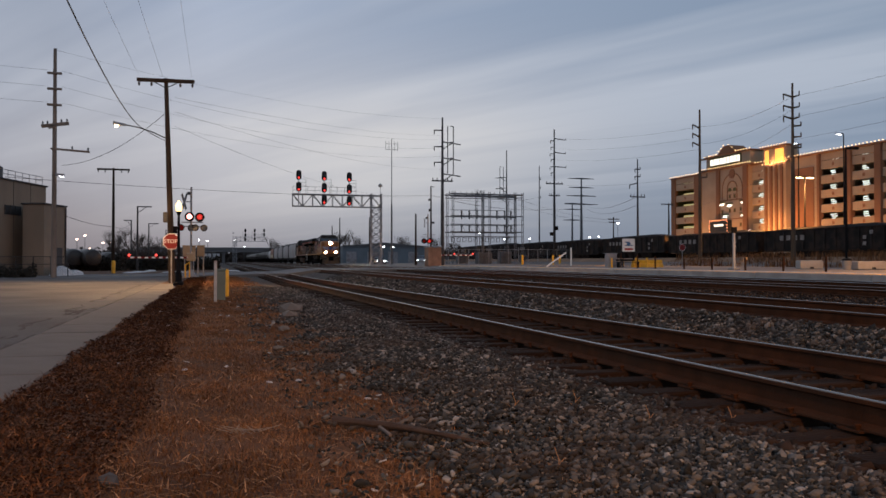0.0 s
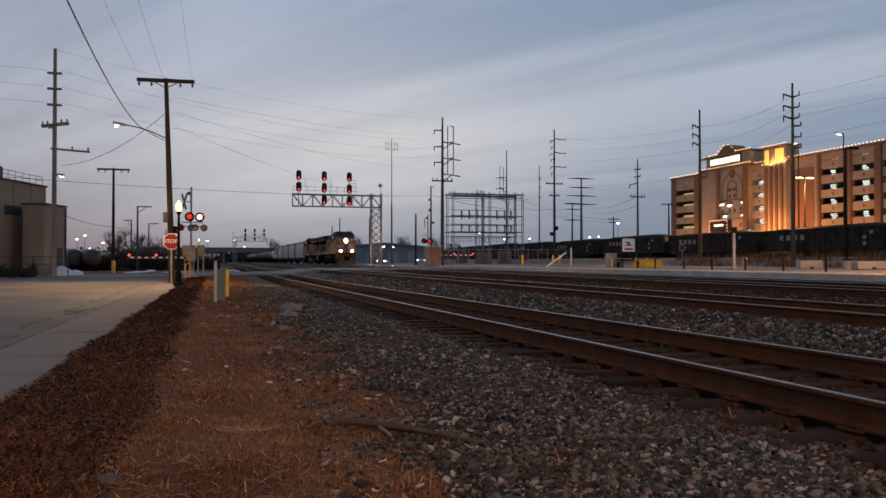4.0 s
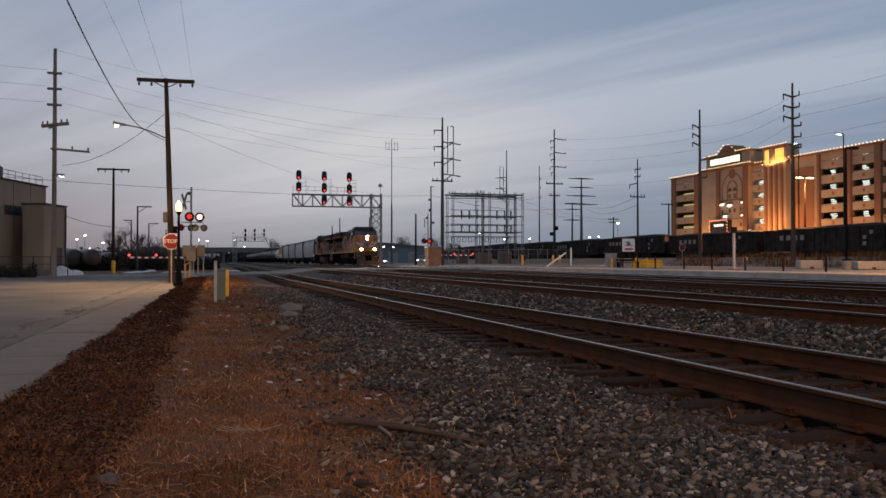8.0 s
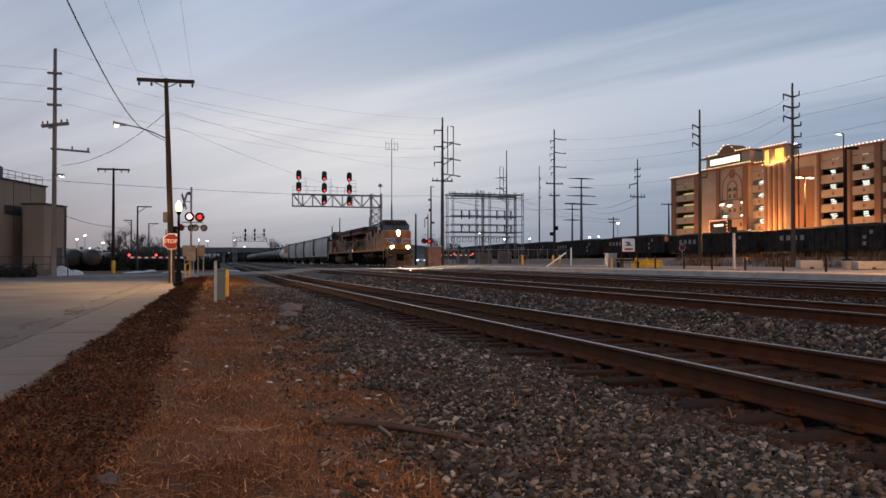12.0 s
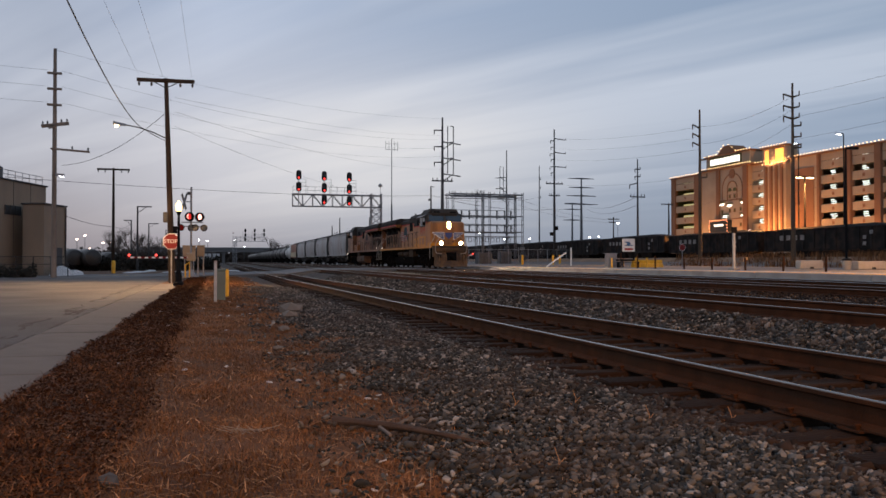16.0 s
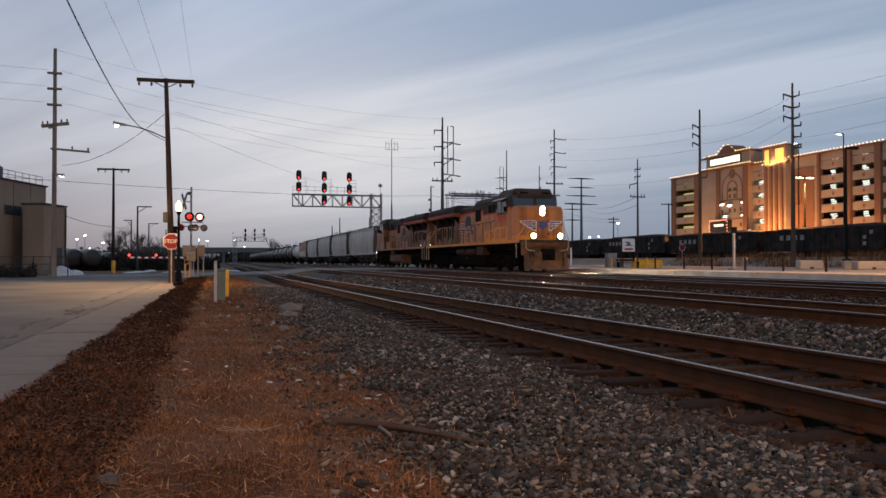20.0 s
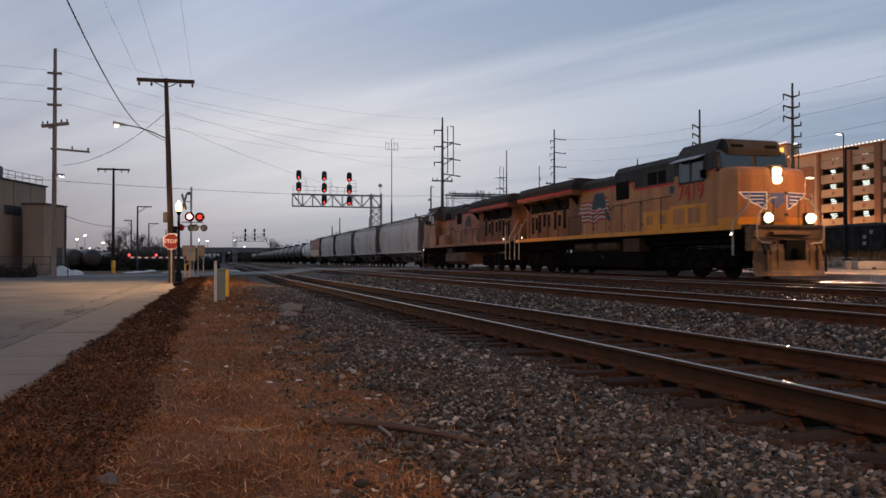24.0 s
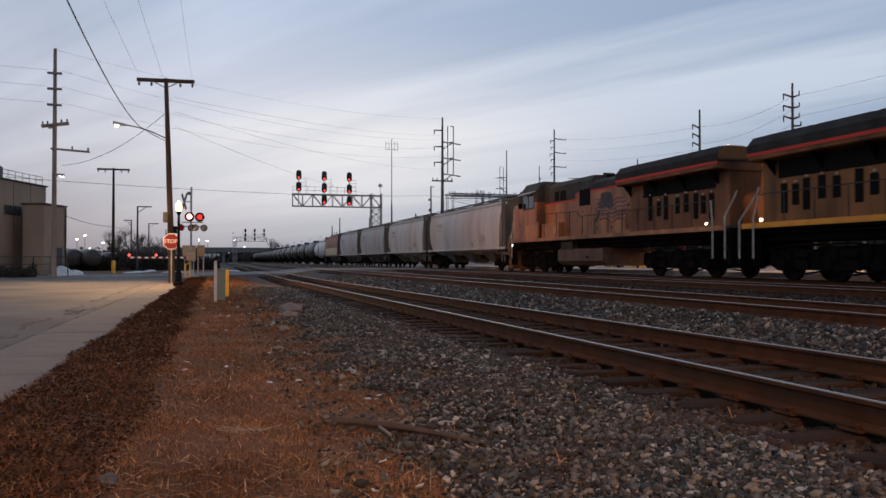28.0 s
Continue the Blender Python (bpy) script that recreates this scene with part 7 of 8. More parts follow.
stored_cars()


def station_lot():
    # white sign with a plain emblem, on two posts
    t = thing("station_sign", pose(30.75, 55.7, 0.12), "white station sign with a blue and red emblem", "sign")
    part("board", Shape().box(-0.53, 0.53, -0.03, 0.03, 1.22, 2.22, c=0.01), "sign_white", t)
    part("frame", Shape().box(-0.56, 0.56, -0.02, 0.025, 1.18, 1.22).box(-0.56, 0.56, -0.02, 0.025, 2.22, 2.26), "signal_black", t)
    part("emblem", Shape().prism([(-0.38, 1.98), (0.05, 1.98), (0.2, 1.82), (0.05, 1.66), (-0.38, 1.66), (-0.1, 1.82)], -0.036, -0.031).box(0.1, 0.4, -0.036, -0.031, 1.66, 1.72), "sign_blue", t, "blue emblem bars")
    part("emblem", Shape().box(-0.36, 0.36, -0.036, -0.031, 1.34, 1.48), "loco_red", t, "red lettering bar")
    for x in (-0.45, 0.45):
        part("post", Shape().box(x - 0.04, x + 0.04, 0.031, 0.09, 0, 2.25), "signal_black", t)
    cabinet("utility_cabinet", 29.4, 56.0, 0.12, 0.75, 0.6, 1.05, "galvanised", "grey metal utility cabinet in the station lot")
    t = thing("bench", pose(30.2, 54.8, 0.12), "low dark metal bench", "bench")
    part("seat", Shape().box(-0.9, 0.9, -0.22, 0.22, 0.38, 0.43, c=0.01), "signal_black", t)
    part("backrest", Shape().box(-0.9, 0.9, 0.2, 0.25, 0.5, 0.62, c=0.01), "signal_black", t)
    for x in (-0.8, 0.8):
        part("leg", Shape().box(x - 0.03, x + 0.03, -0.2, 0.22, 0, 0.38), "signal_black", t)
    for x, y, h in ((29.0, 55.1, 0.72), (34.9, 64.2, 0.72), (30.95, 54.9, 0.75), (31.75, 54.7, 0.75)):
        bollard(x, y, 0.12, h, 0.07)
    # yellow plastic barrier in segments
    t = thing("barrier", pose(32.15, 55.6, 0.12, 0, 0, 2), "long bright yellow plastic traffic barrier", "barrier")
    for k in range(3):
        part("segment", Shape().prism([(-0.25, 0), (0.25, 0), (0.2, 0.25), (0.09, 0.3), (0.07, 0.58), (-0.07, 0.58), (-0.09, 0.3), (-0.2, 0.25)], -1.15 + 0.88 * k, -0.30 + 0.88 * k, "yzx"), "safety_yellow", t)
    t = thing("platform_sign_post", pose(28.0, 38.8, 0.12), "pale post with a small dark sign at its top", "post")
    part("post", Shape().box(-0.06, 0.06, -0.06, 0.06, 0, 2.05, c=0.012), "faded_white", t)
    part("base_plate", Shape().box(-0.24, 0.24, -0.24, 0.24, 0, 0.09, c=0.01), "galvanised", t)
    part("sign", Shape().box(-0.17, 0.17, -0.05, 0.0, 2.05, 2.4, c=0.01), "signal_black", t)
    for x, y, h in ((30.0, 55.5, 1.1), (27.5, 43.0, 0.62), (27.4, 40.0, 0.66), (27.4, 37.0, 0.66), (27.4, 34.0, 0.72), (27.5, 31.2, 0.72), (28.2, 47.5, 0.8), (28.0, 49.5, 0.9)):
        t = thing("stake", pose(x, y, 0.12), "thin rusty steel stake along the platform", "post", "platform stakes")
        part("stake", Shape().box(-0.04, 0.04, -0.04, 0.04, -0.1, h, c=0.005), "rail_side", t)
    for x, y, w, d, h, turn in ((35.6, 41.8, 1.5, 0.6, 0.55, -10), (36.9, 38.3, 2.0, 0.6, 0.5, -8), (33.8, 32.6, 1.15, 0.8, 0.48, -12)):
        t = thing("concrete_block", pose(x, y, 0.11, 0, 0, turn), "pale concrete barrier block in the lot", "concrete block", "concrete blocks")
        part("block", Shape().box(-w / 2, w / 2, -d / 2, d / 2, 0, h, c=0.04), "pale_concrete", t)
        part("lifting_slot", Shape().box(-0.12, 0.12, -d / 2 - 0.004, -d / 2 + 0.01, 0.02, 0.14), "dark_opening", t)
    t = thing("litter_bin", pose(35.3, 38.4, 0.12), "grey round litter bin", "bin")
    part("drum", Shape().spin([(0.24, 0), (0.27, 0.5), (0.25, 0.52)], 14), "galvanised", t, "", True)
    part("lid", Shape().spin([(0.28, 0.52), (0.26, 0.6), (0.1, 0.66)], 14), "signal_black", t, "", True)
    # platform lamp posts
    def post_lamp(x, y, z, heads, glow, watts, label):
        p = thing("lot_lamp_post", pose(x, y, 0.12), label, "lamp post", "lot lamps")
        part("post", Shape().tube((0, 0, 0), (0, 0, z), 0.11, 0.07, 10), "signal_black", p, "", True)
        part("base", Shape().box(-0.4, 0.4, -0.4, 0.4, -0.05, 0.5, c=0.05), "pale_concrete", p)
        for d in heads:
            h = part("lamp_head", Shape().box(*sorted((d * 0.25, d * 1.1)), -0.2, 0.2, z - 0.02, z + 0.14, c=0.03), "signal_black", p)
            part("lens", Shape().box(*sorted((d * 0.35, d * 1.0)), -0.15, 0.15, z - 0.06, z - 0.025), glow, h, "glowing lens")
        part("cross_arm", Shape().box(min(heads) * 1.0 if min(heads) < 0 else 0, max(heads) * 1.0 if max(heads) > 0 else 0, -0.04, 0.04, z + 0.02, z + 0.08), "signal_black", p)
        if watts:
            for d in heads:
                lamp("SPOT", "lot_lamp_light", look((x + 0.68 * d, y, z - 0.12), (x + 0.68 * d - 3, y + 2, 0)), watts / len(heads), SODIUM, 0.3, 150)
    post_lamp(60.2, 71.3, 9.35, (-1, 1), "sodium_glow", 60000, "tall lamp post with two lit amber heads")
    post_lamp(46.95, 51.1, 9.2, (1, ), "dark_opening", 0, "tall black lamp post, unlit")
    post_lamp(75.5, 82.5, 16.3, (-1, ), "white_far_glow", 0, "tall far lamp post with a bright white head")
    post_lamp(84.1, 100.9, 18.1, (-1, ), "white_far_glow", 0, "tall far lamp post with a bright white head")
    # two unseen posts added right of view; they warm the platform and the nose
    for x, y, watts in ((24.5, 15.0, 6800), (34.0, 30.5, 5500)):
        post_lamp(x, y, 7.0, (-1, 1), "sodium_glow", watts, "unseen platform lamp post with two amber heads, added off to the right")


station_lot()


def garage():
    """The casino parking garage: decks, bays, a pedimented entrance tower, a lit crown."""
    X = 123.0
    g = thing("parking_garage", pose(0, 0, 0), "large tan parking garage lit by warm lamps, with open decks", "parking garage")
    FLOORS = (5.6, 8.65, 11.7, 14.75, 17.8, 20.85)
    TOP = 23.3

    def wall(y0, y1, z0, z1, x0=X, x1=X + 0.8, material="garage_wall", name="wall", parent=g, label=""):
        return part(name, Shape().box(x0, x1, min(y0, y1), max(y0, y1), z0, z1), material, parent, label)

    # rear volume with floor slabs; the dim olive interior light is put into its colour
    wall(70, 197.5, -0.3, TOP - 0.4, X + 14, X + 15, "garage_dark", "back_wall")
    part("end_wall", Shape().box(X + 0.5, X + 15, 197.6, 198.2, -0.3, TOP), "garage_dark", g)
    for z in FLOORS:
        part("deck", Shape().box(X + 0.6, X + 14, 70, 197.6, z - 0.75, z - 0.35), "garage_wall", g)
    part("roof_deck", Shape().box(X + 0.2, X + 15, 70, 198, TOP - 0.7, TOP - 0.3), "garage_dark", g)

    def bay(y0, y1, lit, seed, tone="tube_glow"):
        """Open bay: a spandrel at every deck, piers at the ends, lit tubes inside."""
        a, b = min(y0, y1), max(y0, y1)
        rnd = random.Random(seed)
        for z in FLOORS:
            part("spandrel", Shape().box(X, X + 0.5, a, b, z - 0.95, z + 0.78, c=0.03), "garage_wall", g)
            part("square_ornament", Shape().box(X - 0.06, X, (a + b) / 2 - 0.3, (a + b) / 2 + 0.3, z - 0.45, z + 0.2), "garage_trim", g)
            if lit:
                for k in range(3):
                    w = rnd.uniform(1.0, 1.7)
                    y = b - (b - a) * 0.16 - w - (0.9, 0.3, 0.0)[k] - rnd.uniform(-0.25, 0.35)
                    h = z + 0.86 + 0.43 * k
                    part("light_tube", Shape().box(X + 0.9 + 0.35 * k, X + 1.1 + 0.35 * k, y, y + w, h, h + 0.1, c=0.02), tone, g, "glowing deck lamp")
        part("top_spandrel", Shape().box(X, X + 0.5, a, b, TOP - 1.55, TOP, c=0.03), "garage_wall", g)

    def pier(y0, y1, material="garage_wall", proud=0.5, top=TOP):
        part("pier", Shape().box(X - proud, X + 0.7, min(y0, y1), max(y0, y1), -0.3, top, c=0.06), material, g)

    def bulbs(y0, y1, z, x, step=0.95, z1=None):
        s = Shape()
        n = int(abs(y1 - y0) / step)
        for k in range(n + 1):
            f = k / n
            y, zz = y0 + (y1 - y0) * f, z + ((z1 if z1 is not None else z) - z) * f
            s.spin([(0.06, -0.11), (0.13, 0), (0.06, 0.11)], 6, (x, y, zz))
        tagged(part("bulb_string", s, "bulb_glow", g, "string of glowing bulbs"), kind="stuff")

    def cornice(y0, y1, z, x):
        part("cornice", Shape().box(x - 0.35, x + 0.6, min(y0, y1), max(y0, y1), z - 0.35, z, c=0.05), "garage_trim", g)

    # bays from the far end towards the near end
    pier(198.2, 196.2, "garage_trim", 0.3)
    bay(196.2, 187.0, False, 1)
    # no lamps in this bay: glowing strips stand in for its dimly lit interior
    for z in FLOORS:
        part("deck_lamp", Shape().box(X + 3.2, X + 3.4, 190.0, 197.4, z + 1.0, z + 1.6, c=0.02), "deck_interior_glow", g, "dim yellow-green glow strip for the lit deck")
    pier(187.0, 183.4, "garage_trim", 0.4)
    # entrance tower: a plain block, then a panel with an arched relief between brown columns
    T0, T1 = 182.3, 163.4
    F = X - 1.0
    part("tower_face", Shape().box(F, X + 3, T1, T0, -0.3, 23.6, c=0.08), "garage_wall", g, "tan entrance tower face")
    part("pediment", Shape().box(F - 0.1, X + 3, 162.6, 180.2, 23.9, 27.2, c=0.08), "garage_wall", g, "long attic block")
    part("gable", Shape().prism([(175.5, 27.2), (174.2, 28.2), (172.8, 29.2), (170.6, 29.2), (169.2, 28.2), (167.8, 27.2)], F - 0.2, X + 3, "yzx"), "garage_trim", g, "dark curved gable")
    part("cornice", Shape().box(F - 0.6, X + 3, 161.9, T0 + 0.2, 23.5, 23.95, c=0.05), "garage_trim", g)
    part("cornice", Shape().box(F - 0.5, X + 3, 162.2, 180.6, 26.9, 27.25, c=0.05), "garage_trim", g)
    for y0, y1 in ((174.4, 175.7), (T1, T1 + 1.7)):
        part("tower_pier", Shape().box(F - 0.45, F, y0, y1, -0.3, 23.5, c=0.05), "garage_trim", g)
    for z in (10.9, 15.6):
        part("string_course", Shape().box(F - 0.12, F, T1 + 1.7, 174.4, z - 0.12, z + 0.12, c=0.02), "garage_trim", g)
    # sign: a row of glowing blocks, with no letters
    sign = part("sign_board", Shape().box(F - 0.25, F - 0.1, 165.8, 178.6, 24.4, 26.7), "garage_dark", g)
    for k in range(9):
        y = 166.3 + 1.35 * k
        part("sign_block", Shape().box(F - 0.4, F - 0.26, y, y + 0.9, 24.8, 26.3, c=0.03), "sign_glow", sign, "glowing cream sign block")
    # arched relief with small windows
    C = 169.6
    arch = Shape()
    for r, w, foot in ((3.9, 0.22, 16.0), (1.9, 0.26, 15.6)):
        pts = [(C + r * math.cos(math.pi * k / 12), 18.4 + r * 0.95 * math.sin(math.pi * k / 12)) for k in range(13)]
        for (ya, za), (yb, zb) in zip(pts, pts[1:]):
            arch.tube((F - 0.05, ya, za), (F - 0.05, yb, zb), w * 0.5, n=6)
        for q in (-1, 1):
            arch.tube((F - 0.05, C + q * r, foot), (F - 0.05, C + q * r, 18.4), w * 0.5, n=6)
    part("arch_relief", arch, "garage_trim", g, "raised arched mouldings")
    part("medallion", Shape().spin([(1.15, F - 0.14), (1.15, F)], 20, (0, C, 22.0), "x"), "garage_trim", g, "dark round medallion")
    for y in (C - 0.95, C + 0.95):
        part("arched_window", Shape().prism([(y - 0.7, 17.7), (y + 0.7, 17.7), (y + 0.6, 18.3), (y + 0.3, 18.6), (y - 0.3, 18.6), (y - 0.6, 18.3)], F - 0.06, F, "yzx"), "garage_dark", g, "olive arched window")
    for y, z in ((C - 0.95, 16.5), (C + 0.95, 16.5), (C - 0.95, 13.0), (C + 0.95, 13.0), (C - 3.3, 13.2), (C + 4.0, 12.8), (C + 4.0, 9.6), (C - 3.3, 9.4)):
        w = part("small_window", Shape().box(F - 0.06, F, y - 0.4, y + 0.4, z - 0.5, z + 0.5), "garage_trim", g)
        part("pane", Shape().box(F - 0.075, F - 0.06, y - 0.28, y + 0.28, z - 0.36, z + 0.36), "garage_dark", w)
    for y, z in ((173.6, 14.7), (170.6, 14.3), (165.3, 14.8), (172.3, 11.7), (165.3, 11.7)):
        part("ledge", Shape().box(F - 0.3, F, y - 1.2, y + 1.2, z + 0.35, z + 0.6), "garage_dark", g)
        for k in range(2):
            part("wall_lantern", Shape().box(F - 0.35, F - 0.05, y - 0.9 + 0.4 * k, y + 0.35 + 0.4 * k, z - 0.3 * k, z - 0.3 * k + 0.13), "tube_glow", g, "bright wall lamp")
    door = part("entrance", Shape().box(F - 1.2, F, 169.8, 177.2, -0.2, 10.6, c=0.05), "dark_opening", g, "dark entrance canopy")
    for k in range(12):
        part("entrance_bulb", Shape().spin([(0.08, -0.1), (0.14, 0), (0.08, 0.1)], 6, (F - 1.35, 170 + 7 * k / 11, 10.7)), "red_bulb_glow", door)
    for k in range(6):
        for y in (169.9, 177.1):
            part("entrance_bulb", Shape().spin([(0.08, -0.1), (0.14, 0), (0.08, 0.1)], 6, (F - 1.35, y, 6.5 + 0.75 * k)), "red_bulb_glow", door)
    for k in range(4):
        part("canopy_sign", Shape().box(F - 1.32, F - 1.2, 171.6 + 1.0 * k, 172.3 + 1.0 * k, 9.2, 9.7), "sign_glow", door, "small glowing block")
    bay(163.7, 157.8, True, 3)
    # round-cornered tower with a lit crown
    part("crown_tower", Shape().box(X - 1.2, X + 3, 150.2, 157.8, -0.3, 22.6, c=0.1), "garage_wall", g)
    for k in range(4):
        part("tower_rib", Shape().box(X - 1.6, X - 1.2, 151.0 + 1.75 * k, 151.7 + 1.75 * k, -0.3, 22.2, c=0.05), "garage_trim", g)
    crown = part("crown", Shape().box(X - 0.6, X + 2.4, 150.6, 158.8, 22.6, 26.4, c=0.08), "garage_wall", g, "lit crown of the tower")
    # the niches' amber light is put into glowing panels
    for a, b in ((151.6, 154.3), (156.6, 157.9)):
        part("crown_niche", Shape().box(X - 0.66, X - 0.6, a, b, 22.8, 26.0), "crown_glow", crown, "glowing amber niche panel")
    for y in (151, 155.2):
        lamp("POINT", "crown_light", pose(X - 1.5, y, 23.1), 260, SODIUM, 0.3)
    part("crown_cap", Shape().box(X - 1.0, X + 2.8, 150.2, 159.2, 26.4, 26.8, c=0.05), "garage_trim", g)
    wall(150.2, 141.6, -0.3, TOP, name="blank_wall")
    part("wall_panel", Shape().box(X - 0.12, X, 142.8, 148.9, 2.0, 20.8, c=0.03), "garage_trim", g)
    pier(141.6, 140.9, "garage_trim")
    bay(140.9, 133.8, True, 5)
    pier(133.8, 132.2, "garage_trim")
    bay(132.2, 126.2, True, 6)
    pier(126.2, 124.6, "garage_trim")
    bay(124.6, 118.5, True, 7)
    pier(118.5, 117, "garage_trim")
    wall(117, 70, -0.3, TOP, name="blank_wall")
    for a, b in ((198.2, 183.3), (163.7, 157.8), (150.2, 70)):
        cornice(a, b, TOP + 0.3, X - 0.2)
    bulbs(198.2, 183.6, TOP + 0.45, X - 0.6)
    bulbs(163.6, 158.2, TOP + 0.45, X - 0.6)
    bulbs(150, 118, TOP + 0.45, X - 0.6)
    bulbs(T0, 161.9, 24.1, F - 0.65)
    bulbs(180.4, 175.6, 27.35, F - 0.55)
    bulbs(175.5, 172.6, 27.5, F - 0.4, z1=29.3)
    bulbs(170.6, 167.8, 29.3, F - 0.4, z1=27.5)
    bulbs(167.6, 162.3, 27.35, F - 0.55)
    bulbs(159, 150.3, 26.95, X - 1.1)
    bulbs(157.8, 150.3, 22.8, X - 1.4)
    # warm floodlights at the foot of the walls
    for y, w in ((180, 5200), (167, 5200), (154, 13500), (146, 7500), (137, 4200), (128, 4200), (191, 1700)):
        f = thing("flood_lamp", pose(X - 6, y, 3.4), "small ground flood lamp before the garage wall", "flood lamp", "garage flood lamps")
        part("housing", Shape().box(-0.3, 0.3, -0.35, 0.35, -0.3, 0.0, c=0.03), "signal_black", f)
        part("stem", Shape().tube((0, 0, -3.4), (0, 0, -0.3), 0.06), "signal_black", f)
        lamp("SPOT", "flood_light", look((X - 6, y, 3.6), (X, y, 13)), w, SODIUM, 0.4, 110)


mat("red_bulb_glow", (1, 0.4, 0.3), 0.4, var=0, emit=(1.0, 0.32, 0.12), strength=3)
mat("deck_interior_glow", (1, 1, 1), 0.4, var=0, emit=(0.75, 0.62, 0.22), strength=0.55)
mat("crown_glow", (1, 0.7, 0.3), 0.4, var=0, emit=(1.0, 0.42, 0.04), strength=1.5)
garage()


# ---- loose ground cover ----
def ico():
    p = (1 + 5 ** 0.5) / 2
    v = np.array([(-1, p, 0), (1, p, 0), (-1, -p, 0), (1, -p, 0), (0, -1, p), (0, 1, p), (0, -1, -p), (0, 1, -p), (p, 0, -1), (p, 0, 1), (-p, 0, -1), (-p, 0, 1)], dtype=float)
    v /= np.linalg.norm(v[0])
    f = np.array([(0, 11, 5), (0, 5, 1), (0, 1, 7), (0, 7, 10), (0, 10, 11), (1, 5, 9), (5, 11, 4), (11, 10, 2), (10, 7, 6), (7, 1, 8), (3, 9, 4), (3, 4, 2), (3, 2, 6), (3, 6, 8), (3, 8, 9), (4, 9, 5), (2, 4, 11), (6, 2, 10), (8, 6, 7), (9, 8, 1)])
    return v, f


def turns(rng, n):
    q = rng.normal(size=(n, 4))
    q /= np.linalg.norm(q, axis=1)[:, None]
    w, x, y, z = q.T
    return np.stack([np.stack([1 - 2 * (y * y + z * z), 2 * (x * y - w * z), 2 * (x * z + w * y)], -1),
                     np.stack([2 * (x * y + w * z), 1 - 2 * (x * x + z * z), 2 * (y * z - w * x)], -1),
                     np.stack([2 * (x * z - w * y), 2 * (y * z + w * x), 1 - 2 * (x * x + y * y)], -1)], 1)


def block():
    v = np.array([(x, y, z) for x in (-1, 1) for y in (-1, 1) for z in (-1, 1)], dtype=float) * 0.72
    f = np.array([(0, 1, 3), (0, 3, 2), (4, 6, 7), (4, 7, 5), (0, 4, 5), (0, 5, 1), (2, 3, 7), (2, 7, 6), (0, 2, 6), (0, 6, 4), (1, 5, 7), (1, 7, 3)])
    return v, f


def stones(name, spots, sizes, material, seed, label, sink=0.3, form=ico):
    rng = np.random.default_rng(seed)
    v, f = form()
    n = len(spots)
    shape = v[None] * (1 + rng.uniform(-0.42, 0.38, (n, len(v), 1)))
    shape = shape * (sizes[:, None, None] * np.stack([rng.uniform(0.85, 1.6, n), rng.uniform(0.6, 1.0, n), rng.uniform(0.4, 0.75, n)], -1)[:, None, :])
    # flat sides lie mostly down, with some tilt
    q = turns(rng, n)
    a, b, c = rng.uniform(0, 6.2832, n), rng.normal(0, 0.4, n), rng.normal(0, 0.4, n)
    one, nil = np.ones(n), np.zeros(n)
    rz = np.stack([np.stack([np.cos(a), -np.sin(a), nil], -1), np.stack([np.sin(a), np.cos(a), nil], -1), np.stack([nil, nil, one], -1)], 1)
    rx = np.stack([np.stack([one, nil, nil], -1), np.stack([nil, np.cos(b), -np.sin(b)], -1), np.stack([nil, np.sin(b), np.cos(b)], -1)], 1)
    ry = np.stack([np.stack([np.cos(c), nil, np.sin(c)], -1), np.stack([nil, one, nil], -1), np.stack([-np.sin(c), nil, np.cos(c)], -1)], 1)
    lie = np.where((rng.uniform(size=n) < 0.2)[:, None, None], q, rz @ rx @ ry)
    shape = np.einsum("nij,nkj->nki", lie, shape)
    shape += spots[:, None, :]
    shape[:, :, 2] += (sizes * (0.5 - sink))[:, None]
    tri = (f[None] + len(v) * np.arange(n)[:, None, None]).reshape(-1, 3)
    return tagged(raw_mesh(name, shape.reshape(-1, 3), tri, material), label, "gravel", kind="stuff")


def scatter(rng, n, x0, x1, y0, y1, power=1.0):
    """Random places, denser towards the near end."""
    f = rng.uniform(0, 1, n)
    y = y0 * (y1 / y0) ** f if power else y0 + (y1 - y0) * f
    return rng.uniform(x0, x1, n), y


def on_ground(x, y):
    return np.array([rough_lift(a, b) for a, b in zip(x, y)])


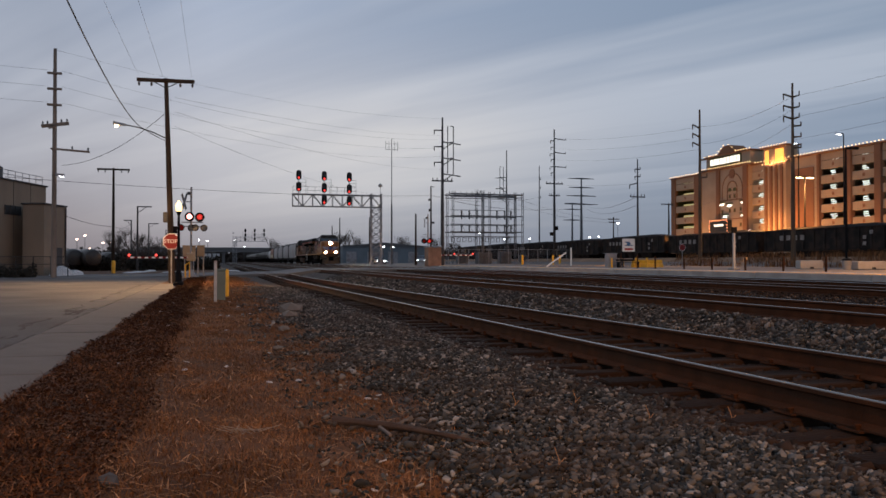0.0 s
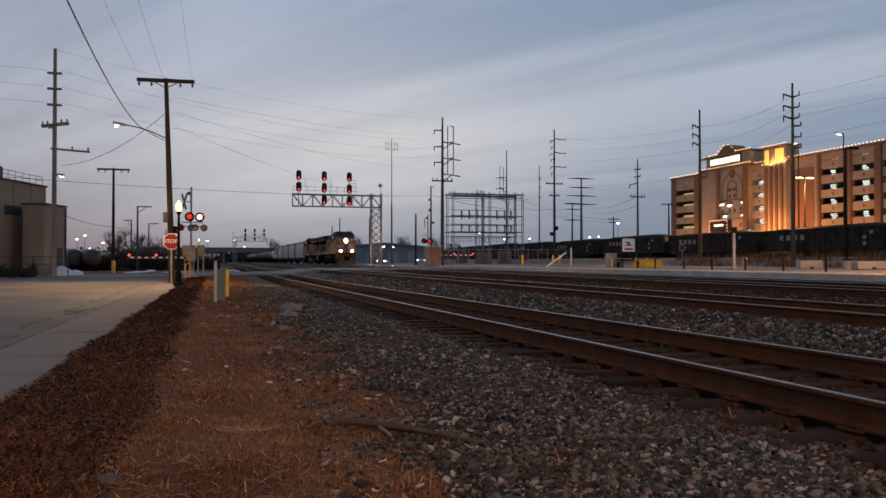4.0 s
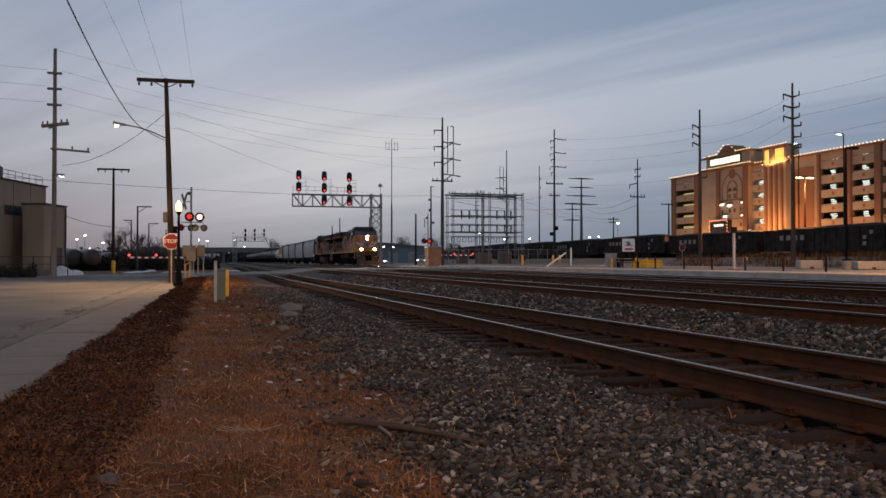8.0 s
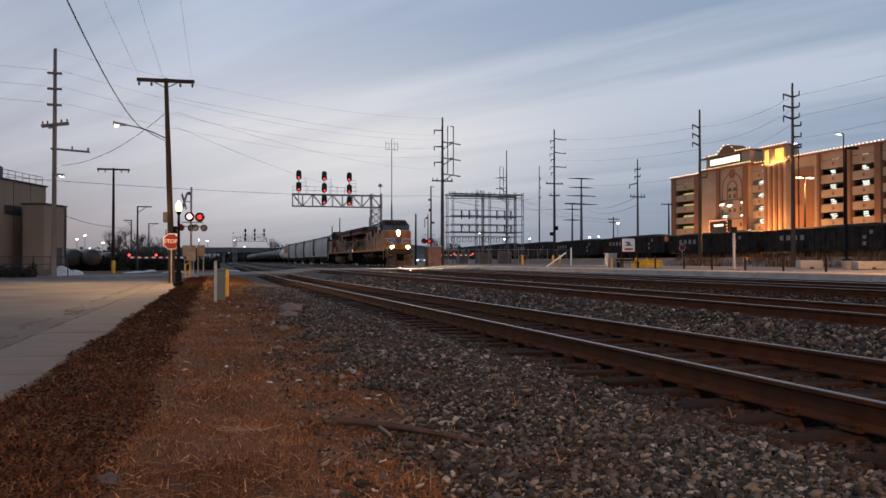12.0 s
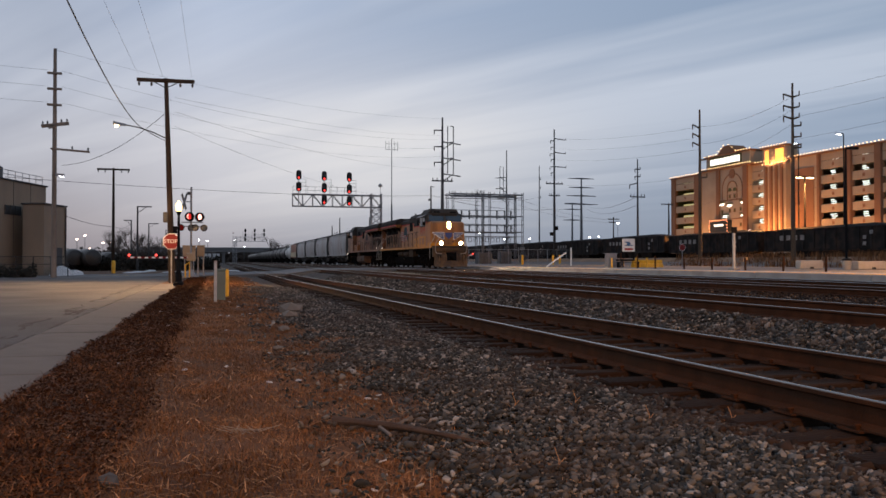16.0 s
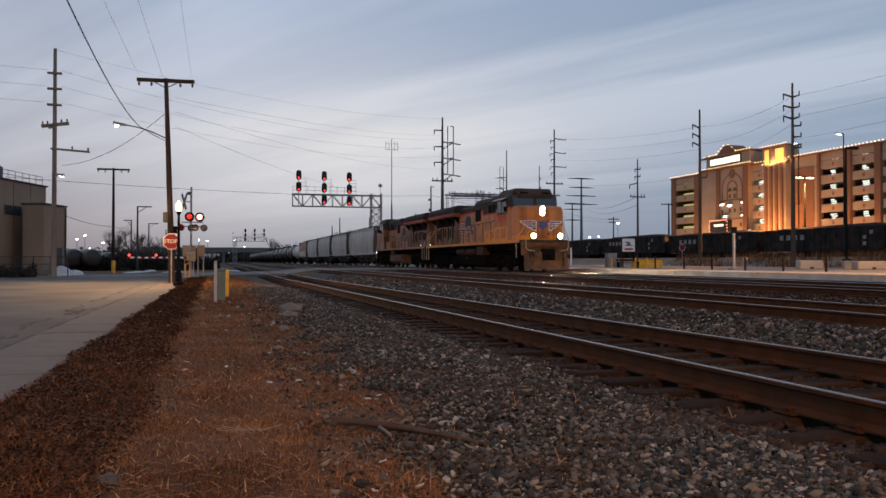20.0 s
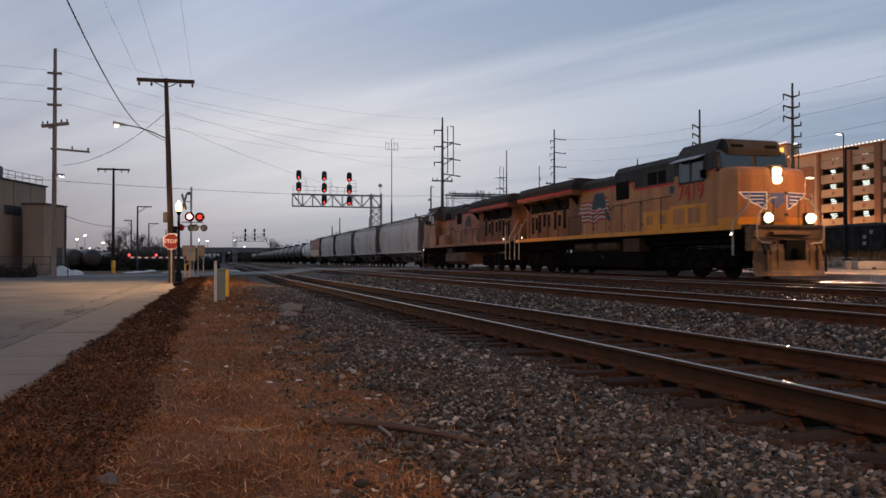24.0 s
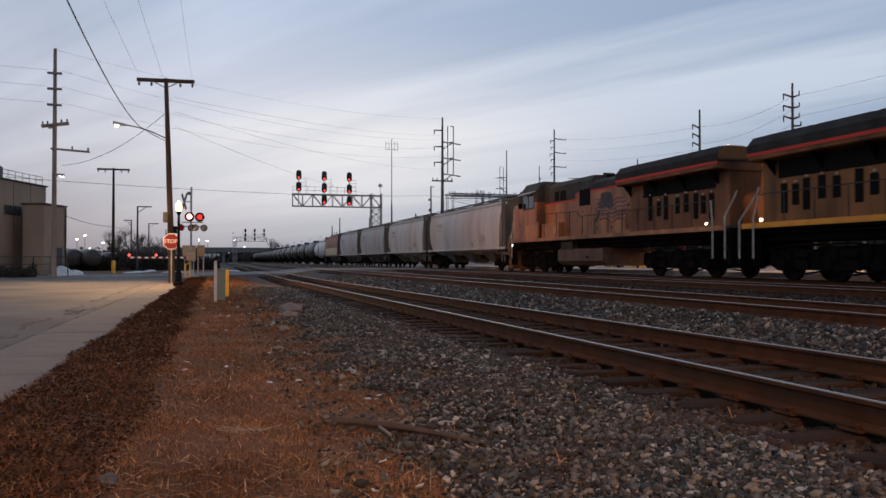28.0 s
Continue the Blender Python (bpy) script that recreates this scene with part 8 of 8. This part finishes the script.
def ballast():
    rng = np.random.default_rng(11)
    # shoulder beside the siding
    x, y = scatter(rng, 185000, 0.5, 3.1, 1.7, 34)
    edge = 1.12 + 0.22 * np.sin(y * 1.3) + 0.15 * np.sin(y * 3.7 + 1)
    patch = 0.25 * np.sin(x * 5.3 + 1.7 * np.sin(y * 1.9)) + 0.2 * np.sin(y * 4.3 + 2 * np.sin(x * 3))
    keep = rng.uniform(size=len(x)) < np.clip((x - edge + 0.15) / 1.35 + patch, 0.03, 0.96)
    x, y = x[keep], y[keep]
    z = on_ground(x, y) + rng.uniform(0, 0.03, len(x))
    s = rng.lognormal(math.log(0.0112), 0.42, len(x)).clip(0.005, 0.03) * (1 + 0.012 * y)
    stones("ballast_stones", np.stack([x, y, z], -1), s, "ballast_stone", 12, "loose grey and brown ballast stones")
    # and behind, coarser
    x, y = rng.uniform(0.9, 3.1, 22000), rng.uniform(-4.0, 1.8, 22000)
    keep = rng.uniform(size=len(x)) < np.clip((x - 0.95) / 0.9, 0.03, 1)
    x, y = x[keep], y[keep]
    stones("ballast_stones", np.stack([x, y, on_ground(x, y)], -1), rng.lognormal(math.log(0.016), 0.3, len(x)).clip(0.008, 0.03), "ballast_stone", 17, "loose grey ballast beside the siding", form=block)
    # between the rails and beyond the siding, browner with dust
    x, y = scatter(rng, 15000, 2.7, 5.75, 2.5, 24)
    keep = np.abs(np.abs(x - NEAR_X) - RAIL_GAP / 2) > 0.09
    x, y = x[keep], y[keep]
    z = on_ground(x, y) + rng.uniform(-0.005, 0.03, len(x))
    s = rng.lognormal(math.log(0.019), 0.3, len(x)).clip(0.01, 0.04) * (1 + 0.02 * y)
    stones("ballast_stones", np.stack([x, y, z], -1), s, "ballast_dark", 13, "dusty brown ballast between the rails", form=block)
    x, y = scatter(rng, 30000, 5.6, 7.15, 3.5, 45)
    z = on_ground(x, y) + rng.uniform(0, 0.06, len(x))
    s = rng.lognormal(math.log(0.0185), 0.33, len(x)).clip(0.01, 0.045) * (1 + 0.014 * y)
    stones("ballast_stones", np.stack([x, y, z], -1), s, "ballast_stone", 14, "grey ballast heaped between two tracks", form=block)
    x, y = scatter(rng, 12000, 9.4, 18.0, 6, 50)
    z = on_ground(x, y) + rng.uniform(0, 0.03, len(x))
    s = rng.lognormal(math.log(0.03), 0.3, len(x)).clip(0.015, 0.06)
    stones("ballast_stones", np.stack([x, y, z], -1), s, "ballast_dark", 15, "dark ballast between the main tracks", form=block)


ballast()


def blades(name, x, y, z, length, lean, width, material, seed, label):
    """Thin bent blades, two triangles each."""
    rng = np.random.default_rng(seed)
    n = len(x)
    a = rng.uniform(0, 6.2832, n)
    d = np.stack([np.cos(a), np.sin(a), np.zeros(n)], -1)
    side = np.stack([-np.sin(a), np.cos(a), np.zeros(n)], -1) * (width * rng.uniform(0.6, 1.4, n))[:, None]
    base = np.stack([x, y, z], -1)
    up = np.array([0, 0, 1.0])
    out = np.sin(lean)[:, None] * d + np.cos(lean)[:, None] * up
    mid = base + out * (length * 0.55)[:, None]
    tip = mid + (np.sin(np.minimum(lean * 1.5, 1.52))[:, None] * d + np.cos(np.minimum(lean * 1.5, 1.52))[:, None] * up) * (length * 0.45)[:, None]
    v = np.stack([base - side, base + side, mid - side * 0.7, mid + side * 0.7, tip], 1).reshape(-1, 3)
    k = 5 * np.arange(n)[:, None]
    tri = np.concatenate([k + np.array([[0, 1, 3]]), k + np.array([[0, 3, 2]]), k + np.array([[2, 3, 4]])], 0)
    return tagged(raw_mesh(name, v, tri, material), label, "grass", kind="stuff")


def grass():
    rng = np.random.default_rng(31)
    x, y = scatter(rng, 560000, -0.95, 2.1, 1.9, 54)
    tuft = np.sin(x * 7 + 2 * np.sin(y * 2.2)) + np.sin(y * 5.1 + x * 2)
    keep = rng.uniform(size=len(x)) < np.clip(0.72 + 0.22 * tuft, 0.3, 1) * np.clip((1.9 - x) / 1.1 + 0.22 * tuft, 0, 1) * np.clip((x + 0.60 + 0.06 * np.sin(y * 1.9)) / 0.16, 0, 1)
    x, y = x[keep], y[keep]
    n = len(x)
    z = on_ground(x, y) - 0.005
    blades("grass", x, y, z, rng.uniform(0.018, 0.05, n) * (1 + 0.02 * y), rng.uniform(0.35, 1.45, n), 0.00145 * (1 + 0.065 * y), "dead_grass", 32, "short dead brown winter grass")
    x, y = scatter(rng, 6500, -1.5, 1.7, 1.8, 16)
    keep = (x > -0.55) | (rng.uniform(size=len(x)) < 0.3)
    x, y = x[keep], y[keep]
    n = len(x)
    z = on_ground(x, y) + 0.012
    blades("straw", x, y, z, rng.uniform(0.04, 0.16, n), rng.uniform(1.25, 1.5, n), 0.0024 * (1 + 0.05 * y), "straw", 33, "pale broken straw lying on the ground")
    x, y = rng.uniform(-1.4, 1.7, 26000), rng.uniform(-4.0, 1.95, 26000)
    n = len(x)
    blades("grass", x, y, on_ground(x, y) - 0.005, rng.uniform(0.03, 0.07, n), rng.uniform(0.35, 1.45, n), 0.003 * np.ones(n), "dead_grass", 35, "short dead brown winter grass")
    # tall dry grass on the bank before the stored cars
    x, y = rng.uniform(44.5, 49.2, 16000), rng.uniform(30, 75, 16000)
    keep = rng.uniform(size=len(x)) < np.clip(0.35 + 0.5 * np.sin(y * 0.7) * np.sin(x * 1.3 + y * 0.2) + 0.012 * (60 - y), 0.05, 1)
    x, y = x[keep], y[keep]
    n = len(x)
    blades("dry_grass", x, y, on_ground(x, y), rng.uniform(0.2, 0.7, n), rng.uniform(0.05, 0.6, n), 0.022 * np.ones(n), "dead_grass", 36, "tall dry grass on the bank before the coal cars")
    # reddish stems and torn grass in the litter strip
    x, y = scatter(rng, 30000, -1.5, -0.45, 1.9, 22)
    keep = rng.uniform(size=len(x)) < np.clip(0.75 + 0.5 * np.sin(x * 6 + y * 1.7) - 0.04 * y, 0.1, 1)
    x, y = x[keep], y[keep]
    n = len(x)
    blades("grass", x, y, on_ground(x, y) + 0.02, rng.uniform(0.03, 0.10, n), rng.uniform(0.8, 1.5, n), 0.0026 * (1 + 0.05 * y), "litter_grass", 34, "rusty brown torn grass in leaf litter")
    # dark leaf litter along the sidewalk, spilling over its edge
    x, y = scatter(rng, 120000, -1.78, -0.2, 1.9, 52)
    edge = -1.46 - 0.09 * np.exp(-((y - 5.2) / 1.6) ** 2) - 0.05 * np.sin(y * 1.3 + 1) - 0.03 * np.sin(y * 4.7) - 0.02 * rng.normal(size=len(x))
    keep = (rng.uniform(size=len(x)) < np.clip((-0.40 - x - 0.06 * np.sin(y * 1.9)) / 0.16, 0.0, 1)) & (x > edge)
    x, y = x[keep], y[keep]
    n = len(x)
    z = np.where(x < -1.47, -0.4, on_ground(x, y)) + rng.uniform(0, 0.035, n) * np.where(x < -1.47, 0.4, 1)
    d = rng.normal(size=(n, 3, 3)) * np.array([0.008, 0.008, 0.005]) * (1 + 0.05 * y)[:, None, None]
    v = (np.stack([x, y, z], -1)[:, None, :] + d).reshape(-1, 3)
    tagged(raw_mesh("leaf_litter", v, np.arange(3 * n).reshape(-1, 3), "leaf_litter"), "dark wet leaf litter beside the sidewalk", "leaf litter", kind="stuff")


grass()


def litter():
    rnd = random.Random(3)
    t = thing("fallen_branch", pose(0, 0, 0), "weathered fallen branch lying on grass and gravel", "branch")
    pts = [(0.72, 5.02, -0.375), (0.86, 4.86, -0.365), (1.02, 4.68, -0.36), (1.16, 4.5, -0.362), (1.30, 4.36, -0.372), (1.42, 4.22, -0.385)]
    s = Shape()
    pts = [tuple(Vector(p).lerp(Vector(q), f)) for p, q in zip(pts, pts[1:]) for f in (0, 0.33, 0.66)] + [pts[-1]]
    rings = []
    for k, p in enumerate(pts):
        way = (Vector(pts[min(k + 1, len(pts) - 1)]) - Vector(pts[max(k - 1, 0)])).normalized()
        side = way.cross(Vector((0, 0, 1))).normalized()
        up = side.cross(way)
        r = (0.027 - 0.0011 * k) * (1 + 0.12 * math.sin(k * 2.3))
        rings.append([tuple(Vector(p) + (side * math.cos(0.6283 * j) + up * math.sin(0.6283 * j)) * r * (1 + rnd.uniform(-0.16, 0.16))) for j in range(10)])
    part("stem", s.loft(rings), "brown_wood", t, "", True)
    part("splinter", Shape().loft([[(1.40 + dx, 4.24 + dy, -0.385 + dz) for dx, dy, dz in ((0, 0, 0), (0.01, 0.01, 0), (0, 0.01, 0.012))], [(1.54 + dx, 4.15 + dy, -0.40 + dz) for dx, dy, dz in ((0, 0, 0), (0.003, 0.003, 0), (0, 0.003, 0.004))]]), "brown_wood", t)
    part("twig", Shape().line([(0.95, 4.75, -0.37), (0.98, 4.55, -0.385)], 0.011), "grey_wood", t)
    for x, y, sz, m, label in ((-0.46, 3.95, 0.045, "slate", "dark grey broken lump of asphalt"), (0.72, 9.6, 0.06, "concrete", "half-buried lump of pale concrete"), (0.45, 10.5, 0.05, "concrete", "small pale stone in dead grass"), (1.0, 12.2, 0.1, "concrete", "pale flat stone in dead grass"), (1.46, 16.2, 0.26, "concrete", "low half-buried pale concrete slab"), (1.30, 14.9, 0.17, "concrete", "half-buried lump of pale concrete")):
        v, f = ico()
        vs = [(p[0] * sz * (1 + rnd.uniform(-0.2, 0.3)), p[1] * sz * (1 + rnd.uniform(-0.2, 0.3)), p[2] * sz * (1.0 if m == "slate" else 0.6)) for p in v]
        ob = part("stone", Shape().add(vs, [tuple(q) for q in f]), m, at=pose(x, y, lift(x, y) + sz * 0.3))
        tagged(ob, label, "stone", "loose stones")
    t = thing("straw_tuft", pose(0.18, 4.9, -0.40), "pale torn tuft of dry stalks", "dry tuft")
    for k in range(26):
        a = rnd.uniform(0, 6.28)
        r = rnd.uniform(0.03, 0.16)
        c = (rnd.uniform(-0.1, 0.1), rnd.uniform(-0.06, 0.06), 0.01)
        part("stalk", Shape().line([c, (c[0] + r * math.cos(a) * 1.2, c[1] + r * math.sin(a) * 0.6, rnd.uniform(0.015, 0.05))], 0.0022, 4), "faded_straw", t)
    for x, y in ((1.95, 5.1), (2.35, 5.0), (2.5, 4.3), (3.0, 4.2), (1.6, 3.6)):
        t = thing("weed_stalk", pose(x, y, lift(x, y)), "thin dry weed stalk in the gravel", "weed", "dry weeds")
        part("stalk", Shape().line([(0, 0, 0), (0.01, 0, 0.06), (-0.01, 0.01, 0.12)], 0.0025, 4), "straw", t)
        part("leaf", Shape().line([(0, 0, 0.03), (0.04, 0.0, 0.07)], 0.002, 4).line([(0, 0, 0), (-0.05, 0, 0.05)], 0.002, 4), "straw", t)
    # scraps of litter that catch the light
    for k in range(26):
        x, y = rnd.uniform(-1.2, 1.4), rnd.uniform(3.5, 22)
        ob = part("litter_scrap", Shape().box(-0.02, 0.02, -0.012, 0.012, 0, 0.006, c=0.002), "faded_white", at=pose(x, y, rough_lift(x, y) + 0.012, rnd.uniform(-20, 20), rnd.uniform(-20, 20), rnd.uniform(0, 180)))
        ob.scale = (1 + 0.04 * y,) * 3
        tagged(ob, "small pale scrap of litter on the grass", "litter", "litter scraps")


mat("slate", (0.045, 0.05, 0.058), 0.8, var=0.3, scale=8, fine=50, bump=0.3)
mat("faded_straw", (0.26, 0.22, 0.19), 0.85, var=0.15, scale=5, fine=40)
litter()
motions()
